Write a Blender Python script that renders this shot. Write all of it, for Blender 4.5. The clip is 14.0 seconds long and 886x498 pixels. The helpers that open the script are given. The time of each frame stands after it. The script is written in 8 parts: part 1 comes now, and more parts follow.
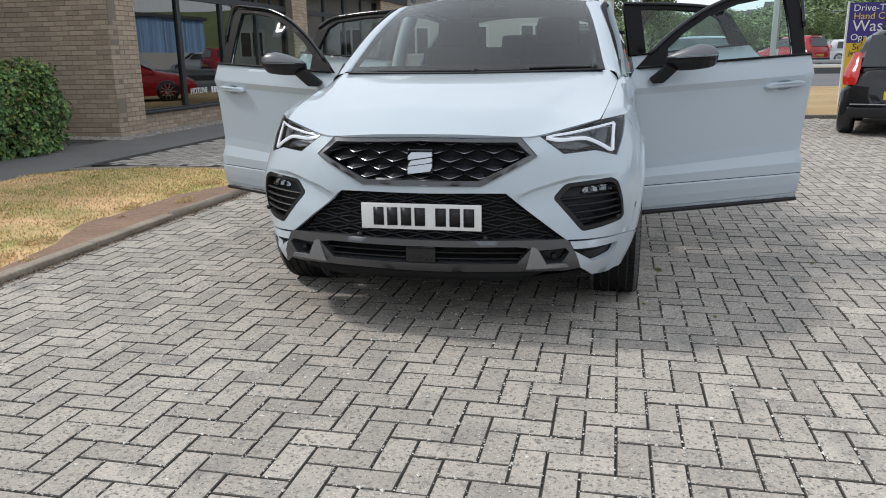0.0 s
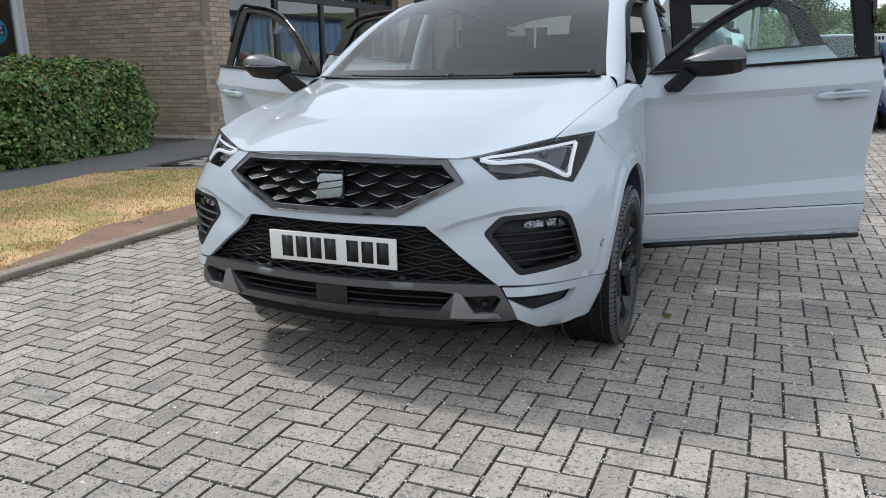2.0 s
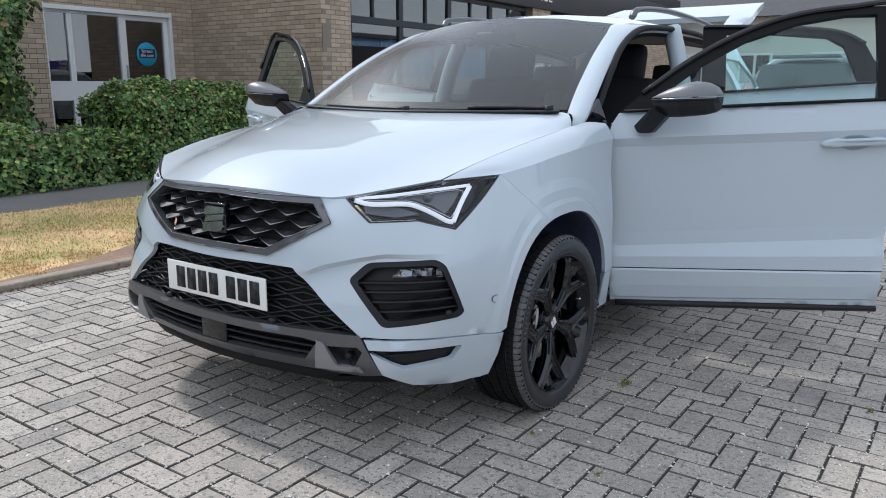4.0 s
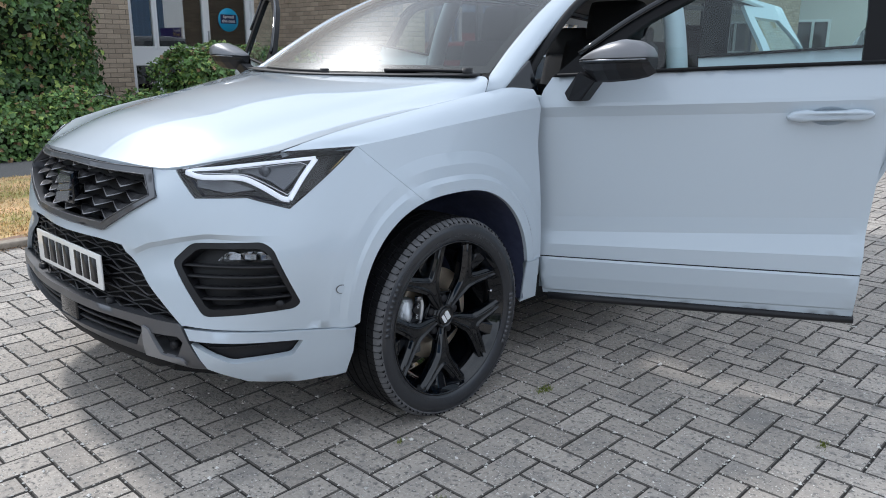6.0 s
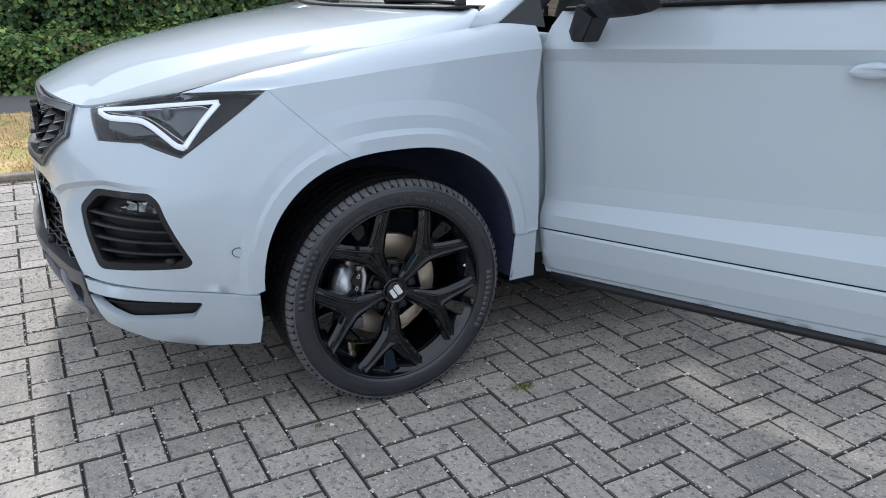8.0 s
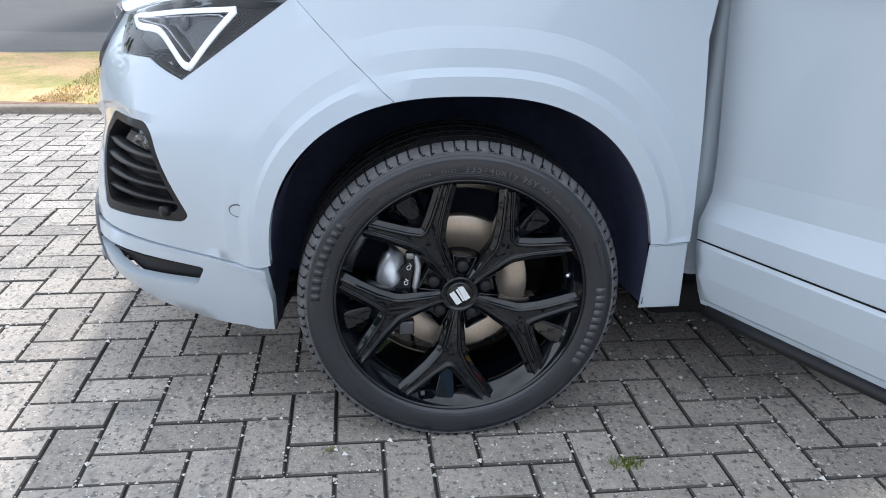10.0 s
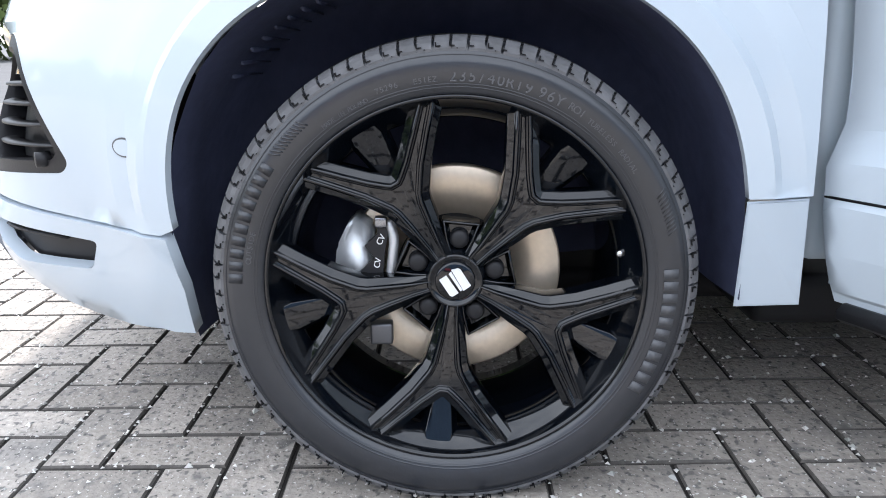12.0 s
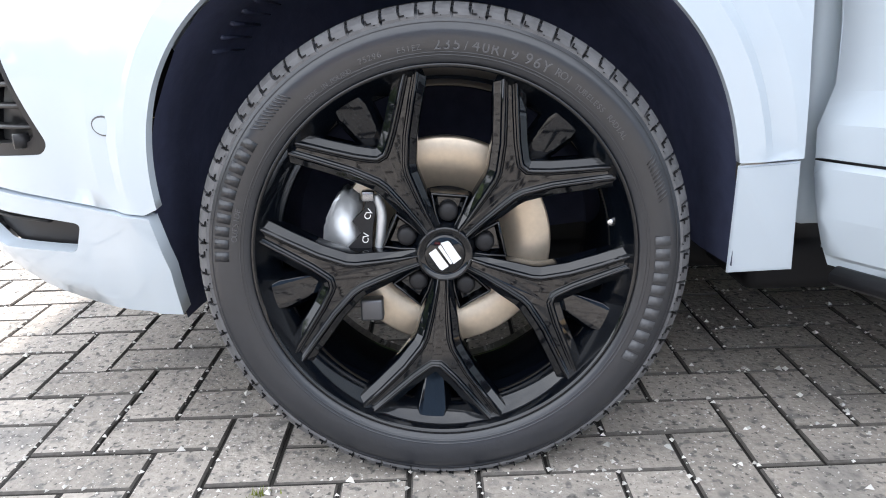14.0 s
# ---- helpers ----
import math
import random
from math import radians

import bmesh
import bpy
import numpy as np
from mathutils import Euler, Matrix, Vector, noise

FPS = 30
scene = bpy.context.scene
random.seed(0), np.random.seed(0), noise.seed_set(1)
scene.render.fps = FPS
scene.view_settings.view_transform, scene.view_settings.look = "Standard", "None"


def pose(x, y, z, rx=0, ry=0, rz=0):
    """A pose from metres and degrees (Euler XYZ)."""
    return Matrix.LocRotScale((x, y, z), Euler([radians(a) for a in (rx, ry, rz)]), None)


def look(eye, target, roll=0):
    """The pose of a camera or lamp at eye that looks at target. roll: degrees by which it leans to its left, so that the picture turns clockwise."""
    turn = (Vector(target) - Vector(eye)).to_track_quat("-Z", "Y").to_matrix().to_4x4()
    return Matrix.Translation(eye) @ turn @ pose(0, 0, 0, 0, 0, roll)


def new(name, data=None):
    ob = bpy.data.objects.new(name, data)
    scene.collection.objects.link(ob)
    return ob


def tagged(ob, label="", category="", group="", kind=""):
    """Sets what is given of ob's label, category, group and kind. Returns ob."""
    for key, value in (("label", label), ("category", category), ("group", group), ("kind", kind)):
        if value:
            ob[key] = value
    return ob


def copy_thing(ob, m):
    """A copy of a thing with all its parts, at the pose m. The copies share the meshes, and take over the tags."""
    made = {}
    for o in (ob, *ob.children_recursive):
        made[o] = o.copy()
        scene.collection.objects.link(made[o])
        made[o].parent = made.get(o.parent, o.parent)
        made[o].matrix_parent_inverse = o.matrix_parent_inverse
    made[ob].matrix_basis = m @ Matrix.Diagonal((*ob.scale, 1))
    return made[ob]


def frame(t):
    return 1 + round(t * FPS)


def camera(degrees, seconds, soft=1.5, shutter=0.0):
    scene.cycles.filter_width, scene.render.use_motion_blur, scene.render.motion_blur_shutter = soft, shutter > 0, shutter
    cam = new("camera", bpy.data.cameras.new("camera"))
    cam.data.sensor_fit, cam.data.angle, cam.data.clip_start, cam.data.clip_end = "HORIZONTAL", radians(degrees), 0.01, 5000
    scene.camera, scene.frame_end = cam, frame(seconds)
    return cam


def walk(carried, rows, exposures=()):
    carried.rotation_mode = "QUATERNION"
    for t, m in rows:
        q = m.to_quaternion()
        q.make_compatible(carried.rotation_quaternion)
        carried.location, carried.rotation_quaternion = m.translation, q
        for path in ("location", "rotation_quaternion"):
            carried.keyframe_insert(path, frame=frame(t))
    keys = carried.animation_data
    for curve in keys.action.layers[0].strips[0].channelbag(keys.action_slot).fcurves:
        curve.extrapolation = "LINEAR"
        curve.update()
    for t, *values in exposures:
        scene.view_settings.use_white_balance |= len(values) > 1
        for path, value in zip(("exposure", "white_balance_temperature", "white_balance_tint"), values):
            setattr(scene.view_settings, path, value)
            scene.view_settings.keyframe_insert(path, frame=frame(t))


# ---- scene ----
cam = camera(60.4, 14.0, soft=1.0)
PATH = [
    (0, (0.787, -3.891, 1.175), (0.356, -2.001, 0.683), -1.0),
    (0.5, (0.977, -3.691, 1.182), (0.475, -1.825, 0.67), -0.9),
    (1, (1.119, -3.509, 1.166), (0.543, -1.666, 0.645), -0.9),
    (1.5, (1.263, -3.288, 1.17), (0.603, -1.472, 0.655), -1.0),
    (2, (1.397, -3.132, 1.178), (0.641, -1.345, 0.69), -1.0),
    (2.5, (1.619, -2.986, 1.19), (0.766, -1.235, 0.735), -0.7),
    (2.7, (1.707, -2.927, 1.202), (0.815, -1.192, 0.763), -0.6),
    (4.8, (2.324, -2.201, 1.191), (1.09, -0.691, 0.747), 0.4),
    (5, (2.378, -2.127, 1.188), (1.121, -0.639, 0.737), 0.4),
    (5.5, (2.464, -1.931, 1.165), (1.162, -0.488, 0.693), 0.4),
    (6, (2.522, -1.73, 1.169), (1.181, -0.333, 0.669), 0.3),
    (6.5, (2.608, -1.536, 1.158), (1.215, -0.204, 0.623), 0.1),
    (7, (2.71, -1.312, 1.161), (1.251, -0.073, 0.582), 0.1),
    (7.5, (2.728, -1.094, 1.17), (1.179, 0.002, 0.539), 0.1),
    (8, (2.715, -0.869, 1.167), (1.066, 0.047, 0.501), 0.3),
    (8.5, (2.673, -0.682, 1.148), (0.943, 0.028, 0.438), 0.7),
    (9, (2.605, -0.454, 1.136), (0.817, 0.039, 0.387), 1.0),
    (9.2, (2.56, -0.41, 1.117), (0.76, 0.028, 0.362), 1.3),
    (11.3, (1.931, -0.005, 0.732), (0.039, -0.023, 0.085), -0.0),
    (11.5, (1.909, -0.005, 0.689), (0.006, -0.024, 0.073), -0.3),
    (12, (1.895, -0.011, 0.654), (-0.031, -0.029, 0.117), -0.8),
    (12.5, (1.875, -0.01, 0.629), (-0.063, -0.026, 0.137), -1.2),
    (13, (1.872, -0.008, 0.622), (-0.068, -0.027, 0.138), -1.5),
    (13.5, (1.876, -0.008, 0.625), (-0.057, -0.018, 0.114), -1.8),
    (14, (1.887, -0.007, 0.633), (-0.029, -0.006, 0.06), -2.1),
]
walk(cam, [(t, look(eye, target, roll)) for t, eye, target, roll in PATH],
     exposures=[(0, .04, 6450, 9.5), (2.5, .14, 6250, 10), (5.0, .30, 6050, 10.5), (7.0, .37, 6050, 10.5), (9.2, .53, 6050, 10.5), (11.3, 1.46, 6180, 13.0), (12.5, 1.62, 6300, 13.0), (14.0, 1.74, 6520, 13.0)])
STEER, DOOR_ANGLE, REAR_ANGLE = 0.0, 66.3, 68.0

# ---- light ----
world = bpy.data.worlds.new("sky")
scene.world = world
world.use_nodes = True
wt = world.node_tree
sky = wt.nodes.new("ShaderNodeTexSky")
sky.sky_type = "NISHITA"
sky.sun_disc = False
SUN_ELEVATION, SUN_TURN = 46.0, 84.0  # degrees above the horizon; degrees from +y towards -x
sky.sun_elevation = radians(SUN_ELEVATION)
sky.sun_rotation = radians(-SUN_TURN)
sky.air_density, sky.dust_density = 1.0, 0.6
clouds = wt.nodes.new("ShaderNodeTexNoise")
clouds.inputs["Scale"].default_value = 2.6
clouds.inputs["Detail"].default_value = 6.0
ramp = wt.nodes.new("ShaderNodeValToRGB")
ramp.color_ramp.elements[0].position, ramp.color_ramp.elements[1].position = 0.34, 0.66
ramp.color_ramp.elements[0].color = (0.55, 0.55, 0.55, 1)
coord = wt.nodes.new("ShaderNodeTexCoord")
cloud_mix = wt.nodes.new("ShaderNodeMix")
cloud_mix.data_type = "RGBA"
cloud_mix.inputs["B"].default_value = (9.6, 10.2, 10.8, 1)
wt.links.new(coord.outputs["Generated"], clouds.inputs["Vector"])
wt.links.new(clouds.outputs["Fac"], ramp.inputs["Fac"])
wt.links.new(ramp.outputs["Color"], cloud_mix.inputs["Factor"])
wt.links.new(sky.outputs["Color"], cloud_mix.inputs["A"])
wt.links.new(cloud_mix.outputs["Result"], wt.nodes["Background"].inputs["Color"])
wt.nodes["Background"].inputs["Strength"].default_value = 0.104
sun = new("sun", bpy.data.lights.new("sun", "SUN"))
sun.data.energy, sun.data.angle, sun.data.color = 1.95, radians(6.0), (1.0, 0.95, 0.88)
se, st = radians(SUN_ELEVATION), radians(SUN_TURN)
sun.matrix_world = look((-math.sin(st) * math.cos(se) * 20, math.cos(st) * math.cos(se) * 20, math.sin(se) * 20), (0, 0, 0))


# ---- materials ----
def material(name, color, rough=0.5, metal=0.0, coat=0.0, grain=0.0, grain_scale=60.0, stain=0.0, stain_scale=3.0, bump=0.0, emit=0.0, random_tone=0.0, island_tone=0.0, coord_kind="Object", glass=0.0, ior=1.45, coat_ior=1.5):
    """A principled material with grain, stains and relief at two scales."""
    m = bpy.data.materials.new(name)
    m.use_nodes = True
    nt = m.node_tree
    b = nt.nodes["Principled BSDF"]
    b.inputs["Base Color"].default_value = (*color, 1)
    b.inputs["Roughness"].default_value = rough
    b.inputs["Metallic"].default_value = metal
    b.inputs["Coat Weight"].default_value = coat
    b.inputs["Coat Roughness"].default_value = 0.03
    b.inputs["Coat IOR"].default_value = coat_ior
    b.inputs["IOR"].default_value = ior
    b.inputs["Transmission Weight"].default_value = glass
    if emit:
        b.inputs["Emission Color"].default_value = (*color, 1)
        b.inputs["Emission Strength"].default_value = emit
    if grain or stain or bump or random_tone or island_tone:
        tc = nt.nodes.new("ShaderNodeTexCoord")
        fine = nt.nodes.new("ShaderNodeTexNoise")
        fine.inputs["Scale"].default_value, fine.inputs["Detail"].default_value = grain_scale, 5.0
        broad = nt.nodes.new("ShaderNodeTexNoise")
        broad.inputs["Scale"].default_value, broad.inputs["Detail"].default_value = stain_scale, 4.0
        for n in (fine, broad):
            nt.links.new(tc.outputs[coord_kind], n.inputs["Vector"])
        value = nt.nodes.new("ShaderNodeMath")
        value.operation = "MULTIPLY_ADD"
        value.inputs[1].default_value, value.inputs[2].default_value = 2 * grain, 1 - grain
        nt.links.new(fine.outputs["Fac"], value.inputs[0])
        value2 = nt.nodes.new("ShaderNodeMath")
        value2.operation = "MULTIPLY_ADD"
        value2.inputs[1].default_value, value2.inputs[2].default_value = 2 * stain, 1 - stain
        nt.links.new(broad.outputs["Fac"], value2.inputs[0])
        both = nt.nodes.new("ShaderNodeMath")
        both.operation = "MULTIPLY"
        nt.links.new(value.outputs[0], both.inputs[0])
        nt.links.new(value2.outputs[0], both.inputs[1])
        last = both
        for tone, node_kind, socket in ((random_tone, "ShaderNodeObjectInfo", "Random"), (island_tone, "ShaderNodeNewGeometry", "Random Per Island")):
            if tone:
                info = nt.nodes.new(node_kind)
                f = nt.nodes.new("ShaderNodeMath")
                f.operation = "MULTIPLY_ADD"
                f.inputs[1].default_value, f.inputs[2].default_value = 2 * tone, 1 - tone
                nt.links.new(info.outputs[socket], f.inputs[0])
                g = nt.nodes.new("ShaderNodeMath")
                g.operation = "MULTIPLY"
                nt.links.new(last.outputs[0], g.inputs[0])
                nt.links.new(f.outputs[0], g.inputs[1])
                last = g
        mix = nt.nodes.new("ShaderNodeVectorMath")
        mix.operation = "SCALE"
        mix.inputs[0].default_value = color
        nt.links.new(last.outputs[0], mix.inputs["Scale"])
        nt.links.new(mix.outputs["Vector"], b.inputs["Base Color"])
        if bump:
            bn = nt.nodes.new("ShaderNodeBump")
            bn.inputs["Strength"].default_value, bn.inputs["Distance"].default_value = bump, 0.004
            nt.links.new(fine.outputs["Fac"], bn.inputs["Height"])
            nt.links.new(bn.outputs["Normal"], b.inputs["Normal"])
    return m


PAINT = material("white_paint", (0.525, 0.590, 0.648), 0.30, coat=1.0, coat_ior=1.4)
PAINT.node_tree.nodes["Principled BSDF"].inputs["Specular IOR Level"].default_value = 0.12
PAINT_INNER = material("white_inner_paint", (0.50, 0.57, 0.62), 0.45)
BLADE_GREY = material("satin_blade_grey", (0.30, 0.305, 0.32), 0.45, 0.55, grain=0.04, grain_scale=300)
GUNMETAL = material("gunmetal_trim", (0.145, 0.148, 0.158), 0.38, 0.75, grain=0.05, grain_scale=400)
CAP_SILVER = material("graphite_mirror_cap", (0.20, 0.20, 0.21), 0.42, 0.7, coat=0.15)
CHROME = material("satin_chrome", (0.75, 0.76, 0.78), 0.18, 1.0)
BADGE_CHROME = material("badge_chrome", (0.55, 0.56, 0.58), 0.14, 1.0)
DARK_CHROME = material("dark_chrome", (0.3, 0.31, 0.33), 0.22, 1.0)
BLACK_PLASTIC = material("black_plastic", (0.016, 0.016, 0.018), 0.45, ior=1.38, grain=0.15, grain_scale=300, bump=0.05)
GLOSS_BLACK = material("gloss_black", (0.002, 0.003, 0.005), 0.03, ior=1.58)
RUBBER = material("tyre_rubber", (0.018, 0.020, 0.025), 0.28, ior=1.65, grain=0.2, grain_scale=90, stain=0.25, stain_scale=9, bump=0.08)
RUBBER_TREAD = material("tread_rubber", (0.011, 0.011, 0.012), 0.6, ior=1.3, grain=0.25, grain_scale=60, stain=0.2, stain_scale=8, bump=0.15)
TYRE_TEXT = material("moulded_letter_rubber", (0.085, 0.087, 0.093), 0.4)
DUSTY_RUBBER = material("dusty_shoulder_rubber", (0.115, 0.115, 0.12), 0.6, grain=0.45, grain_scale=45, stain=0.45, stain_scale=14, bump=0.2)
LINER = material("arch_liner_felt", (0.050, 0.057, 0.100), 0.5, grain=0.4, grain_scale=40, stain=0.4, stain_scale=7, bump=0.3)
SEAL = material("rubber_seal", (0.006, 0.006, 0.007), 0.6, ior=1.3)
DISC = material("brake_disc_steel", (0.66, 0.56, 0.44), 0.38, 0.75, grain=0.12, grain_scale=120, stain=0.15, stain_scale=12)
CALIPER = material("cast_caliper", (0.62, 0.64, 0.66), 0.4, 0.7, grain=0.2, grain_scale=50, bump=0.1)
WHITE_PLASTIC = material("white_mark", (0.8, 0.8, 0.8), 0.4)
PLATE_WHITE = material("plate_white", (0.82, 0.82, 0.80), 0.3, coat=0.5)
PLATE_BLACK = material("plate_black", (0.01, 0.01, 0.012), 0.4)
PLATE_YELLOW = material("plate_yellow", (0.75, 0.5, 0.02), 0.35)
DRL = material("light_guide", (0.88, 0.93, 1.0), 0.3, emit=0.38)
LAMP_DARK = material("lamp_housing_black", (0.008, 0.008, 0.009), 0.3)
LAMP_INNER = material("lamp_inner_grey", (0.16, 0.168, 0.182), 0.35, 0.3)
FABRIC = material("seat_fabric", (0.03, 0.03, 0.033), 0.85, grain=0.3, grain_scale=120, bump=0.2)
DASH = material("dash_plastic", (0.025, 0.025, 0.028), 0.6, grain=0.2, grain_scale=200, bump=0.1)
HEADLINING = material("headlining", (0.16, 0.16, 0.16), 0.9)
PAPER = material("paper", (0.8, 0.8, 0.78), 0.6)


def clear_glass(name, tint, rough=0.0, ior=1.5):
    """Thin sheet glass: tinted see-through with a Fresnel gloss."""
    m = bpy.data.materials.new(name)
    m.use_nodes = True
    nt = m.node_tree
    nt.nodes.remove(nt.nodes["Principled BSDF"])
    t = nt.nodes.new("ShaderNodeBsdfTransparent")
    t.inputs["Color"].default_value = (*tint, 1)
    g = nt.nodes.new("ShaderNodeBsdfGlossy")
    g.inputs["Roughness"].default_value = rough
    f = nt.nodes.new("ShaderNodeFresnel")
    f.inputs["IOR"].default_value = ior
    mx = nt.nodes.new("ShaderNodeMixShader")
    nt.links.new(f.outputs[0], mx.inputs[0])
    nt.links.new(t.outputs[0], mx.inputs[1])
    nt.links.new(g.outputs[0], mx.inputs[2])
    nt.links.new(mx.outputs[0], nt.nodes["Material Output"].inputs["Surface"])
    return m


GLASS = clear_glass("tinted_glass", (0.78, 0.95, 0.93), rough=0.02, ior=1.6)
SCREEN_GLASS = clear_glass("windscreen_glass", (0.55, 0.64, 0.61), rough=0.25, ior=1.85)
LAMP_GLASS = clear_glass("lamp_cover", (0.95, 0.95, 0.96))
SHOP_GLASS = clear_glass("shop_glass", (0.72, 0.78, 0.78), ior=2.7)


# ---- modelling helpers ----
def rounded(poly, r, n=4):
    """A polygon with its corners rounded off."""
    out = []
    for k in range(len(poly)):
        a, b, c = (np.array(poly[(k + j) % len(poly)], float) for j in (-1, 0, 1))
        d0, d1 = a - b, c - b
        f = min(r, .45 * np.hypot(*d0), .45 * np.hypot(*d1))
        p, q = b + d0 / np.hypot(*d0) * f, b + d1 / np.hypot(*d1) * f
        for j in range(n + 1):
            t = j / n
            out.append(tuple((1 - t) ** 2 * p + 2 * t * (1 - t) * b + t * t * q))
    return out


def part(name, bm, mat, parent=None, label="", smooth=True):
    """Links a bmesh as one mesh object, a child of parent where one is given."""
    me = bpy.data.meshes.new(name)
    if smooth is not None:
        for f in bm.faces:
            f.smooth = smooth
    bm.to_mesh(me)
    bm.free()
    if mat:
        me.materials.append(mat)
    ob = new(name, me)
    if parent:
        ob.parent = parent
    if label:
        ob["label"] = label
    return ob


def thing(name, label, category, group="", kind="", at=(0, 0, 0)):
    ob = new(name)
    ob.location = at
    bpy.context.view_layer.update()
    return tagged(ob, label, category, group, kind)


def add_mesh(bm, verts, faces):
    vs = [bm.verts.new(v) for v in verts]
    for f in faces:
        try:
            bm.faces.new([vs[i] for i in f])
        except ValueError:
            pass
    return vs


def box(bm, lo, hi, bevel=0.0, m=None):
    """A box from corner to corner, its edges bevelled; m places it."""
    x0, y0, z0 = lo
    x1, y1, z1 = hi
    vs = add_mesh(bm, [(x0, y0, z0), (x1, y0, z0), (x1, y1, z0), (x0, y1, z0), (x0, y0, z1), (x1, y0, z1), (x1, y1, z1), (x0, y1, z1)],
                  [(0, 3, 2, 1), (4, 5, 6, 7), (0, 1, 5, 4), (1, 2, 6, 5), (2, 3, 7, 6), (3, 0, 4, 7)])
    if bevel:
        edges = {e for v in vs for e in v.link_edges}
        out = bmesh.ops.bevel(bm, geom=list(edges), offset=bevel, segments=2, affect="EDGES", profile=0.6)
        vs = list({v for f in out["faces"] for v in f.verts} | {v for v in vs if v.is_valid})
    if m:
        bmesh.ops.transform(bm, matrix=m, verts=vs)
    return vs


def boxes(*items, bevel=0.0):
    bm = bmesh.new()
    for lo, hi in items:
        box(bm, lo, hi, bevel)
    return bm


def lathe(bm, profile, axis_point=(0, 0, 0), segments=64, close=False):
    """Turns a profile of (x, r) round the x axis through axis_point."""
    rings = []
    for x, r in profile:
        rings.append([bm.verts.new((axis_point[0] + x, axis_point[1] + r * math.cos(2 * math.pi * k / segments), axis_point[2] + r * math.sin(2 * math.pi * k / segments))) for k in range(segments)])
    n = len(rings)
    for i in range(n if close else n - 1):
        a, b = rings[i], rings[(i + 1) % n]
        for k in range(segments):
            bm.faces.new((a[k], a[(k + 1) % segments], b[(k + 1) % segments], b[k]))
    return rings


def cylinder(bm, a, b, r, segments=16, r2=None):
    """A closed cylinder or cone from a to b."""
    a, b = Vector(a), Vector(b)
    q = (b - a).to_track_quat("Z", "Y")
    r2 = r if r2 is None else r2
    rings = []
    for p, rr in ((a, r), (b, r2)):
        rings.append([bm.verts.new(p + q @ Vector((rr * math.cos(2 * math.pi * k / segments), rr * math.sin(2 * math.pi * k / segments), 0))) for k in range(segments)])
    for k in range(segments):
        bm.faces.new((rings[0][k], rings[0][(k + 1) % segments], rings[1][(k + 1) % segments], rings[1][k]))
    bm.faces.new(list(reversed(rings[0])))
    bm.faces.new(rings[1])


def curve_points(pts, n):
    """n points on a Catmull-Rom curve through pts."""
    p = [Vector(q) for q in pts]
    p = [2 * p[0] - p[1]] + p + [2 * p[-1] - p[-2]]
    out = []
    for k in range(n):
        s = k / (n - 1) * (len(p) - 3)
        i = min(int(s), len(p) - 4)
        t = s - i
        a, b, c, d = p[i:i + 4]
        out.append(0.5 * (2 * b + (c - a) * t + (2 * a - 5 * b + 4 * c - d) * t * t + (3 * b - a - 3 * c + d) * t ** 3))
    return out


def sweep(bm, pts, wide, thick, up=(0, 0, 1), n=16, taper=1.0, sides=8, power=3.0):
    """A rounded bar along a curve; wide runs across it, thick along up."""
    path = curve_points(pts, n) if n else [Vector(p) for p in pts]
    up = Vector(up)
    rings = []
    for k, p in enumerate(path):
        d = (path[min(k + 1, len(path) - 1)] - path[max(k - 1, 0)]).normalized()
        side = d.cross(up).normalized()
        top = side.cross(d).normalized()
        f = 1 + (taper - 1) * k / (len(path) - 1)
        ring = []
        for j in range(sides):
            a = 2 * math.pi * (j + 0.5) / sides
            c, s = math.cos(a), math.sin(a)
            e = (abs(c) ** power + abs(s) ** power) ** (-1 / power)
            ring.append(bm.verts.new(p + side * (c * e * wide / 2 * f) + top * (s * e * thick / 2 * f)))
        rings.append(ring)
    for a, b in zip(rings, rings[1:]):
        for j in range(sides):
            bm.faces.new((a[j], a[(j + 1) % sides], b[(j + 1) % sides], b[j]))
    bm.faces.new(list(reversed(rings[0])))
    bm.faces.new(rings[-1])


class Sheet:
    """A thin-plate surface over the plane through control points (u, v, value)."""

    def __init__(self, controls, soft=1e-4):
        c = np.array(controls, float)
        self.p = c[:, :2]
        n = len(c)
        a = np.zeros((n + 3, n + 3))
        a[:n, :n] = self.kernel(self.p, self.p) + soft * np.eye(n)
        a[:n, n], a[:n, n + 1:] = 1, self.p
        a[n, :n], a[n + 1:, :n] = 1, self.p.T
        self.w = np.linalg.solve(a, np.r_[c[:, 2], 0, 0, 0])

    @staticmethod
    def kernel(a, b):
        d2 = ((a[:, None] - b[None]) ** 2).sum(-1)
        return np.where(d2 > 0, d2 * np.log(np.maximum(d2, 1e-12)), 0)

    def __call__(self, u, v):
        q = np.array([[u, v]], float)
        return float((self.kernel(q, self.p) @ self.w[:-3])[0] + self.w[-3] + q[0] @ self.w[-2:])


def inside(pts, poly):
    """Which of the points lie inside the polygon."""
    pts, poly = np.asarray(pts, float), np.asarray(poly, float)
    hit = np.zeros(len(pts), bool)
    for (x0, y0), (x1, y1) in zip(poly, np.roll(poly, -1, axis=0)):
        cross = (y0 > pts[:, 1]) != (y1 > pts[:, 1])
        with np.errstate(divide="ignore", invalid="ignore"):
            hit ^= cross & (pts[:, 0] < (x1 - x0) * (pts[:, 1] - y0) / (y1 - y0) + x0)
    return hit


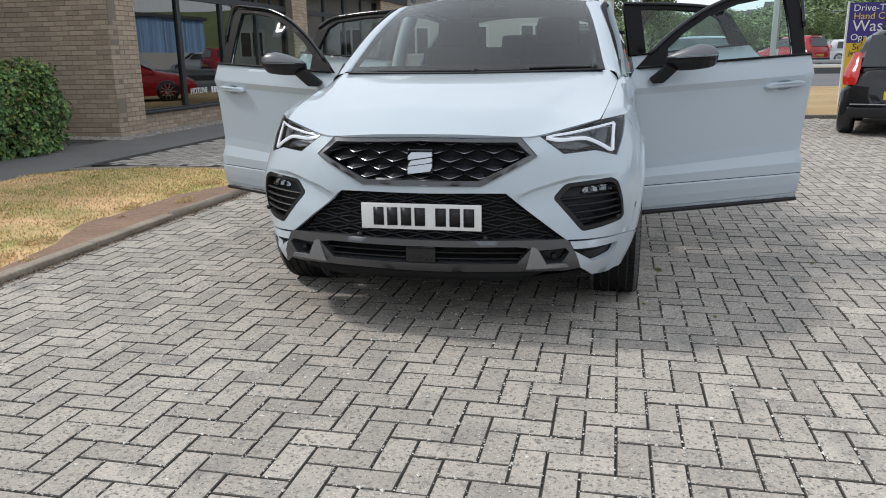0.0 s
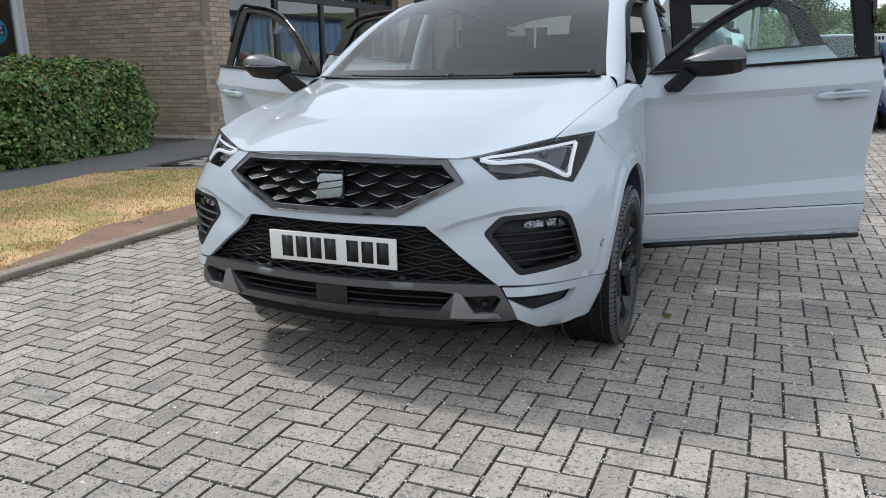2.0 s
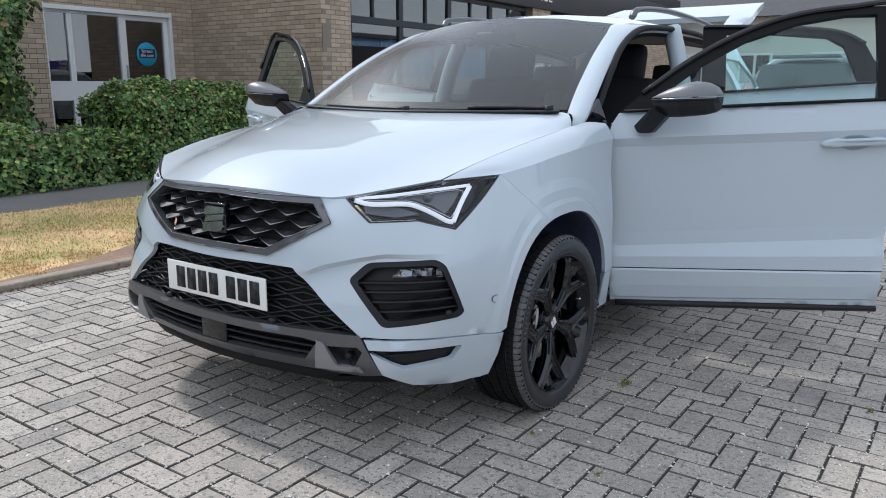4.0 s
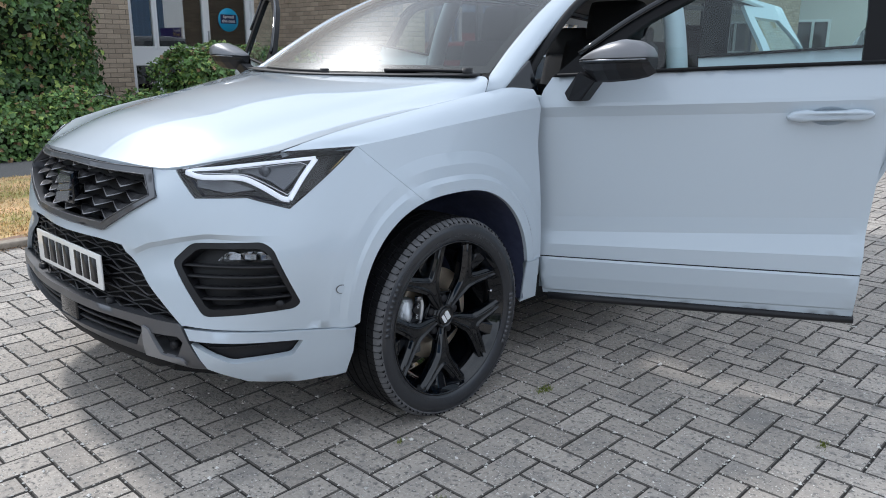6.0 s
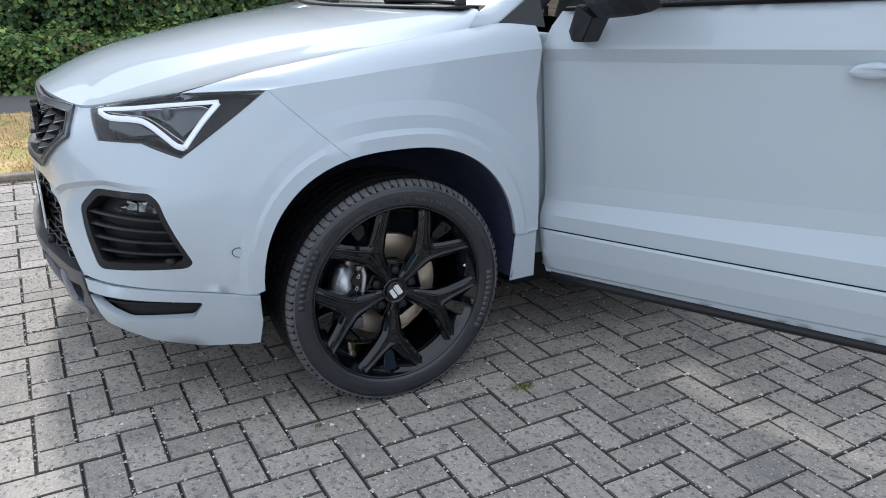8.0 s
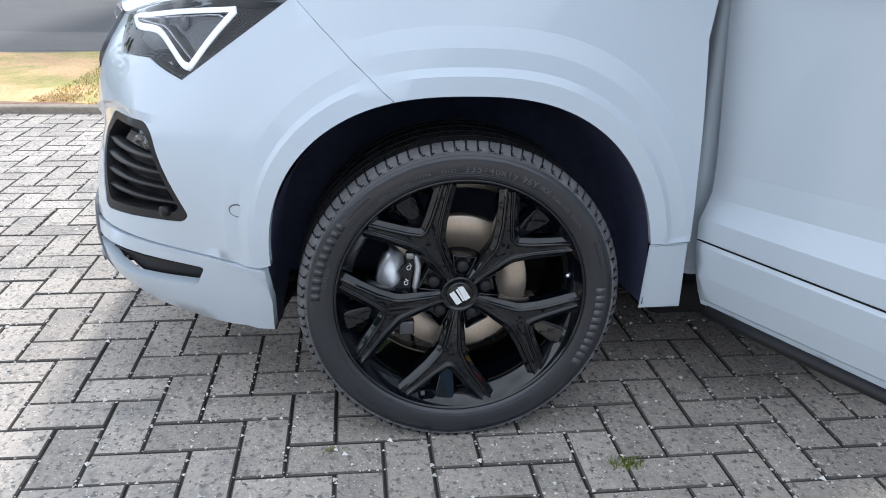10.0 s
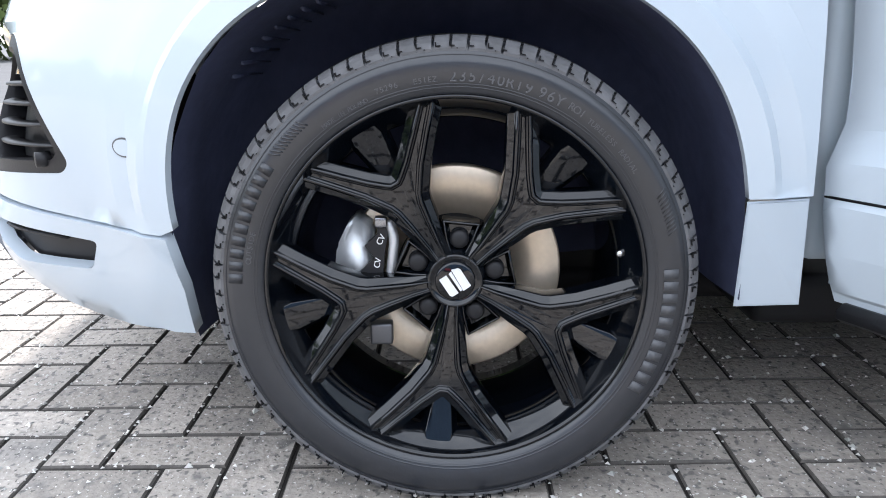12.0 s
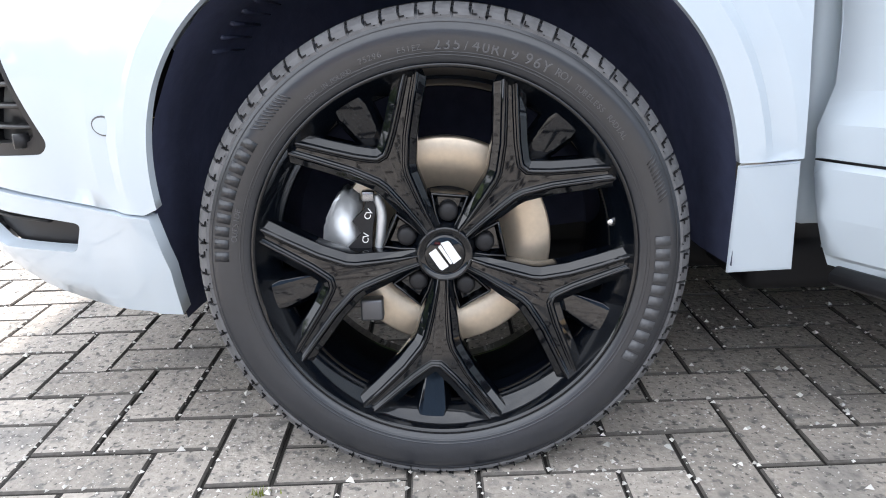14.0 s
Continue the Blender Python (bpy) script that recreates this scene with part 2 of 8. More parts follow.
def near_edge(pts, poly, gap):
    pts, poly = np.asarray(pts, float), np.asarray(poly, float)
    close = np.zeros(len(pts), bool)
    for a, b in zip(poly, np.roll(poly, -1, axis=0)):
        ab = b - a
        t = np.clip(((pts - a) @ ab) / max(ab @ ab, 1e-12), 0, 1)
        close |= np.hypot(*(pts - a - t[:, None] * ab).T) < gap
    return close


def near_line(pts, line, gap):
    close = np.zeros(len(pts), bool)
    for a, b in zip(line, line[1:]):
        ab = b - a
        t = np.clip(((pts - a) @ ab) / max(ab @ ab, 1e-12), 0, 1)
        close |= np.hypot(*(pts - a - t[:, None] * ab).T) < gap
    return close


def dense(poly, step):
    out = []
    for a, b in zip(poly, list(poly[1:]) + [poly[0]]):
        a, b = np.array(a, float), np.array(b, float)
        n = max(1, int(round(np.hypot(*(b - a)) / step)))
        out += [tuple(a + (b - a) * k / n) for k in range(n)]
    return out


def panel(bm, outline, surf, holes=(), step=0.035, thick=0.012, rim=True, open_at=None, lines=()):
    """A sheet panel over an outline in (u, v), mapped by surf to its place, with turned-in edges. open_at(u, v): edges left open."""
    from mathutils.geometry import delaunay_2d_cdt
    loops = [dense(outline, step)] + [dense(h, step) for h in holes]
    lo, hi = np.min(loops[0], axis=0), np.max(loops[0], axis=0)
    gu, gv = np.meshgrid(np.arange(lo[0] + step / 2, hi[0], step), np.arange(lo[1] + step / 2, hi[1], step))
    gu = gu + (np.arange(gu.shape[0]) % 2)[:, None] * step / 2
    grid = np.c_[gu.ravel(), gv.ravel()]
    grid = grid[inside(grid, loops[0]) & ~near_edge(grid, loops[0], 0.45 * step)]
    for h in loops[1:]:
        if len(grid):
            grid = grid[~inside(grid, h) & ~near_edge(grid, h, 0.45 * step)]
    verts, edges = [], []
    for lp in loops:
        n = len(verts)
        verts += [Vector(p) for p in lp]
        edges += [(n + k, n + (k + 1) % len(lp)) for k in range(len(lp))]
    for line in lines:
        pts = []
        for a, b in zip(line, line[1:]):
            a, b = np.array(a, float), np.array(b, float)
            n = max(1, int(round(np.hypot(*(b - a)) / step)))
            pts += [a + (b - a) * k / n for k in range(n)]
        pts = np.array(pts + [np.array(line[-1], float)])
        ok = inside(pts, loops[0]) & ~near_edge(pts, loops[0], 0.12 * step)
        for h in loops[1:]:
            ok &= ~inside(pts, h)
        if len(grid):
            grid = grid[~near_line(grid, pts, 0.4 * step)]
        last = None
        for p, good_one in zip(pts, ok):
            if good_one:
                verts.append(Vector(p))
                if last is not None:
                    edges.append((last, len(verts) - 1))
                last = len(verts) - 1
            else:
                last = None
    verts += [Vector(p) for p in grid]
    n_border = sum(len(lp) for lp in loops)
    vout, eout, fout, _, eorig, _ = delaunay_2d_cdt(verts, edges, [], 0, 1e-6)
    crease = [e for e, o in zip(eout, eorig) if o and min(o) >= n_border]
    uv = np.array([tuple(v) for v in vout])
    mid = np.array([uv[list(f)].mean(0) for f in fout])
    good = inside(mid, loops[0])
    for h in loops[1:]:
        good &= ~inside(mid, h)
    place, normal = [], []
    for u, v in uv:
        p = Vector(surf(u, v))
        e = 2e-3
        n = (Vector(surf(u + e, v)) - p).cross(Vector(surf(u, v + e)) - p)
        place.append(p)
        normal.append(n.normalized())
    vs = [bm.verts.new(p) for p in place]
    faces = []
    for f, ok in zip(fout, good):
        if ok:
            faces.append(bm.faces.new([vs[i] for i in f]))
    index = {v: i for i, v in enumerate(vs)}
    for a, b in crease:
        e = bm.edges.get((vs[a], vs[b]))
        if e:
            e.smooth = False
    if rim:
        back = {}
        border = [e for f in faces for e in f.edges if len(e.link_faces) == 1]
        for e in border:
            a, b = e.verts
            f = e.link_faces[0]
            order = [l.vert for l in f.loops]
            if order[(order.index(a) + 1) % len(order)] != b:
                a, b = b, a
            if open_at and open_at(*uv[index[a]]) and open_at(*uv[index[b]]):
                continue
            for v in (a, b):
                if v not in back:
                    back[v] = bm.verts.new(v.co - normal[index[v]] * thick)
            bm.faces.new((b, a, back[a], back[b]))
            e.smooth = False
    loose = [v for v in vs if not v.link_faces]
    for v in loose:
        bm.verts.remove(v)
    return bm


def mirrored(bm):
    """A copy of a bmesh, mirrored in the plane x = 0."""
    other = bm.copy()
    for v in other.verts:
        v.co.x = -v.co.x
    bmesh.ops.reverse_faces(other, faces=other.faces[:])
    return other


def joined(*bms):
    out = bmesh.new()
    for b in bms:
        me = bpy.data.meshes.new("join")
        b.to_mesh(me)
        out.from_mesh(me)
        b.free()
        bpy.data.meshes.remove(me)
    return out


def moved(bm, m):
    bmesh.ops.transform(bm, matrix=m, verts=bm.verts[:])
    return bm


def flat_poly(bm, pts, depth_vec):
    """A solid plate: a polygon pushed along depth_vec."""
    d = Vector(depth_vec)
    a = [bm.verts.new(p) for p in pts]
    b = [bm.verts.new(Vector(p) + d) for p in pts]
    bm.faces.new(a)
    bm.faces.new(list(reversed(b)))
    for k in range(len(a)):
        j = (k + 1) % len(a)
        bm.faces.new((a[j], a[k], b[k], b[j]))


# ---- the car's skin ----
AXIS_Y = 0.25
# control points (x, y, z) of the front and side skin, left half
SKIN_FRONT = [(0, -.80, .20), (0, -.855, .30), (0, -.875, .40), (0, -.868, .50), (0, -.862, .62), (0, -.835, .74), (0, -.80, .85),
              (.25, -.79, .20), (.25, -.865, .40), (.25, -.855, .50), (.247, -.832, .649), (.25, -.785, .845),
              (.45, -.755, .20), (.47, -.825, .40), (.45, -.815, .60), (.473, -.765, .77), (.40, -.735, .842)]
SKIN_CORNER = [(.62, -.69, .21), (.668, -.747, .307), (.61, -.79, .40), (.60, -.765, .55), (.602, -.744, .655), (.58, -.705, .772), (.483, -.705, .842),
               (.74, -.55, .21), (.80, -.56, .37), (.825, -.565, .48), (.805, -.61, .65), (.795, -.54, .752), (.723, -.515, .90)]
SKIN_SIDE = [(.804, -.402, .225), (.873, -.393, .392), (.885, -.42, .511), (.89, -.40, .65), (.862, -.36, .80), (.826, -.322, .909),
             (.84, 0, .20), (.895, 0, .45), (.905, 0, .70), (.892, 0, .85), (.865, 0, .945),
             (.865, .40, .25), (.885, .39, .30), (.895, .40, .44), (.90, .40, .65), (.89, .45, .85), (.884, .46, .98),
             (.87, .9, .30), (.89, .9, .60), (.89, .9, .98)]


def around(x, y):
    """The skin's running coordinate: metres of arc about the car's inner axis."""
    return 0.9 * math.atan2(x, AXIS_Y - y)


_skin = Sheet([(around(x, y), z, math.hypot(x, AXIS_Y - y)) for x, y, z in SKIN_FRONT + SKIN_CORNER + SKIN_SIDE], soft=3e-4)
BROW_U, BROW_Z = (.27, .295, .377, .46, .53, .75), (.582, .596, .642, .667, .683, .684)
ARCH_Y, ARCH_Z, ARCH_A, ARCH_B, ARCH_P = -0.003, 0.325, 0.390, 0.42, 2.5


def arch_distance(y, z):
    a = abs(y - ARCH_Y) / ARCH_A
    b = abs(z - ARCH_Z) / ARCH_B
    return (a ** ARCH_P + b ** ARCH_P) ** (1 / ARCH_P)


def ramp01(a, b, x):
    return min(1, max(0, (x - a) / (b - a)))


def smooth(a, b, x):
    t = min(1, max(0, (x - a) / (b - a)))
    return t * t * (3 - 2 * t)


def skin(u, z, out=0.0):
    """A point of the front and side skin; u is metres of arc, z the height."""
    r = _skin(u, z)
    t = u / 0.9
    x, y = r * math.sin(t), AXIS_Y - r * math.cos(t)
    # the flared wheel arch: a flat lip, a ridge, then a fading shoulder
    d = arch_distance(y, z)
    if x > 0.6 and y > -0.62:
        out += 0.012 * (1 - ramp01(1.085, 1.12, d)) + 0.009 * (1 - ramp01(1.20, 1.29, d))
    # the brow that runs from the grille to the fog lamp, with a hollow below it
    line = float(np.interp(u, BROW_U, BROW_Z))
    if .27 < u < .75 and line - .14 < z < line:
        drop = line - z
        deep = .017 * smooth(.27, .36, u) * (1 - smooth(.50, .72, u))
        r -= deep * ramp01(0, .016, drop) * (1 - smooth(.03, .14, drop))
    r += out
    return (r * math.sin(t), AXIS_Y - r * math.cos(t), z)


def skin2(u, z, out=0.0):
    """The skin on either side: u below 0 is the right half."""
    x, y, z = skin(abs(u), z, out)
    return (math.copysign(x, u), y, z)


def uv(*points):
    return [(around(x, y), z) for x, y, z in points]


def arc_of_arch(a0, a1, n, grow=1.0):
    """Points of the arch's lip from angle a0 to a1 (degrees, 90 is the top, 180 the front), as (u, z)."""
    out = []
    for k in range(n):
        a = radians(a0 + (a1 - a0) * k / (n - 1))
        c, s = math.cos(a), math.sin(a)
        e = (abs(c) ** ARCH_P + abs(s) ** ARCH_P) ** (-1 / ARCH_P) * grow
        y, z = ARCH_Y + ARCH_A * c * e, ARCH_Z + ARCH_B * s * e
        out.append((around(0.905, y), z))
    return out


# feature lines of the front, left half
HL_IN, HL_OUT, HL_BOT, HL_NOTCH, HL_IB = (.483, -.705, .842), (.824, -.322, .908), (.795, -.540, .750), (.700, -.61, .779), (.58, -.705, .772)
HL_TOP = (.723, -.515, .899)
SEAM_LOW = (.905, -.136, .735)
GR_TOP, GR_SIDE, GR_LOW = (.401, -.735, .840), (.473, -.762, .772), (.250, -.825, .652)
FOG = [(.545, -.772, .598), (.60, -.745, .652), (.78, -.622, .668), (.80, -.60, .650), (.838, -.546, .490), (.825, -.56, .474), (.645, -.72, .456)]
VENT = [(.615, -.775, .388), (.705, -.685, .383), (.815, -.525, .371), (.797, -.555, .322), (.705, -.685, .316)]
INTAKE_TOP, INTAKE_LOW, TRIM_LOW = (.36, -.835, .622), (.613, -.795, .424), (.66, -.745, .300)
SPLIT_OUT = (.873, -.393, .397)

car = thing("car", "white family SUV with its doors open on block paving", "car")


def both_sides(bm):
    other = mirrored(bm)
    out = joined(bm, other)
    bmesh.ops.remove_doubles(out, verts=out.verts[:], dist=0.0015)
    return out


on_centre = lambda u, v: abs(u) < 1e-4

# upper bumper skin
bm = bmesh.new()
upper = [(0, .622), *uv(INTAKE_TOP, INTAKE_LOW, (.62, -.785, .427), (.72, -.68, .420), (.82, -.53, .405), SPLIT_OUT)]
upper += arc_of_arch(169, 110.2, 34)
upper += uv(SEAM_LOW, HL_OUT, HL_BOT, HL_NOTCH, HL_IB, HL_IN, (.44, -.722, .838), GR_TOP, GR_SIDE, GR_LOW) + [(0, .653)]
ARCH_LINES = [arc_of_arch(0, 200, 40, g) for g in (1.085, 1.12, 1.20, 1.29)]
BROW_LINES = [[(u, float(np.interp(u, BROW_U, BROW_Z)) - d) for u in np.linspace(.29, .70, 24)] for d in (0, .016)]
panel(bm, upper, skin, [rounded(uv(*FOG), .016)], 0.022, 0.015, open_at=on_centre, lines=ARCH_LINES + BROW_LINES)
part("front_bumper", both_sides(bm), PAINT, car)
# white lower corners
for side in (1, -1):
    bm = bmesh.new()
    lower = uv((.618, -.785, .420), (.72, -.68, .414), (.82, -.53, .400), (.873, -.383, .392), (.85, -.376, .31), (.808, -.372, .232), (.75, -.50, .222), (.70, -.64, .245), TRIM_LOW)
    panel(bm, lower, lambda u, z: skin(u, z, 0.004), [rounded(uv(*VENT), .010)], 0.03, 0.022)
    part("bumper_corner", bm if side > 0 else mirrored(bm), PAINT, car, "white lower bumper corner with a dark vent slot")

# fog lamp pods
for side in (1, -1):
    bm = bmesh.new()
    fog = rounded(uv(*FOG), .016)
    mid = np.mean(fog, axis=0)
    inner = [tuple(mid + (np.array(p) - mid) * (0.87, 0.82)) for p in fog]
    panel(bm, fog, lambda u, z: skin(u, z, 0.003 - 0.010 * smooth(0, 1, 0.5)), [inner], 0.03, 0.075)
    pod = part("fog_lamp_pod", bm if side > 0 else mirrored(bm), BLACK_PLASTIC, car, "black plastic fog lamp surround with slats")
    bm = bmesh.new()
    panel(bm, inner, lambda u, z: skin(u, z, -0.042), (), 0.04, 0.01)
    part("pod_back", bm if side > 0 else mirrored(bm), BLACK_PLASTIC, pod)
    lo, hi = np.min(inner, axis=0), np.max(inner, axis=0)
    for k, z in enumerate((.472, .500, .530, .560, .588)):
        bm = bmesh.new()
        xs = [u for u in np.linspace(lo[0], hi[0], 60) if inside([(u, z)], inner)[0]]
        if len(xs) > 3:
            line = [skin(u, z + 0.012 * (u - lo[0]) / (hi[0] - lo[0]), -0.022) for u in np.linspace(xs[0] - .01, xs[-1] + .01, 8)]
            sweep(bm, line, 0.030, 0.008, n=10)
            part("slat", bm if side > 0 else mirrored(bm), BLACK_PLASTIC, pod)
    # the lamp unit in the pod's upper part
    bm = bmesh.new()
    lamp = [(lo[0] + (hi[0] - lo[0]) * a, b) for a, b in ((.34, .606), (.42, .628), (.84, .636), (.88, .612))]
    panel(bm, lamp, lambda u, z: skin(u, z, -0.018), (), 0.03, 0.02)
    part("fog_lamp_glass", bm if side > 0 else mirrored(bm), LAMP_GLASS, pod)
    bm = bmesh.new()
    panel(bm, lamp, lambda u, z: skin(u, z, -0.045 + 0.012 * abs(math.sin(u * 90))), (), 0.012, 0.004)
    part("fog_lamp_reflector", bm if side > 0 else mirrored(bm), DARK_CHROME, pod, "", False)
    bm = bmesh.new()
    eye = Vector(skin(around(.80, -.585), .492, -0.012))
    cylinder(bm, eye, eye + Vector((.012, -.016, 0)), .011)
    part("parking_sensor", bm if side > 0 else mirrored(bm), BLACK_PLASTIC, pod)
    # vent slot in the lower corner
    bm = bmesh.new()
    panel(bm, rounded(uv(*VENT), .012), lambda u, z: skin(u, z, -0.026), (), 0.03, 0.02)
    sweep(bm, [skin(u, .366, -0.016) for u in np.linspace(around(.66, -.735), around(.77, -.60), 6)], 0.012, 0.006, n=8)
    part("vent", bm if side > 0 else mirrored(bm), BLACK_PLASTIC, car, "black slatted vent in the bumper corner")
    # round parking sensor on the side
    u0 = around(.885, -.438)
    ring = [(u0 + .0136 * math.cos(k * .2618), .518 + .0136 * math.sin(k * .2618)) for k in range(24)]
    disc = [(u0 + .0112 * math.cos(k * .2618), .518 + .0112 * math.sin(k * .2618)) for k in range(24)]
    bm = bmesh.new()
    panel(bm, ring, lambda u, z: skin(u, z, .0010), (), .006, .006)
    part("sensor_ring", bm if side > 0 else mirrored(bm), GUNMETAL, car)
    bm = bmesh.new()
    panel(bm, disc, lambda u, z: skin(u, z, .0022), (), .006, .006)
    part("parking_sensor", bm if side > 0 else mirrored(bm), PAINT, car)

# front wings
CREASE = [HL_OUT, (.846, -.15, .928), (.864, 0, .945), (.877, .22, .965), (.884, .47, .984)]
SHUT = [HL_TOP, (.748, -.33, .944), (.766, -.10, .984), (.780, .10, 1.014), (.790, .28, 1.037)]
BONNET_CONTROLS = [(0, -.803, .861), (0, -.70, .915), (0, -.45, .982), (0, -.10, 1.050), (0, .20, 1.092),
                   (.25, -.782, .857), (.25, -.62, .934), (.28, -.20, 1.030), (.30, .24, 1.092),
                   (.401, -.735, .846), (.42, -.60, .912), (.48, -.30, .990), (.55, .05, 1.052), (.62, .30, 1.090)]
SHOULDER_CONTROLS = [(.483, -.705, .846), (.60, -.615, .873), (.723, -.515, .902), (.748, -.33, .946), (.766, -.10, .986), (.790, .28, 1.040), (.74, .32, 1.075),
                     (.824, -.322, .910), (.846, -.15, .928), (.864, 0, .947), (.877, .22, .968), (.884, .47, .988), (.845, .47, 1.035), (.81, .37, 1.048)]
_upper = Sheet([(x * s, y, z) for x, y, z in BONNET_CONTROLS + SHOULDER_CONTROLS for s in ((1, -1) if x else (1,))], soft=6e-4)


def bonnet_z(x, y):
    """The height of the bonnet and of the wings' shoulders."""
    z = _upper(abs(x), y)
    # the raised dome's crease, from the grille's corner to the windscreen's
    line = .40 + .26 * smooth(-.75, .35, y)
    d = abs(x) - line
    return z + 0.009 * (1 - smooth(-0.035, 0.045, d)) * smooth(-.85, -.2, y) - .003 * smooth(-.85, -.2, y)


CREASE_UV = [(p.x, p.y) for p in curve_points([(*q, 0) for q in uv(*CREASE)], 60)]
EDGE_LOW = [Vector(skin(*q)) for q in CREASE_UV]
EDGE_HIGH = curve_points(SHUT[:4] + [(.7915, .28, 1.039), (.812, .375, 1.052), (.848, .47, 1.045)], 60)


def shoulder_patch(u, v):
    """The wing's upper shoulder between the side crease and the bonnet's shut line."""
    t = max(0, min(1, u / 1.15)) * 59
    i = min(int(t), 58)
    a, b = EDGE_LOW[i].lerp(EDGE_LOW[i + 1], t - i), EDGE_HIGH[i].lerp(EDGE_HIGH[i + 1], t - i)
    w = max(0, min(1, v / .3))
    p = a.lerp(b, w)
    p.z += .008 * math.sin(math.pi * w) * smooth(0, 8, t)
    p.z += (v / .3 - w) * (b.z - a.z)
    p.x += (v / .3 - w) * (b.x - a.x)
    p.y += (u / 1.15 * 59 - t) * .02
    return p


for side in (1, -1):
    bm = bmesh.new()
    wing = [(u + .0012, z) for u, z in uv(HL_OUT, SEAM_LOW)] + arc_of_arch(110.0, 16, 48) + uv((.895, .384, .443), (.895, .466, .445), (.893, .462, .60), (.887, .452, .85))
    wing += list(reversed(CREASE_UV[1:]))
    panel(bm, wing, skin, (), 0.026, 0.015, lines=ARCH_LINES, open_at=lambda u, z: near_line(np.array([[u, z]]), np.array(CREASE_UV), .003)[0])
    panel(bm, [(0, 0), (1.15, 0), (1.15, .3), (0, .3)], shoulder_patch, (), 0.03, 0.012, open_at=lambda u, v: v < 1e-4)
    for f in bm.faces:
        f.normal_update()
    part("front_wing", bm if side > 0 else mirrored(bm), PAINT, car, "white front wing with a flared wheel arch")
    bm = bmesh.new()
    # crisp block below the arch's rear end
    outer = [(.915, .379, .4395), (.907, .466, .4415), (.886, .478, .285), (.885, .385, .283)]
    vs = [Vector(p) for p in outer] + [Vector((p[0] - .05, p[1] + (.032 if p[1] < .42 else 0), p[2])) for p in outer]
    add_mesh(bm, vs, [(0, 1, 2, 3), (7, 6, 5, 4)] + [(k, 4 + k, 4 + (k + 1) % 4, (k + 1) % 4) for k in range(4)])
    bmesh.ops.recalc_face_normals(bm, faces=bm.faces[:])
    bmesh.ops.bevel(bm, geom=[e for e in bm.edges if sum(tuple(round(c, 3) for c in v.co) in [tuple(round(c, 3) for c in p) for p in outer] for v in e.verts) == 2], offset=.003, segments=2, affect="EDGES")
    part("wing_foot", bm if side > 0 else mirrored(bm), PAINT, car, "", False)
    # wheel-arch liner, from the lip inwards
    bm = bmesh.new()
    rows = []
    for x, g in ((.914, 1.012), (.86, 1.0), (.80, .985), (.58, .97)):
        row = []
        for a in range(-4, 197, 6):
            c, sn = math.cos(radians(a)), math.sin(radians(a))
            e = (abs(c) ** ARCH_P + abs(sn) ** ARCH_P) ** (-1 / ARCH_P) * g
            ripple = .004 * (a // 6 % 2) if x < .85 else 0
            low = (.022 if a < 20 else .015 if a > 140 else 0) if x > .87 else 0
            # tucked in behind the bumper corner
            low += float(np.interp(a, (164, 172, 184, 196), (0, .026, .056, .085))) * (1 if x > .85 else .6 if x > .7 else 0)
            row.append(bm.verts.new((x - low, ARCH_Y + .389 * c * e * (1 - ripple), ARCH_Z + .418 * sn * e * (1 - ripple))))
        rows.append(row)
    for a, b in zip(rows, rows[1:]):
        for k in range(len(a) - 1):
            bm.faces.new((a[k], a[k + 1], b[k + 1], b[k]))
    bm.faces.new(rows[-1])
    liner = part("arch_liner", bm if side > 0 else mirrored(bm), LINER, car, "dark felt wheel-arch liner")
    for k in range(8):
        a = radians(118 + 3.2 * k)
        e = (abs(math.cos(a)) ** ARCH_P + abs(math.sin(a)) ** ARCH_P) ** (-1 / ARCH_P)
        y, z = ARCH_Y + .384 * math.cos(a) * e, ARCH_Z + .412 * math.sin(a) * e
        bm = bmesh.new()
        sweep(bm, [(.62, y, z), (.70, y, z), (.79, y, z)], .006, .018, up=(0, math.cos(a), math.sin(a)), n=3, sides=6)
        part("liner_rib", bm if side > 0 else mirrored(bm), LINER, liner)

# bonnet: a smooth grid between the nose, the shut lines and the scuttle
NOSE = curve_points([(0, -.803, .861), (.20, -.790, .858), (.392, -.742, .846), (.478, -.702, .849), (.598, -.616, .874), (.720, -.515, .901)], 61)
SIDE = curve_points([(.720, -.515, .901), (.745, -.33, .944), (.763, -.10, .984), (.777, .10, 1.014), (.788, .28, 1.038)], 61)
BACK = curve_points([(0, .205, 1.094), (.2, .215, 1.093), (.40, .245, 1.092), (.60, .310, 1.091), (.70, .342, 1.090), (.744, .340, 1.083), (.774, .308, 1.060), (.788, .283, 1.039)], 61)


def on_curve(c, t):
    t = max(0.0, min(1.0, t)) * (len(c) - 1)
    i = min(int(t), len(c) - 2)
    return c[i].lerp(c[i + 1], t - i)


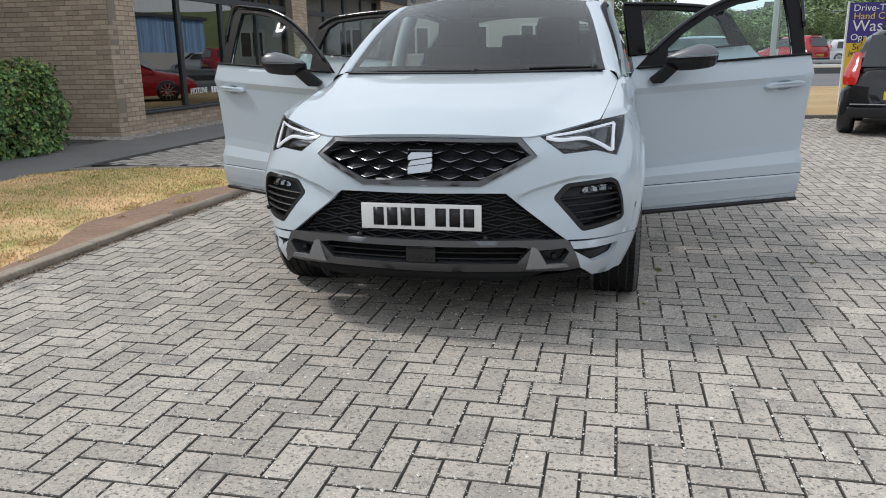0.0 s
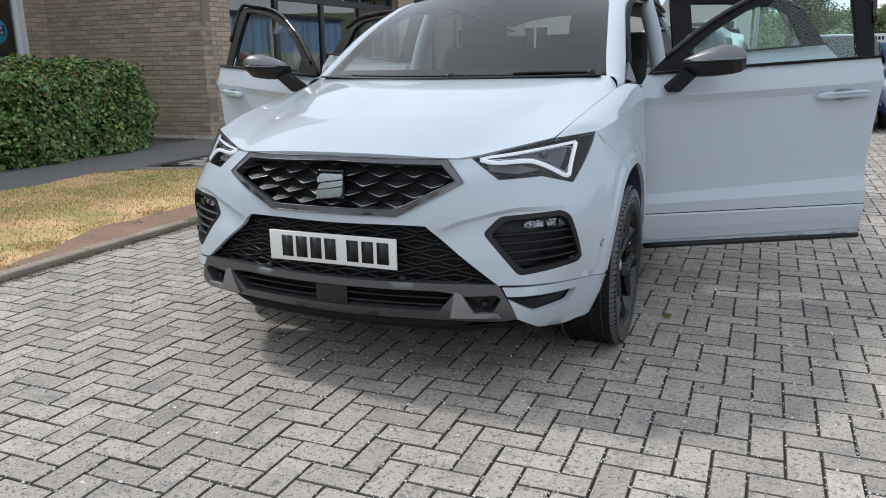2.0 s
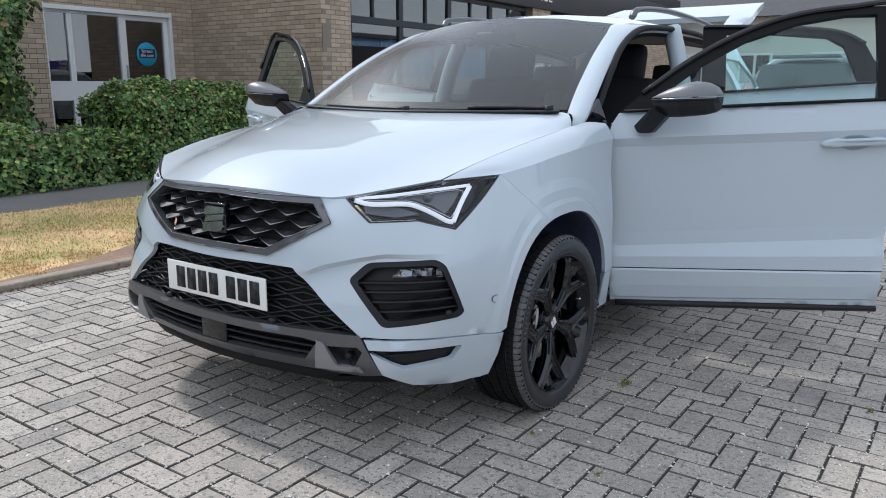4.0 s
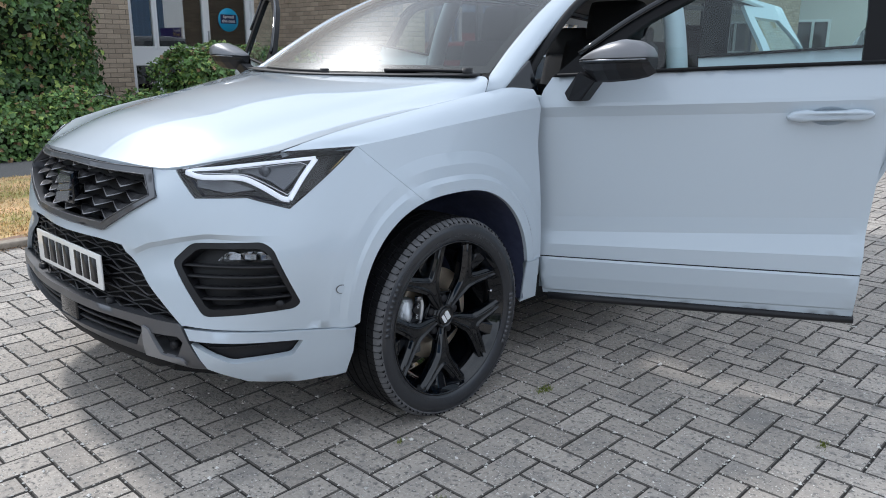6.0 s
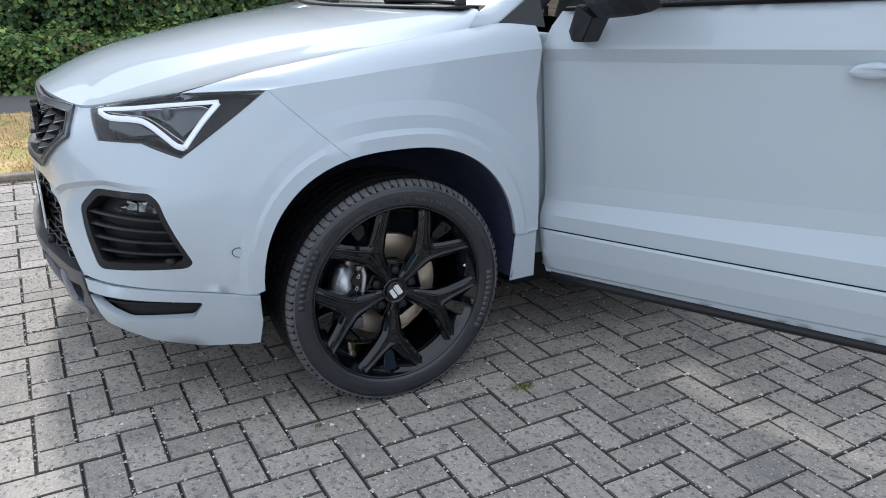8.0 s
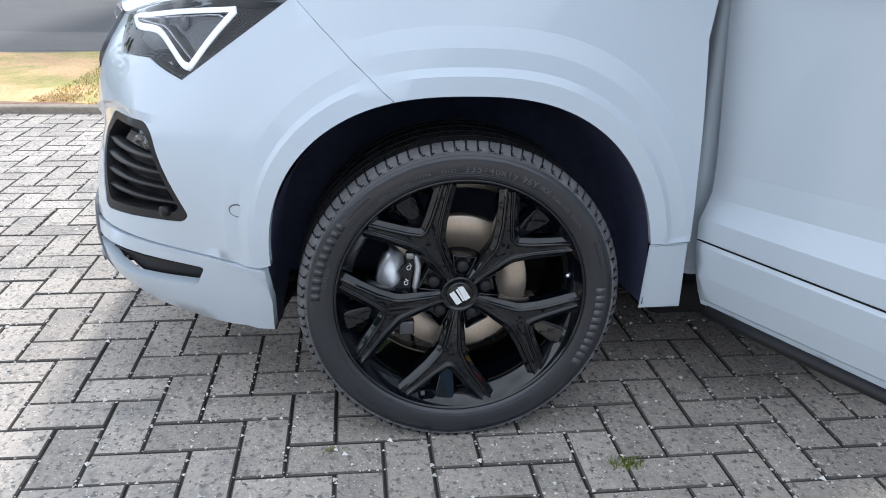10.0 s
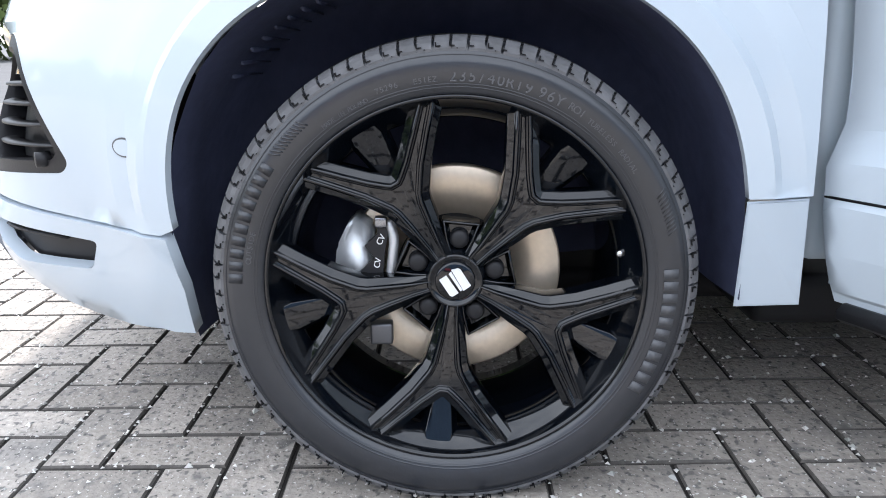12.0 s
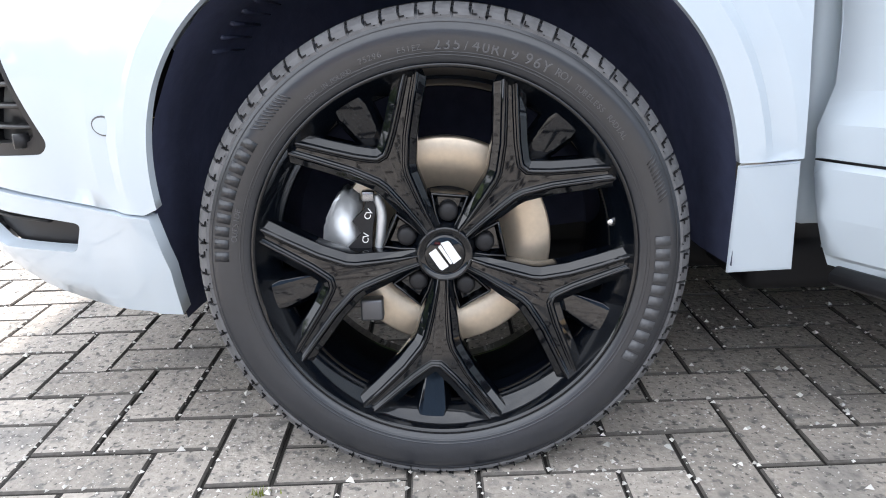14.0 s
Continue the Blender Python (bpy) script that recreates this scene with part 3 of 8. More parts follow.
bm = bmesh.new()
NS, NT = 36, 44
grid = []
for j in range(NT + 1):
    t = j / NT
    row = []
    for i in range(NS + 1):
        s = i / NS
        a, b = on_curve(NOSE, s), on_curve(BACK, s)
        p = a.lerp(b, t)
        edge = on_curve(SIDE, t)
        base = on_curve(NOSE, 1).lerp(on_curve(BACK, 1), t)
        p += (edge - base) * s ** 3
        mid = on_curve(NOSE, 0).lerp(on_curve(BACK, 0), t)
        rise = _upper(0, mid.y) - mid.z
        line = .40 + .24 * smooth(-.75, .30, p.y)
        dome = .007 * (1 - smooth(-.04, .05, p.x - line)) * smooth(0, .3, t) * (1 - smooth(.85, 1, t))
        p.z = a.lerp(b, t).z + rise * (1 - s * s) ** 2 * (1 - t ** 8) + (edge.z - base.z) * s * s + dome
        row.append(tuple(p))
    grid.append(row)
P = np.array(grid)
for _ in range(14):
    left = np.concatenate([P[:, 1:2] * (-1, 1, 1), P[:, :-1]], axis=1)
    mean = (left[1:-1, :-1] + P[1:-1, 1:] + P[:-2, :-1] + P[2:, :-1]) / 4
    P[1:-1, :-1] = .5 * P[1:-1, :-1] + .5 * mean
P[:, 0, 0] = 0
grid = [[bm.verts.new(q) for q in row] for row in P]
for a, b in zip(grid, grid[1:]):
    for i in range(NS):
        bm.faces.new((a[i], a[i + 1], b[i + 1], b[i]))
# turned-down edges
rim = [grid[0][i] for i in range(NS + 1)] + [grid[j][NS] for j in range(1, NT + 1)] + [grid[NT][i] for i in range(NS - 1, -1, -1)]
under = [bm.verts.new(v.co + Vector((-.004 if v.co.x > .3 else 0, .006 if v.co.y < -.3 else -.004, -.022))) for v in rim]
for k in range(len(rim) - 1):
    f = bm.faces.new((rim[k + 1], rim[k], under[k], under[k + 1]))
    bm.edges.get((rim[k], rim[k + 1])).smooth = False
part("bonnet", both_sides(bm), PAINT, car, "white bonnet with a raised centre")

for side in (1, -1):
    bm = bmesh.new()
    sweep(bm, [p + Vector((0, .007, -.0155)) for p in NOSE[::4]], .012, .010, n=0, sides=6)
    part("bonnet_gap", bm if side > 0 else mirrored(bm), SEAL, car)
    bm = bmesh.new()
    sweep(bm, [p + Vector((.0018, 0, -.0035)) for p in SIDE[::4]], .0045, .006, n=0, sides=6)
    part("shut_line", bm if side > 0 else mirrored(bm), SEAL, car)

RIB = material("satin_rib_edge", (0.30, 0.30, 0.315), 0.30, 0.85)
MESH = material("black_mesh_plastic", (0.02, 0.02, 0.022), 0.35)
# grille frame, badge and mesh
bm = bmesh.new()
outer = [(0, .849), *uv((.405, -.735, .843), GR_SIDE, GR_LOW), (0, .655)]
hole = [(0, .834), *uv((.388, -.745, .825), (.445, -.765, .775), (.242, -.825, .672)), (0, .675)]
panel(bm, outer + list(reversed(hole)), lambda u, z: skin(u, z, 0.007), (), 0.03, 0.035, open_at=on_centre)
grille = part("grille", both_sides(bm), GUNMETAL, car, "hexagonal grille with a satin grey frame and black mesh")
bm = bmesh.new()
panel(bm, hole, lambda u, z: skin(u, z, -0.045), (), 0.05, 0.01, open_at=on_centre)
part("grille_back", both_sides(bm), SEAL, grille)
for loop, lift in ((outer, .0085), (hole, .0085)):
    for s in (1, -1):
        bm = bmesh.new()
        run = [p for a, b in zip(loop, loop[1:]) for p in (np.linspace(0, 1, 7)[:-1, None] * (np.array(b) - np.array(a)) + np.array(a))] + [np.array(loop[-1])]
        sweep(bm, [skin(s * u, z, lift) if s > 0 else Vector(skin(u, z, lift)) * 1 for u, z in run], .003, .003, up=(0, -1, 0), n=0, sides=6)
        part("frame_edge", bm if s > 0 else mirrored(bm), GUNMETAL, grille)
full_hole = hole + [(-u, z) for u, z in reversed(hole) if u > 0]
for row in range(5):
    z = .690 + .034 * row
    for col in range(-5, 6):
        u = .102 * col + (.051 if row % 2 else 0)
        # one wing-shaped rib: its middle leans out, its tips run to the neighbours
        tips = (u - .051, u + .051)
        if not inside([(u, z)], full_hole)[0]:
            continue
        bm = bmesh.new()
        q = [p for p in np.linspace(tips[0], tips[1], 13) if inside([(p, z)], full_hole)[0]]
        tip = bmesh.new()
        rows, edge = [], []
        for p in q:
            far = abs(p - u) / .051
            low, tall = z + .017 * far ** 1.1 - .011, .0045 + .0135 * (1 - far) ** 1.3
            out = -.006 - .024 * far
            rows.append([bm.verts.new(skin2(p, zz, o)) for zz, o in ((low, out - .012), (low, out), (low + .0022, out + .0005), (low + tall, out - .010 - .006 * (1 - far)), (low + tall, out - .024))])
            lip = .0010 + .0028 * (1 - far) ** 1.8
            edge.append([tip.verts.new(skin2(p, zz, o)) for zz, o in ((low - .0006, out + .0004), (low + .0004, out + .0022), (low + lip, out + .0020 - .45 * lip), (low + lip + .0006, out - .006))])
        for made, lines in ((bm, rows), (tip, edge)):
            for a, b in zip(lines, lines[1:]):
                for k in range(len(a) - 1):
                    made.faces.new((a[k], b[k], b[k + 1], a[k + 1]))
        if bm.verts:
            rib = part("grille_rib", bm, BLACK_PLASTIC, grille, "", False)
            part("rib_edge", tip, RIB, rib, "satin grey edge", False)
        else:
            bm.free()
            tip.free()
# badge: plain slanted plates
bm = bmesh.new()
for a in ([(-.052, .757), (.052, .772), (.052, .800), (-.040, .790), (-.052, .775)], [(-.052, .700), (.045, .712), (.052, .728), (.052, .745), (-.052, .730)], [(-.052, .733), (.030, .745), (.052, .750), (.052, .768), (-.040, .754)]):
    y = -.846
    flat_poly(bm, [(x, y + (.745 - z) * -.18, z) for x, z in a], (0, .014, 0))
bmesh.ops.bevel(bm, geom=bm.edges[:], offset=.002, segments=2, affect="EDGES")
part("badge", bm, BADGE_CHROME, grille, "chrome badge of slanted plates", False)
bm = bmesh.new()
box(bm, (-.054, -.838, .698), (.054, -.812, .803), .006)
part("badge_back", bm, GLOSS_BLACK, grille)

# lower intake with mesh, gunmetal spoiler and radar box
bm = bmesh.new()
intake = [(0, .622), *uv(INTAKE_TOP, INTAKE_LOW), *uv((.60, -.79, .405)), (0, .402)]
panel(bm, intake, lambda u, z: skin(u, z, -0.05), (), 0.05, 0.01, open_at=on_centre)
lower_grille = part("lower_grille", both_sides(bm), SEAL, car, "black lower intake with a diamond mesh")
full_intake = intake + [(-u, z) for u, z in reversed(intake) if u > 0]
for row in range(8):
    z = .415 + .028 * row
    bm = bmesh.new()
    for sign in (1, -1):
        u = -.105 * 6.5
        run = []
        while u < .69:
            phase = (u / .105 + .5 * row) % 1.0
            wave = abs(phase - .5) * 2
            p = (u, z + sign * (.014 * wave))
            if inside([p], full_intake)[0]:
                run.append(skin2(p[0], p[1], -.021 - .012 * (1 - wave)))
            elif len(run) > 2:
                sweep(bm, run, .0042, .010, up=(0, -1, 0), n=0, sides=4)
                run = []
            else:
                run = []
            u += .105 / 8
        if len(run) > 2:
            sweep(bm, run, .0042, .010, up=(0, -1, 0), n=0, sides=4)
    part("intake_mesh", bm, MESH, lower_grille)
bm = bmesh.new()
band = [(0, .426), *uv((.60, -.79, .432), INTAKE_LOW, TRIM_LOW), *uv((.60, -.765, .287)), (0, .278)]
slot = [(0, .400), *uv((.40, -.83, .402), (.455, -.815, .395), (.40, -.82, .325)), (0, .323)]
pocket = uv((.475, -.815, .385), (.595, -.79, .395), (.61, -.78, .380), (.575, -.77, .332), (.55, -.775, .325), (.505, -.79, .329))
panel(bm, band + list(reversed(slot)), lambda u, z: skin(u, z, 0.008 - .02 * (1 - smooth(.275, .31, z))), [pocket], 0.03, 0.04, open_at=on_centre)
part("front_spoiler", both_sides(bm), GUNMETAL, car, "satin grey lower bumper trim")
bm = bmesh.new()
panel(bm, slot, lambda u, z: skin(u, z, -0.05), (), 0.05, 0.01, open_at=on_centre)
part("lower_slot", both_sides(bm), SEAL, car)
for z in (.345, .372):
    bm = bmesh.new()
    sweep(bm, [skin2(u, z, -.02) for u in np.linspace(-.40, .40, 9)], .03, .008, n=9)
    part("slat", bm, BLACK_PLASTIC, car)
bm = bmesh.new()
box(bm, (-.065, -.872, .325), (.065, -.83, .398), .006)
part("radar_cover", bm, GLOSS_BLACK, car, "glossy black radar cover in the lower intake")
for side in (1, -1):
    bm = bmesh.new()
    panel(bm, pocket, lambda u, z: skin(u, z, -0.035), (), 0.04, 0.01)
    p = Vector(skin(around(.555, -.78), .355, -.03))
    cylinder(bm, p, p + Vector((.006, -.02, 0)), .012)
    part("spoiler_pocket", bm if side > 0 else mirrored(bm), BLACK_PLASTIC, car)
    bm = bmesh.new()
    panel(bm, uv((.455, -.815, .403), (.479, -.812, .397), (.513, -.79, .325), (.590, -.77, .327), (.604, -.765, .310), (.432, -.80, .301)), lambda u, z: skin(u, z, .0145), (), .02, .012)
    part("spoiler_blade", bm if side > 0 else mirrored(bm), BLADE_GREY, car, "light satin grey blade on the lower bumper trim")
    for x, z in ((.28, .432),):
        bm = bmesh.new()
        p = Vector(skin(around(x, -.85), z, -.03))
        cylinder(bm, p, p + Vector((0, -.025, 0)), .014)
        part("parking_sensor", bm if side > 0 else mirrored(bm), BLACK_PLASTIC, car)
# underside lip and floor
bm = bmesh.new()
lip = [skin(u, .285, -.035) for u in np.linspace(0, around(.60, -.79), 12)]
rings = [[bm.verts.new((x * a, y + b, h + (.290 - h) * smooth(.72, 1, k / 11))) for k, (x, y, z) in enumerate(lip)] for a, b, h in ((1, 0, .288), (1.004, -.012, .268), (1.0, -.008, .246), (.985, .01, .234), (.93, .12, .230))]
for ring, ring2 in zip(rings, rings[1:]):
    for k in range(len(ring) - 1):
        bm.faces.new((ring[k], ring[k + 1], ring2[k + 1], ring2[k]))
part("chin", both_sides(bm), SEAL, car)
bm = bmesh.new()
tray = [(.44, -.74), (.60, -.64), (.72, -.50), (.745, -.385), (.62, -.36)]
flat_poly(bm, [(x, y, .226) for x, y in [(0, -.76)] + tray + [(-x, y) for x, y in reversed(tray)]], (0, 0, .02))
part("splash_tray", bm, SEAL, car, "", False)
bm = boxes(((-.62, -.50, .20), (.62, 3.2, .26)), ((-.80, .45, .22), (.80, 2.25, .30)), bevel=.02)
part("underbody", bm, SEAL, car)

# number plate: a white plate with plain dark bars
bm = bmesh.new()
box(bm, (-.26, -.857, .465), (.26, -.850, .576), .003)
plate = part("number_plate", bm, PLATE_WHITE, car, "white number plate with dark characters as plain bars")
for k, x in enumerate((-.235, -.175, -.115, -.055, .035, .095, .155)):
    bm = bmesh.new()
    box(bm, (x + .03, -.8595, .482), (x + .075, -.856, .559))
    part("character_bar", bm, PLATE_BLACK, plate)

# headlights
HL = uv(HL_IN, (.60, -.615, .870), HL_TOP, HL_OUT, HL_BOT, HL_NOTCH, HL_IB)
for side in (1, -1):
    sided = (lambda b: b) if side > 0 else mirrored
    bm = bmesh.new()
    panel(bm, HL, lambda u, z: skin(u, z, -0.055), (), 0.03, 0.01)
    mid = np.mean(HL, axis=0)
    rim = [tuple(mid + (np.array(p) - mid) * (.965, .93)) for p in HL]
    panel(bm, HL, lambda u, z: skin(u, z, -0.004), [rim], 0.03, 0.055)
    headlight = part("headlight", sided(bm), LAMP_DARK, car, "wedge-shaped headlight with a white light guide")
    bm = bmesh.new()
    panel(bm, HL, lambda u, z: skin(u, z, 0.001), (), 0.035, 0.003)
    lens = part("lens", sided(bm), LAMP_GLASS, headlight)
    lens.visible_shadow = False

    def at(a, b):
        """A place in the lamp: a from its inner to its outer end, b from the lower edge to the upper."""
        u = HL[0][0] + (HL[3][0] - HL[0][0]) * a
        top = np.interp(u, [HL[0][0], HL[1][0], HL[2][0], HL[3][0]], [HL[0][1], HL[1][1], HL[2][1], HL[3][1]])
        low = np.interp(u, [HL[0][0], HL[6][0], HL[5][0], HL[4][0], HL[3][0]], [HL[0][1], HL[6][1], HL[5][1], HL[4][1], HL[3][1]])
        return (u, low + (top - low) * b)

    guide_low = [at(.055, .62), at(.16, .62), at(.34, .52), at(.42, .42), at(.52, .26), at(.60, .14), at(.64, .14)]
    guide_up = [at(.64, .14), at(.70, .42), at(.77, .74)]
    guide_top = [at(.77, .76), at(.50, .80), at(.25, .83), at(.055, .80)]
    for name, line, w in (("light_guide", guide_low, .015), ("light_guide", guide_up, .015), ("light_guide", guide_top, .010)):
        bm = bmesh.new()
        sweep(bm, [skin(u, z, -.012) for u, z in line], w, .005, up=(.45, -.8, 0), n=18, sides=12, power=8.0)
        part(name, sided(bm), DRL, headlight, "white daytime light guide")
    bm = bmesh.new()
    cell = [at(.10, .74), at(.30, .66), at(.42, .55), at(.53, .40), at(.60, .26), at(.65, .45), at(.71, .68), at(.40, .74)]
    panel(bm, cell, lambda u, z: skin(u, z, -0.034), (), 0.03, 0.012)
    for a in (.34, .50):
        eye = Vector(skin(*at(a, .62), -.036))
        cylinder(bm, eye, eye + Vector((.006, -.012, 0)), .015, 20)
    part("lamp_projector", sided(bm), LAMP_INNER, headlight)
    bm = bmesh.new()
    cell = [at(.12, .10), at(.10, .46), at(.33, .36), at(.45, .16), at(.30, .08)]
    panel(bm, cell, lambda u, z: skin(u, z, -0.038), (), 0.03, 0.01)
    part("lamp_bezel", sided(bm), LAMP_INNER, headlight)
    bm = bmesh.new()
    inner_line = [at(.075, .72), at(.30, .74), at(.50, .72), at(.72, .66), at(.64, .26), at(.60, .24), at(.50, .38), at(.40, .54), at(.30, .62), at(.12, .70)]
    sweep(bm, [skin(u, z, -.020) for u, z in inner_line], .0035, .004, up=(.45, -.8, 0), n=40, sides=6)
    part("guide_contour", sided(bm), CHROME, headlight)


# ---- wheels ----
from mathutils.geometry import tessellate_polygon
HUB_Z, TYRE_R, NOTCHES = .3235, .3335, 92


def flattened(bm):
    """Sets the tyre's foot flat on the ground."""
    for v in bm.verts:
        r = math.hypot(v.co.y, v.co.z)
        if r > .272:
            k = (.272 + (r - .272) * 1.03) / r
            v.co.y, v.co.z = v.co.y * k, v.co.z * k
        v.co.z = max(v.co.z, .0015 - HUB_Z)
    return bm


def tyre_bm():
    """A low-profile tyre about the x axis, its outer side at +x."""
    bm = bmesh.new()
    prof = [(.092, .2560), (.103, .2575), (.1085, .2615), (.1115, .2665), (.1125, .2690), (.1150, .2755), (.1178, .287), (.1185, .2985), (.1170, .3085), (.1160, .3092), (.1150, .3125), (.1095, .3195), (.102, .3250), (.094, .3275)]
    lathe(bm, prof + [(-x, r) for x, r in reversed(prof)], segments=128)
    return flattened(bm)


def tread_bm():
    bm = bmesh.new()
    ribs = [(-.094, -.066), (-.058, -.025), (-.018, .018), (.025, .058), (.066, .094)]
    n = NOTCHES
    for j, (x0, x1) in enumerate(ribs):
        edge_rib = j in (0, 4)
        for k in range(n):
            a0, a1 = 2 * math.pi * k / n, 2 * math.pi * (k + (.88 if edge_rib else .94)) / n
            skew = .012 * (1 if j > 2 else -1)
            vs = []
            for r in (.322, TYRE_R):
                for x, a in ((x0, a0), (x1, a0 + skew * 2), (x1, a1 + skew * 2), (x0, a1)):
                    rr = r - (.0030 if abs(x) > .09 and r > .33 else 0)
                    vs.append((x, rr * math.cos(a), rr * math.sin(a)))
            add_mesh(bm, vs, [(4, 5, 6, 7), (0, 1, 5, 4), (1, 2, 6, 5), (2, 3, 7, 6), (3, 0, 4, 7)])
    bmesh.ops.recalc_face_normals(bm, faces=bm.faces[:])
    return flattened(bm)


def shoulder_bm(sx):
    """The cut lugs round one shoulder of the tyre, each with a hooked sipe."""
    bm = bmesh.new()
    rows = ((.0935, .3302), (.101, .3275), (.1085, .3222), (.1140, .3150), (.1148, .3118))
    for k in range(NOTCHES):
        long_cut = k % 2 == 0
        prev = None
        for i, (x, r) in enumerate(rows):
            cut = .17 if i < 3 or (long_cut and i < 4) else .02
            lean = .05 * i
            ring = []
            for f in (cut, .45, 1.0):
                a = 2 * math.pi * (k + f + lean * .6) / NOTCHES
                lift = .0014 if i < 4 else -.0003
                ring.append(bm.verts.new((sx * (x + lift * .7), (r + lift) * math.cos(a), (r + lift) * math.sin(a))))
            # turned-down front and rear faces of the lug
            low = [bm.verts.new((sx * (x - .003), (r - .003) * (q.co.y / math.hypot(q.co.y, q.co.z)), (r - .003) * (q.co.z / math.hypot(q.co.y, q.co.z)))) for q in (ring[0], ring[2])]
            if prev:
                (p, pl) = prev
                quads = [(p[0], p[1], ring[1], ring[0]), (p[1], p[2], ring[2], ring[1]), (pl[0], p[0], ring[0], low[0]), (p[2], pl[1], low[1], ring[2])]
                for q in quads:
                    bm.faces.new(q if sx > 0 else tuple(reversed(q)))
            prev = (ring, low)
    return flattened(bm)


def polar(r, a, x=0.0):
    """A point of the wheel's face: a in degrees from +y towards +z."""
    return Vector((x, r * math.cos(radians(a)), r * math.sin(radians(a))))


def inset_loop(pts, d, ease=None):
    """A closed outline (u, v) moved inwards by d, its corners mitred."""
    out = []
    n = len(pts)
    for k in range(n):
        p, q, s = (Vector(pts[(k + j) % n]) for j in (-1, 0, 1))
        n0 = Vector((-(q - p).y, (q - p).x)).normalized()
        n1 = Vector((-(s - q).y, (s - q).x)).normalized()
        m = (n0 + n1)
        m = m.normalized() / max(.55, m.normalized().dot(n0))
        out.append(q + m * d * (ease(q) if ease else 1))
    return out


def stepped_plate(bm, outline, steps, place, ease=None, crisp=-1):
    """A moulded plate: an outline run inwards through steps (inset, height), closed by a floor; place(u, v, h) gives the point."""
    rings = []
    for d, h in steps:
        rings.append([bm.verts.new(place(p[0], p[1], h)) for p in inset_loop(outline, d, ease)])
    n = len(outline)
    for i, (a, b) in enumerate(zip(rings, rings[1:])):
        for j in range(n):
            f = bm.faces.new((a[j], a[(j + 1) % n], b[(j + 1) % n], b[j]))
            f.smooth = i != crisp
    flat = [Vector((p[0], p[1], 0)) for p in inset_loop(outline, steps[-1][0], ease)]
    for a, b, c in tessellate_polygon([flat]):
        p, q, r = flat[a], flat[b], flat[c]
        if (q - p).cross(r - p).z < 0:
            b, c = c, b
        bm.faces.new((rings[-1][a], rings[-1][b], rings[-1][c])).smooth = False


SPOKE_TURN = -96.5
HALF_FORK = [(.034, .0080), (.060, .0105), (.095, .0160), (.122, .0205), (.134, .0250), (.146, .0330), (.166, .0465), (.200, .0755), (.2325, .1045), (.2465, .0885), (.210, .0535), (.1835, .0270), (.1690, .0100), (.1650, .0045)]
FORK = [(u, -v) for u, v in HALF_FORK] + [(u, v) for u, v in reversed(HALF_FORK)]
EDGE_STEPS = [(-.0112, -.036), (-.0108, -.0124), (-.0102, -.0110), (-.0094, -.0101), (-.0012, -.0046), (-.0002, -.0030), (.0008, -.0012), (.0022, -.0003), (.0034, 0), (.0044, -.0006), (.0050, -.0018), (.0055, -.0030), (.0062, -.0034), (.0072, -.0036), (.0080, -.0048), (.0086, -.0066), (.0092, -.0070)]
POCKET = [(.037, -.0125), (.058, -.0205), (.082, -.0270), (.084, -.0255), (.084, .0255), (.082, .0270), (.058, .0205), (.037, .0125), (.0345, .007), (.0345, -.007)]


def fork_height(r):
    return float(np.interp(r, [.03, .06, .11, .165, .21, .26], [.0765, .080, .087, .0935, .0975, .1000]))


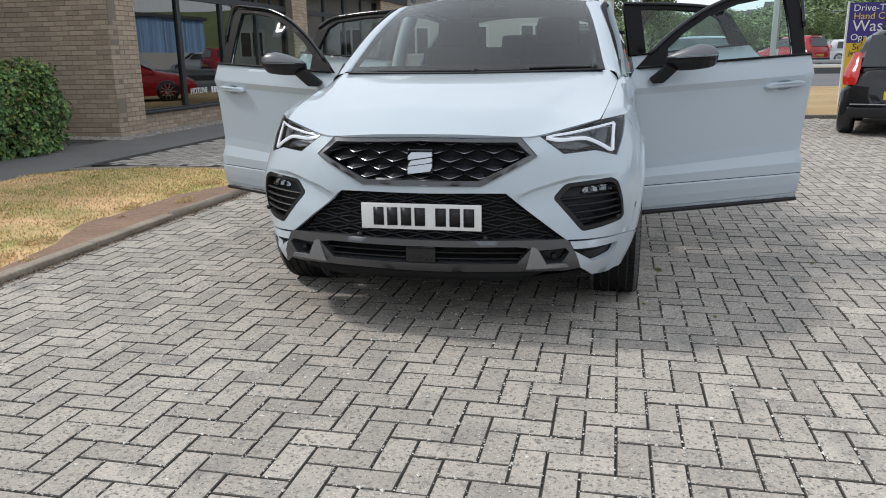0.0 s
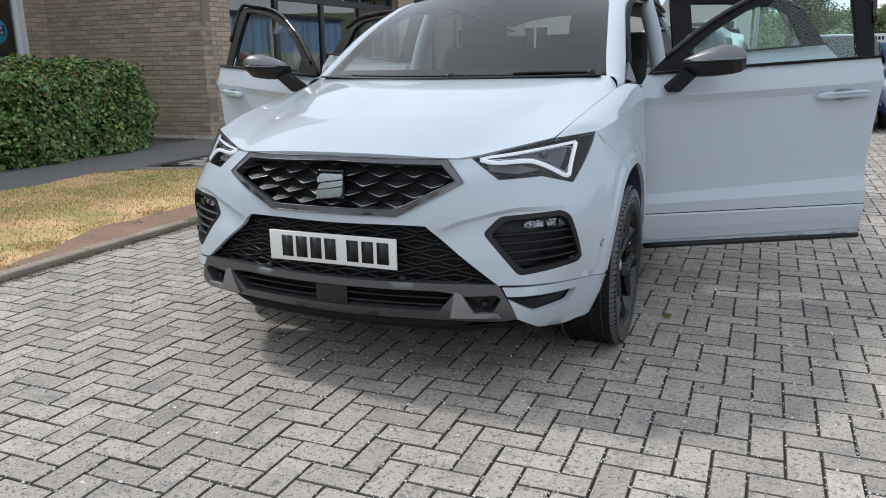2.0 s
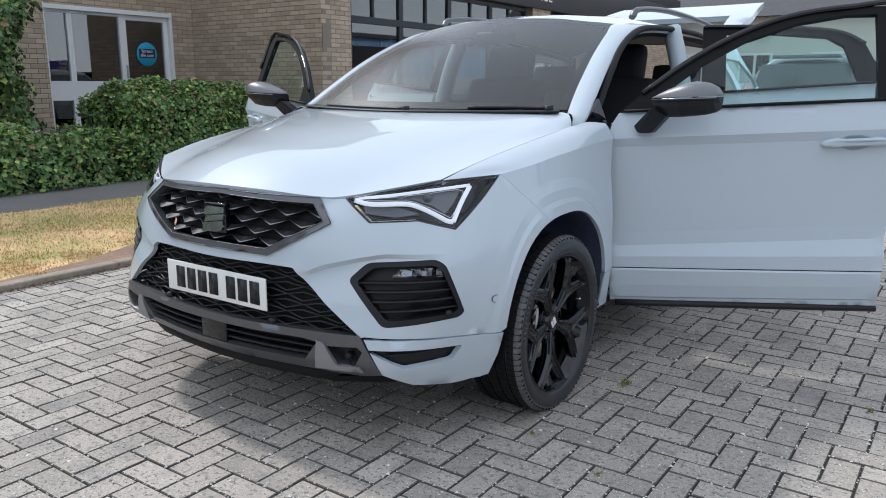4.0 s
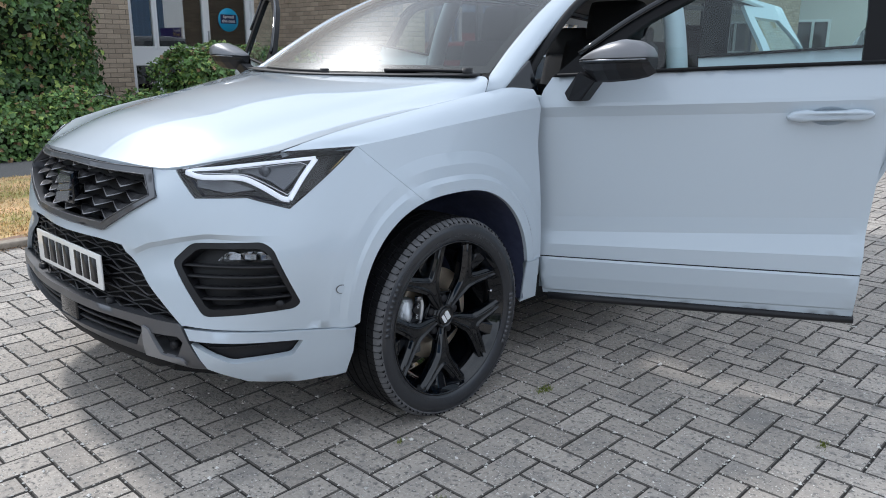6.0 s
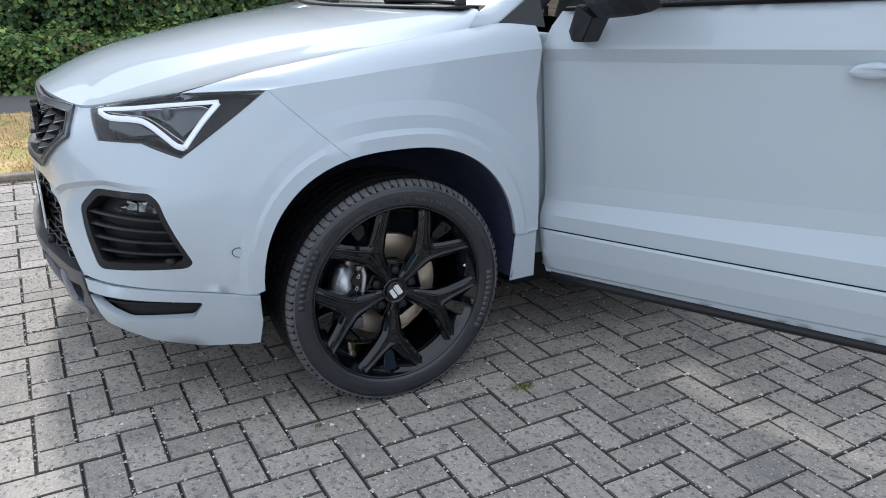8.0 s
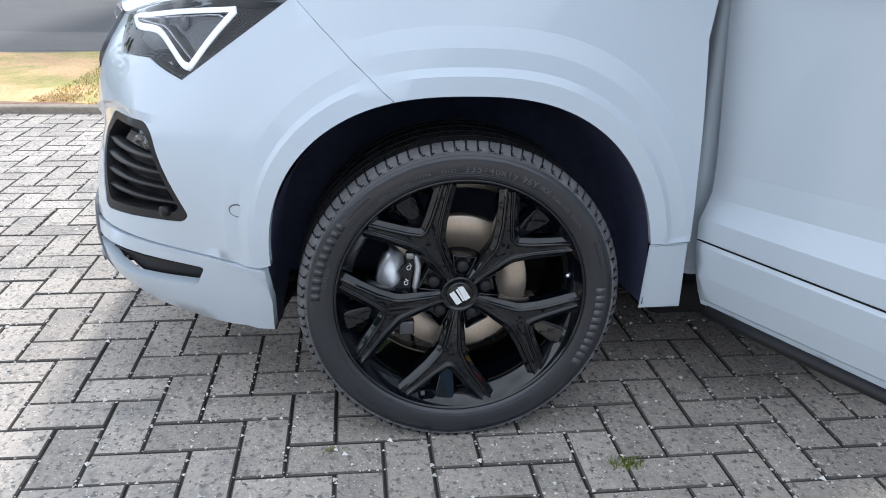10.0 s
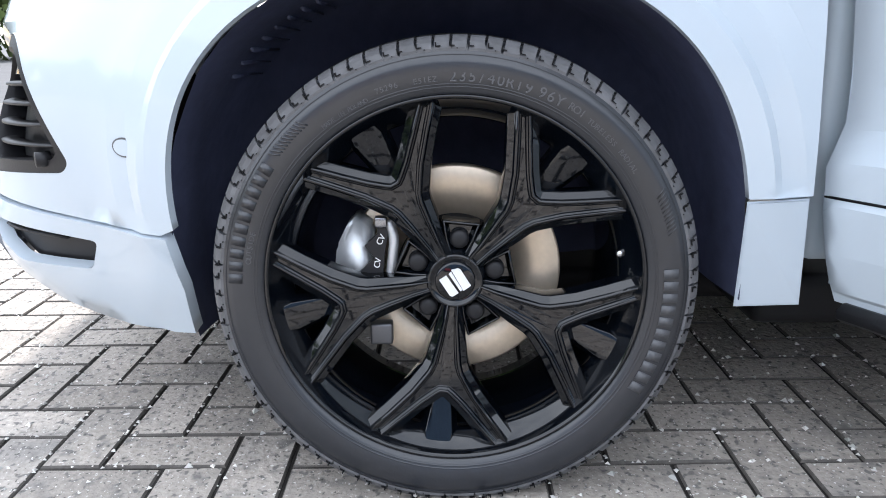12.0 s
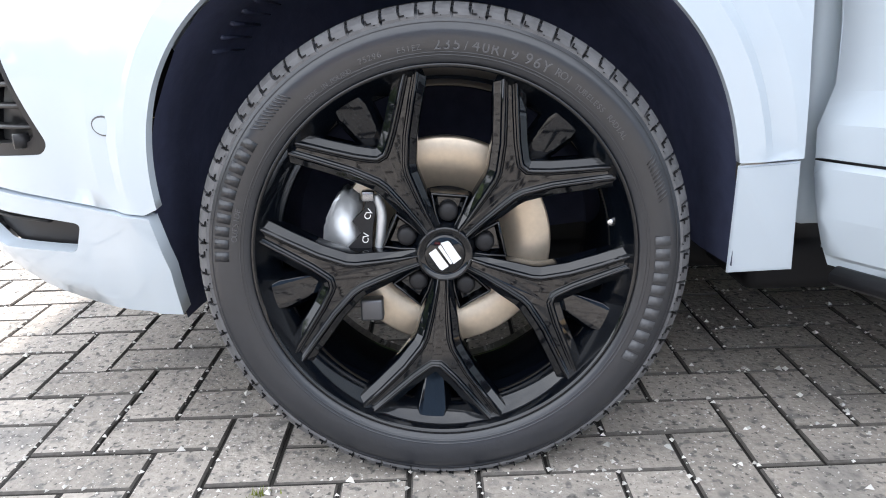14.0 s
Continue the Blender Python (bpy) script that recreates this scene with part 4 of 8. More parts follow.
def make_wheel(steer=0.0, where=(0.803, -.004, HUB_Z), turned=0.0):
    """A black alloy wheel with five forked spokes; its outer face looks along +x."""
    w = new("wheel")
    w.parent = car
    w["label"] = "gloss black five-fork alloy wheel with a low-profile tyre"
    w.matrix_local = pose(*where, 0, 0, steer) @ pose(0, 0, 0, turned, 0, 0)
    tyre = part("tyre", tyre_bm(), RUBBER, w, "low-profile black tyre with a worn dusty shoulder")
    part("tread", tread_bm(), RUBBER_TREAD, w, "", False)
    for sx in (1, -1):
        tagged(part("tyre_shoulder", shoulder_bm(sx), DUSTY_RUBBER, w, "", False), kind="stuff")
    # hooked sipes moulded below the lugs
    bm = bmesh.new()
    for k in range(NOTCHES):
        turn = pose(0, 0, 0, 360 * (k + .1 * (k % 3)) / NOTCHES - 90, 0, 0)
        box(bm, (.1085, -.0008, .3185), (.1157, .0008, .3235), m=turn)
        box(bm, (.1105, -.0008, .3182), (.1160, .0062, .3194), m=turn)
        if k % 2:
            box(bm, (.1120, .0085, .3150), (.1168, .0100, .3162), m=turn)
    tagged(part("sipe", flattened(bm), SEAL, w, "", False), kind="stuff")
    for r, x in ((.3098, .1170), (.2735, .1146), (.2698, .1132)):
        bm = bmesh.new()
        lathe(bm, [(x - .0006, r - .0010), (x + .0007, r), (x - .0006, r + .0010)], segments=96)
        part("moulded_line", bm, RUBBER, w)
    # rim: lip, flange and barrel
    bm = bmesh.new()
    lathe(bm, [(.094, .2560), (.1040, .2605), (.1075, .2610), (.1095, .2596), (.1100, .2578), (.1092, .2560), (.1060, .2540), (.1000, .2512), (.0860, .2410), (.0720, .2305), (.0680, .2285), (.0600, .2270), (.03, .2250), (-.05, .220), (-.10, .226), (-.108, .246)], segments=128)
    part("rim", bm, GLOSS_BLACK, w, "gloss black wheel rim")
    for k in range(5):
        a = SPOKE_TURN + 72 * k
        c, s = math.cos(radians(a)), math.sin(radians(a))

        def place(u, v, h):
            return Vector((fork_height(math.hypot(u, v)) + h, u * c - v * s, u * s + v * c))
        bm = bmesh.new()
        stepped_plate(bm, FORK, EDGE_STEPS, place, lambda q: min(1.0, .55 + .45 * (q[0] - .034) / .07), 3)
        part("spoke", bm, GLOSS_BLACK, w, "", None)
        # plain fin between the fork's tips
        bm = bmesh.new()
        fin = [(.176, -.0125), (.232, -.0205), (.2535, -.0165), (.2555, 0), (.2535, .0165), (.232, .0205), (.176, .0125)]

        def fin_place(u, v, h):
            return Vector((float(np.interp(u, [.176, .232, .2555], [.066, .0845, .0935])) + h, u * c - v * s, u * s + v * c))
        stepped_plate(bm, fin, [(-.008, -.030), (-.007, -.012), (0, -.0015), (.0006, -.0004), (.0015, 0)], fin_place)
        part("fin", bm, GLOSS_BLACK, w, "", False)
        # bolt in its moulded pocket
        b = SPOKE_TURN + 36 + 72 * k
        c2, s2 = math.cos(radians(b)), math.sin(radians(b))

        def pocket_place(u, v, h):
            return Vector((.0665 + .06 * (u - .035) * .25 + h, u * c2 - v * s2, u * s2 + v * c2))
        bm = bmesh.new()
        stepped_plate(bm, POCKET, [(0, -.03), (0, -.003), (.0006, -.001), (.0016, 0), (.0030, -.0004), (.0038, -.0018), (.0075, -.0145), (.0085, -.0155)], pocket_place)
        part("bolt_pocket", bm, GLOSS_BLACK, w, "", None)
        bm = bmesh.new()
        lathe(bm, [(.040, .0140), (.0585, .0138), (.0625, .0128), (.0645, .0105), (.0658, .0065), (.0662, 0.0001)], axis_point=polar(.0575, b), segments=24)
        part("wheel_bolt", bm, BLACK_PLASTIC, w, "black domed wheel bolt cap")
    bm = bmesh.new()
    lathe(bm, [(.02, .060), (.052, .058), (.058, .044), (.0720, .0405), (.0760, .0385), (.0770, .0365), (.0760, .0345), (.0735, .0315), (.0735, .0275)], segments=64)
    part("hub", bm, GLOSS_BLACK, w)
    bm = bmesh.new()
    lathe(bm, [(.06, .0285), (.0745, .0285), (.0765, .0275), (.0775, .0250), (.0785, .0001)], segments=48)
    cap = part("centre_cap", bm, GLOSS_BLACK, w, "black centre cap with pale slanted bars")
    for pts in ([(-89, 12), (-50, 38), (18, -65), (-17, -87), (-32, -80)], [(-36, 47), (-22, 60), (40, -47), (28, -55)], [(-22, 70), (18, 80), (30, 72), (88, -23), (46, -53)]):
        bm = bmesh.new()
        flat_poly(bm, [Vector((.0795, .00025 * y, .00025 * z)) for y, z in pts], (-.003, 0, 0))
        part("cap_bar", bm, WHITE_PLASTIC, cap, "", False)
    # brake disc and caliper behind the spokes
    bm = bmesh.new()
    lathe(bm, [(.012, .084), (.018, .085), (.018, .152), (.0165, .155), (-.002, .155), (-.004, .150), (-.004, .084)], segments=96)
    part("brake_disc", bm, DISC, w, "worn steel brake disc")
    bm = bmesh.new()
    lathe(bm, [(.012, .086), (.036, .0815), (.042, .060), (.042, .03)], segments=48)
    part("disc_bell", bm, SEAL, w)
    bm = bmesh.new()
    ring = []
    for x in (-.02, .046):
        for r, a in ((.160, 146), (.170, 152), (.174, 165), (.174, 180), (.168, 196), (.122, 198), (.118, 180), (.126, 160), (.134, 147)):
            ring.append(polar(r, a, x + (.006 if 150 < a < 190 and x > 0 and r > .15 else 0)))
    n = len(ring) // 2
    add_mesh(bm, ring, [tuple(range(2 * n - 1, n - 1, -1)), tuple(range(n))] + [(k, (k + 1) % n, n + (k + 1) % n, n + k) for k in range(n)])
    bmesh.ops.recalc_face_normals(bm, faces=bm.faces[:])
    bmesh.ops.bevel(bm, geom=bm.edges[:], offset=.006, segments=2, affect="EDGES")
    caliper = part("caliper", bm, CALIPER, w, "bare cast brake caliper")
    bm = bmesh.new()
    flat_poly(bm, [polar(r, a, .0535) for r, a in ((.136, 143), (.126, 150), (.136, 160), (.118, 166), (.140, 178), (.150, 192), (.106, 192), (.103, 178), (.106, 160), (.116, 143))], (-.012, 0, 0))
    part("pad_carrier", bm, BLACK_PLASTIC, caliper, "black pad carrier", False)
    bm = bmesh.new()
    sweep(bm, [polar(.098, 195, .046), polar(.092, 178, .048), polar(.094, 160, .050), polar(.104, 146, .050), polar(.124, 138, .048)], .014, .016, up=(1, 0, 0), n=18, sides=8)
    part("caliper_bracket", bm, CALIPER, caliper)
    bm = bmesh.new()
    box(bm, (.044, -.112, .074), (.060, -.094, .090), .003)
    part("caliper_clip", bm, DARK_CHROME, caliper)
    bm = bmesh.new()
    box(bm, (.03, -.125, -.105), (.052, -.092, -.072), .004)
    part("caliper_foot", bm, GUNMETAL, caliper)
    bm = bmesh.new()
    p = polar(.232, 9.4, .070)
    cylinder(bm, p - Vector((.03, 0, 0)), p, .0042)
    cylinder(bm, p, p + Vector((.010, 0, 0)), .0058, 12, .0048)
    part("tyre_valve", bm, CHROME, w)
    return w


front_left = make_wheel(STEER)


# moulded size marks on the tyre that the camera sees closest
def letter_mesh(ch, size, extrude, mat):
    c = bpy.data.curves.new("letter", "FONT")
    c.body, c.size, c.extrude, c.align_x, c.align_y = ch, size, extrude, "CENTER", "CENTER"
    ob = new("letter", c)
    dg = bpy.context.evaluated_depsgraph_get()
    me = bpy.data.meshes.new_from_object(ob.evaluated_get(dg))
    bpy.data.objects.remove(ob)
    me.materials.append(mat)
    return me


FACE_OUT = Matrix(((0, 0, 1, 0), (1, 0, 0, 0), (0, 1, 0, 0), (0, 0, 0, 1)))


def wall_x(r):
    """How far the tyre's wall stands out at a radius."""
    return float(np.interp(r, [.2690, .2755, .287, .2985, .3085], [.1125, .1150, .1178, .1185, .1170]))


def tyre_text(text, radius, centre_deg, size, wheel, mat=None, bold=.62):
    """Moulded letters along the tyre's wall, reading clockwise."""
    step = size * bold
    for k, ch in enumerate(text):
        if ch == " ":
            continue
        a = centre_deg - math.degrees((k - (len(text) - 1) / 2) * step / radius)
        me = letter_mesh(ch, size, .0011, mat or TYRE_TEXT)
        me.transform(pose(0, 0, 0, a - 90, 0, 0) @ Matrix.Translation((wall_x(radius), 0, radius)) @ FACE_OUT)
        o = new("moulded_letter", me)
        o.parent = wheel


tyre_text("235/40R19", .2825, 80.3, .0195, front_left, TYRE_TEXT)
tyre_text("96Y", .2835, 64.3, .0195, front_left, TYRE_TEXT)
tyre_text("OUTSIDE", .2800, 167, .0105, front_left)
tyre_text("MADE IN POLAND", .2770, 120.2, .0078, front_left)
tyre_text("75296", .2820, 107.5, .0100, front_left)
tyre_text("E51EZ", .2805, 97.4, .0100, front_left)
tyre_text("RO1", .2850, 56.8, .0135, front_left)
tyre_text("TUBELESS", .2830, 48.0, .0100, front_left)
tyre_text("RADIAL", .2830, 37.6, .0100, front_left)
# maker's lettering as plain bars
for k in range(11):
    a = 4 - 3.4 * k
    bm = bmesh.new()
    box(bm, (.1176, -.0064, .2800), (.1192, .0064, .2995), m=pose(0, 0, 0, a - 90, 0, 0))
    part("moulded_bar", bm, TYRE_TEXT, front_left)
for k in range(10):
    a = 176 - 3.4 * k
    bm = bmesh.new()
    box(bm, (.1176, -.0064, .2870), (.1189, .0064, .3055), m=pose(0, 0, 0, a - 90, 0, 0))
    part("moulded_bar", bm, RUBBER, front_left)
# fine hatching of slanted ridges
for k in range(22):
    a = (141 if k < 11 else 26) - 1.05 * k + (11.5 if k >= 11 else 0)
    bm = bmesh.new()
    box(bm, (.1172, -.0009, .2900), (.1190, .0009, .3060), m=pose(0, 0, 0, a - 90, 0, 0) @ Matrix.Translation((0, 0, .298)) @ pose(0, 0, 0, 32, 0, 0) @ Matrix.Translation((0, 0, -.298)))
    part("moulded_ridge", bm, RUBBER, front_left)
for a, r in ((170.5, .112), (153.5, .118)):
    for k, ch in enumerate("CV"):
        me = letter_mesh(ch, .0125, .0006, WHITE_PLASTIC)
        me.transform(pose(0, 0, 0, a - 3.6 * k - 90, 0, 0) @ Matrix.Translation((.0542, 0, r)) @ FACE_OUT)
        o = new("cast_letter", me)
        o.parent = front_left


def wheel_copy(m):
    made = copy_thing(front_left, m)
    made.parent = car
    for o in list(made.children):
        if o.name.startswith(("moulded_letter", "moulded_bar", "moulded_ridge", "cast_letter")):
            bpy.data.objects.remove(o)
    return made


wheel_copy(pose(-.803, -.004, HUB_Z, 0, 0, 180 + STEER))
wheel_copy(pose(.803, 2.638, HUB_Z))
wheel_copy(pose(-.803, 2.638, HUB_Z, 0, 0, 180))


# ---- cabin ----
def screen(u, v):
    """The windscreen: u across from -1 to 1, v from base to top."""
    base = Vector((.715 * u, .385 - .20 * (1 - u * u), 1.098))
    top = Vector((.575 * u, 1.15 - .13 * (1 - u * u), 1.490 + .035 * (1 - u * u)))
    p = base.lerp(top, v)
    p.z += .035 * math.sin(math.pi * v)
    return p


bm = bmesh.new()
panel(bm, [(-1, 0), (1, 0), (1, 1), (-1, 1)], screen, (), .14, .005)
ws = part("windscreen", bm, SCREEN_GLASS, car, "laminated windscreen")
ws.visible_shadow = False
bm = bmesh.new()
panel(bm, [(-1.01, -.02), (1.01, -.02), (1.01, 1.02), (-1.01, 1.02)], lambda u, v: screen(u, v) - Vector((0, 0, .004)), [[(-.955, .055), (.955, .055), (.95, .965), (-.95, .965)]], .14, .004)
part("windscreen_border", bm, SEAL, car)
bm = bmesh.new()
sweep(bm, [(-.70, .345, 1.092), (-.4, .235, 1.088), (0, .165, 1.085), (.4, .235, 1.088), (.70, .345, 1.092)], .10, .012, n=20)
part("scuttle", bm, BLACK_PLASTIC, car)
for pts in (((.665, .335, 1.104), (.50, .280, 1.106), (.33, .235, 1.104)), ((.05, .175, 1.094), (-.25, .205, 1.096), (-.52, .285, 1.098))):
    bm = bmesh.new()
    sweep(bm, pts, .016, .014, n=12)
    cylinder(bm, Vector(pts[0]) - Vector((0, .01, .02)), Vector(pts[0]) + Vector((0, -.01, .012)), .018)
    part("wiper", bm, BLACK_PLASTIC, car, "black windscreen wiper")


def roof_z(x, y):
    crown = np.interp(y, [1.0, 1.3, 1.7, 2.2, 2.8, 3.25], [1.523, 1.565, 1.590, 1.588, 1.555, 1.505])
    return crown - .085 * (abs(x) / .62) ** 2.6


bm = bmesh.new()
panel(bm, [(-.585, 1.16), (0, 1.03), (.585, 1.16), (.635, 1.4), (.64, 2.4), (.62, 3.2), (-.62, 3.2), (-.64, 2.4), (-.635, 1.4)], lambda x, y: (x, y, roof_z(x, y)), (), .08, .015)
part("roof", bm, PAINT, car, "white roof panel")
for side in (1, -1):
    sided = (lambda b: b) if side > 0 else mirrored
    # windscreen pillar and roof side: a curved band from the screen's edge to the door opening
    inner_edge = curve_points([(.747, .345, 1.086), (.722, .398, 1.110), (.690, .54, 1.200), (.648, .77, 1.333), (.606, 1.0, 1.436), (.582, 1.15, 1.490), (.622, 1.40, 1.503), (.638, 1.8, 1.500), (.640, 2.3, 1.497), (.625, 2.8, 1.463), (.60, 3.17, 1.43)], 66)
    outer_edge = curve_points([(.790, .282, 1.041), (.806, .366, 1.053), (.781, .52, 1.150), (.738, .75, 1.285), (.700, .98, 1.388), (.682, 1.16, 1.440), (.682, 1.40, 1.472), (.688, 1.8, 1.478), (.688, 2.3, 1.472), (.672, 2.8, 1.435), (.645, 3.17, 1.40)], 66)
    bm = bmesh.new()
    rows = []
    for a, b in zip(inner_edge, outer_edge):
        row = [a + Vector((-.012, 0, -.02))]
        for w in (0, .12, .35, .65, .88, 1):
            row.append(a.lerp(b, w) + Vector((.55, -.2, .7)) * (.016 * math.sin(math.pi * w)))
        row.append(b + Vector((-.006, .004, -.012)))
        rows.append([bm.verts.new(p) for p in row])
    for a, b in zip(rows, rows[1:]):
        for k in range(len(a) - 1):
            bm.faces.new((a[k], a[k + 1], b[k + 1], b[k]))
    bmesh.ops.recalc_face_normals(bm, faces=bm.faces[:])
    part("roof_side", sided(bm), PAINT, car, "white windscreen pillar and roof side")
    bm = bmesh.new()
    rows = [[bm.verts.new(p) for p in (b + Vector((-.005, .006, -.010)), b + Vector((-.02, .016, -.030)), b + Vector((-.075, .012, -.022)))] for b in outer_edge[5:]]
    for a, b in zip(rows, rows[1:]):
        for k in range(2):
            bm.faces.new((a[k], a[k + 1], b[k + 1], b[k]))
    part("opening_trim", sided(bm), SEAL, car)
    bm = bmesh.new()
    sweep(bm, [(.795, .47, 1.055), (.757, .70, 1.235), (.712, .93, 1.365), (.690, 1.18, 1.455), (.692, 1.45, 1.485), (.70, 2.0, 1.488), (.69, 2.5, 1.46)], .03, .025, up=(.75, -.35, .8), n=36)
    part("door_seal", sided(bm), SEAL, car)
    bm = bmesh.new()
    sweep(bm, [(.585, 1.36, 1.535), (.59, 1.45, 1.580), (.60, 1.9, 1.600), (.60, 2.6, 1.575), (.585, 3.0, 1.535), (.575, 3.08, 1.50)], .035, .028, n=30)
    part("roof_rail", sided(bm), GUNMETAL, car, "grey roof rail")
    # pillars, sill and door aperture
    bm = bmesh.new()
    sweep(bm, [(.80, 1.62, .34), (.80, 1.63, .95), (.755, 1.66, 1.25), (.675, 1.70, 1.50)], .10, .09, up=(1, 0, 0), n=16)
    part("centre_pillar", sided(bm), PAINT_INNER, car)
    bm = bmesh.new()
    sweep(bm, [(.78, .72, .315), (.795, 1.0, .300), (.80, 1.6, .295), (.80, 2.2, .305)], .13, .11, n=16)
    part("sill", sided(bm), PAINT_INNER, car)
    bm = bmesh.new()
    sweep(bm, [(.865, .80, .242), (.87, 1.2, .235), (.87, 2.15, .245)], .06, .05, n=12)
    part("sill_trim", sided(bm), BLACK_PLASTIC, car)
    bm = bmesh.new()
    box(bm, (.70, .50, .33), (.83, .58, 1.02), .02)
    part("hinge_pillar", sided(bm), PAINT_INNER, car)
    # sail triangle ahead of the door
    bm = bmesh.new()
    flat_poly(bm, [(.808, .368, 1.052), (.842, .508, 1.040), (.800, .508, 1.142)], (-.012, 0, 0))
    part("corner_pane", sided(bm), GLOSS_BLACK, car, "", False)
    # rear quarter with its wheel arch
    def quarter(y, z):
        x = .885 + .012 * smooth(.3, .7, z) - .03 * smooth(.95, 1.06, z) - .20 * smooth(3.0, 3.55, y) ** 2
        x -= .235 * smooth(1.05, 1.55, z)
        d = math.hypot((y - 2.638) / .41, (z - .325) / .42)
        return (x + .016 * (1 - smooth(1.09, 1.14, d)), y, z)
    arch = [(2.638 + .41 * math.cos(radians(a)), .325 + .42 * math.sin(radians(a))) for a in range(-8, 189, 12)]
    bm = bmesh.new()
    rear_window = [(2.62, 1.13), (2.66, 1.37), (3.0, 1.36), (3.15, 1.20)]
    panel(bm, [(2.24, .30), *reversed(arch), (3.2, .28), (3.42, .42), (3.50, .70), (3.48, .98), (3.36, 1.1), (3.18, 1.44), (2.6, 1.48), (2.5, 1.06), (2.40, .85), (2.22, .60)], lambda y, z: quarter(y, z), [rear_window], .06, .02)
    part("rear_quarter", sided(bm), PAINT, car, "white rear quarter panel with a wheel arch")
    bm = bmesh.new()
    panel(bm, rear_window, lambda y, z: Vector(quarter(y, z)) - Vector((.012, 0, 0)), (), .08, .004)
    part("rear_side_glass", sided(bm), GLASS, car)
    bm = bmesh.new()
    flat_poly(bm, [(.86, y, z) for y, z in arch] , (-.26, 0, 0))
    part("rear_arch_liner", sided(bm), LINER, car, "", False)

# rear end: bumper, boot floor, raised tailgate
bm = bmesh.new()
sweep(bm, [(-.80, 3.25, .45), (-.72, 3.46, .45), (0, 3.53, .45), (.72, 3.46, .45), (.80, 3.25, .45)], .10, .40, n=24)
part("rear_bumper", bm, PAINT, car, "white rear bumper")
bm = boxes(((-.62, 2.3, .62), (.62, 3.42, .66)), ((-.70, 2.5, .3), (-.62, 3.4, 1.0)), ((.62, 2.5, .3), (.70, 3.4, 1.0)), bevel=.01)
part("boot_floor", bm, FABRIC, car)
bm = bmesh.new()
panel(bm, [(-.60, 0), (.60, 0), (.64, .45), (.58, 1.02), (-.58, 1.02), (-.64, .45)], lambda x, v: (x, 3.15 + .98 * v - .05 * (x / .6) ** 2, 1.53 + .30 * v + .03 * math.sin(3 * v)), [[(-.50, .08), (.50, .08), (.46, .50), (-.46, .50)]], .08, .04)
part("tailgate", bm, PAINT, car, "white tailgate standing open above the boot")

# interior
bm = bmesh.new()
rows = []
for x in np.linspace(-.70, .70, 15):
    f = .17 * (1 - (x / .7) ** 2)
    rows.append([bm.verts.new(p) for p in ((x, .40 - f, 1.07), (x, .62, 1.065), (x, .78, 1.045), (x, .86, 1.0), (x, .87, .9), (x, .80, .70))])
for a, b in zip(rows, rows[1:]):
    for k in range(5):
        bm.faces.new((a[k], b[k], b[k + 1], a[k + 1]))
part("dashboard", bm, DASH, car, "black dashboard")
bm = bmesh.new()
box(bm, (-.13, .80, .90), (.13, .88, 1.07), .012)
part("screen_unit", bm, GLOSS_BLACK, car)
bm = bmesh.new()
tilt = pose(-.36, .98, .93, 0, 0, 90) @ pose(0, 0, 0, 0, 25, 0)
for k in range(28):
    a0, a1 = 2 * math.pi * k / 28, 2 * math.pi * (k + 1) / 28
    cylinder(bm, tilt @ Vector((0, .18 * math.cos(a0), .18 * math.sin(a0))), tilt @ Vector((0, .18 * math.cos(a1), .18 * math.sin(a1))), .015, 8)
for a in (0, 180, 270):
    cylinder(bm, tilt @ Vector((0, .05 * math.cos(radians(a)), .05 * math.sin(radians(a)))), tilt @ Vector((0, .175 * math.cos(radians(a)), .175 * math.sin(radians(a)))), .014, 8)
cylinder(bm, tilt @ Vector((-.03, 0, 0)), tilt @ Vector((.02, 0, 0)), .065, 20)
part("steering_wheel", bm, BLACK_PLASTIC, car, "black steering wheel")


def seat(x, y, wide):
    bm = bmesh.new()
    box(bm, (x - wide / 2, y - .30, .40), (x + wide / 2, y + .22, .60), .05)
    part("seat_cushion", bm, FABRIC, car)
    bm = bmesh.new()
    box(bm, (-wide / 2, -.07, 0), (wide / 2, .07, .70), .05, m=pose(x, y + .20, .56, -17))
    part("seat_back", bm, FABRIC, car)


for x in (-.36, .36):
    seat(x, 1.35, .50)
    bm = bmesh.new()
    box(bm, (-.15, -.06, 0), (.15, .06, .22), .05, m=pose(x, 1.76, 1.21, -12))
    cylinder(bm, (x - .05, 1.72, 1.08), (x - .05, 1.75, 1.22), .007, 8)
    cylinder(bm, (x + .05, 1.72, 1.08), (x + .05, 1.75, 1.22), .007, 8)
    part("headrest", bm, FABRIC, car)
seat(-.3, 2.15, .58)
seat(.3, 2.15, .58)
for x in (-.44, 0, .44):
    bm = bmesh.new()
    box(bm, (-.15, -.05, 0), (.15, .05, .20), .04, m=pose(x, 2.50, 1.13, -12))
    part("headrest", bm, FABRIC, car)
bm = bmesh.new()
box(bm, (-.17, .95, .45), (.17, 1.4, .62), .03)
part("centre_console", bm, DASH, car)
bm = bmesh.new()
panel(bm, [(-.58, 1.2), (.58, 1.2), (.6, 3.1), (-.6, 3.1)], lambda x, y: (x, y, roof_z(x, y) - .03), (), .15, .005)
part("headlining", bm, HEADLINING, car)
bm = bmesh.new()
box(bm, (-.12, .985, 1.40), (.12, 1.01, 1.465), .012)
cylinder(bm, (0, .99, 1.46), (0, 1.02, 1.51), .02)
part("rear_view_mirror", bm, BLACK_PLASTIC, car)
bm = bmesh.new()
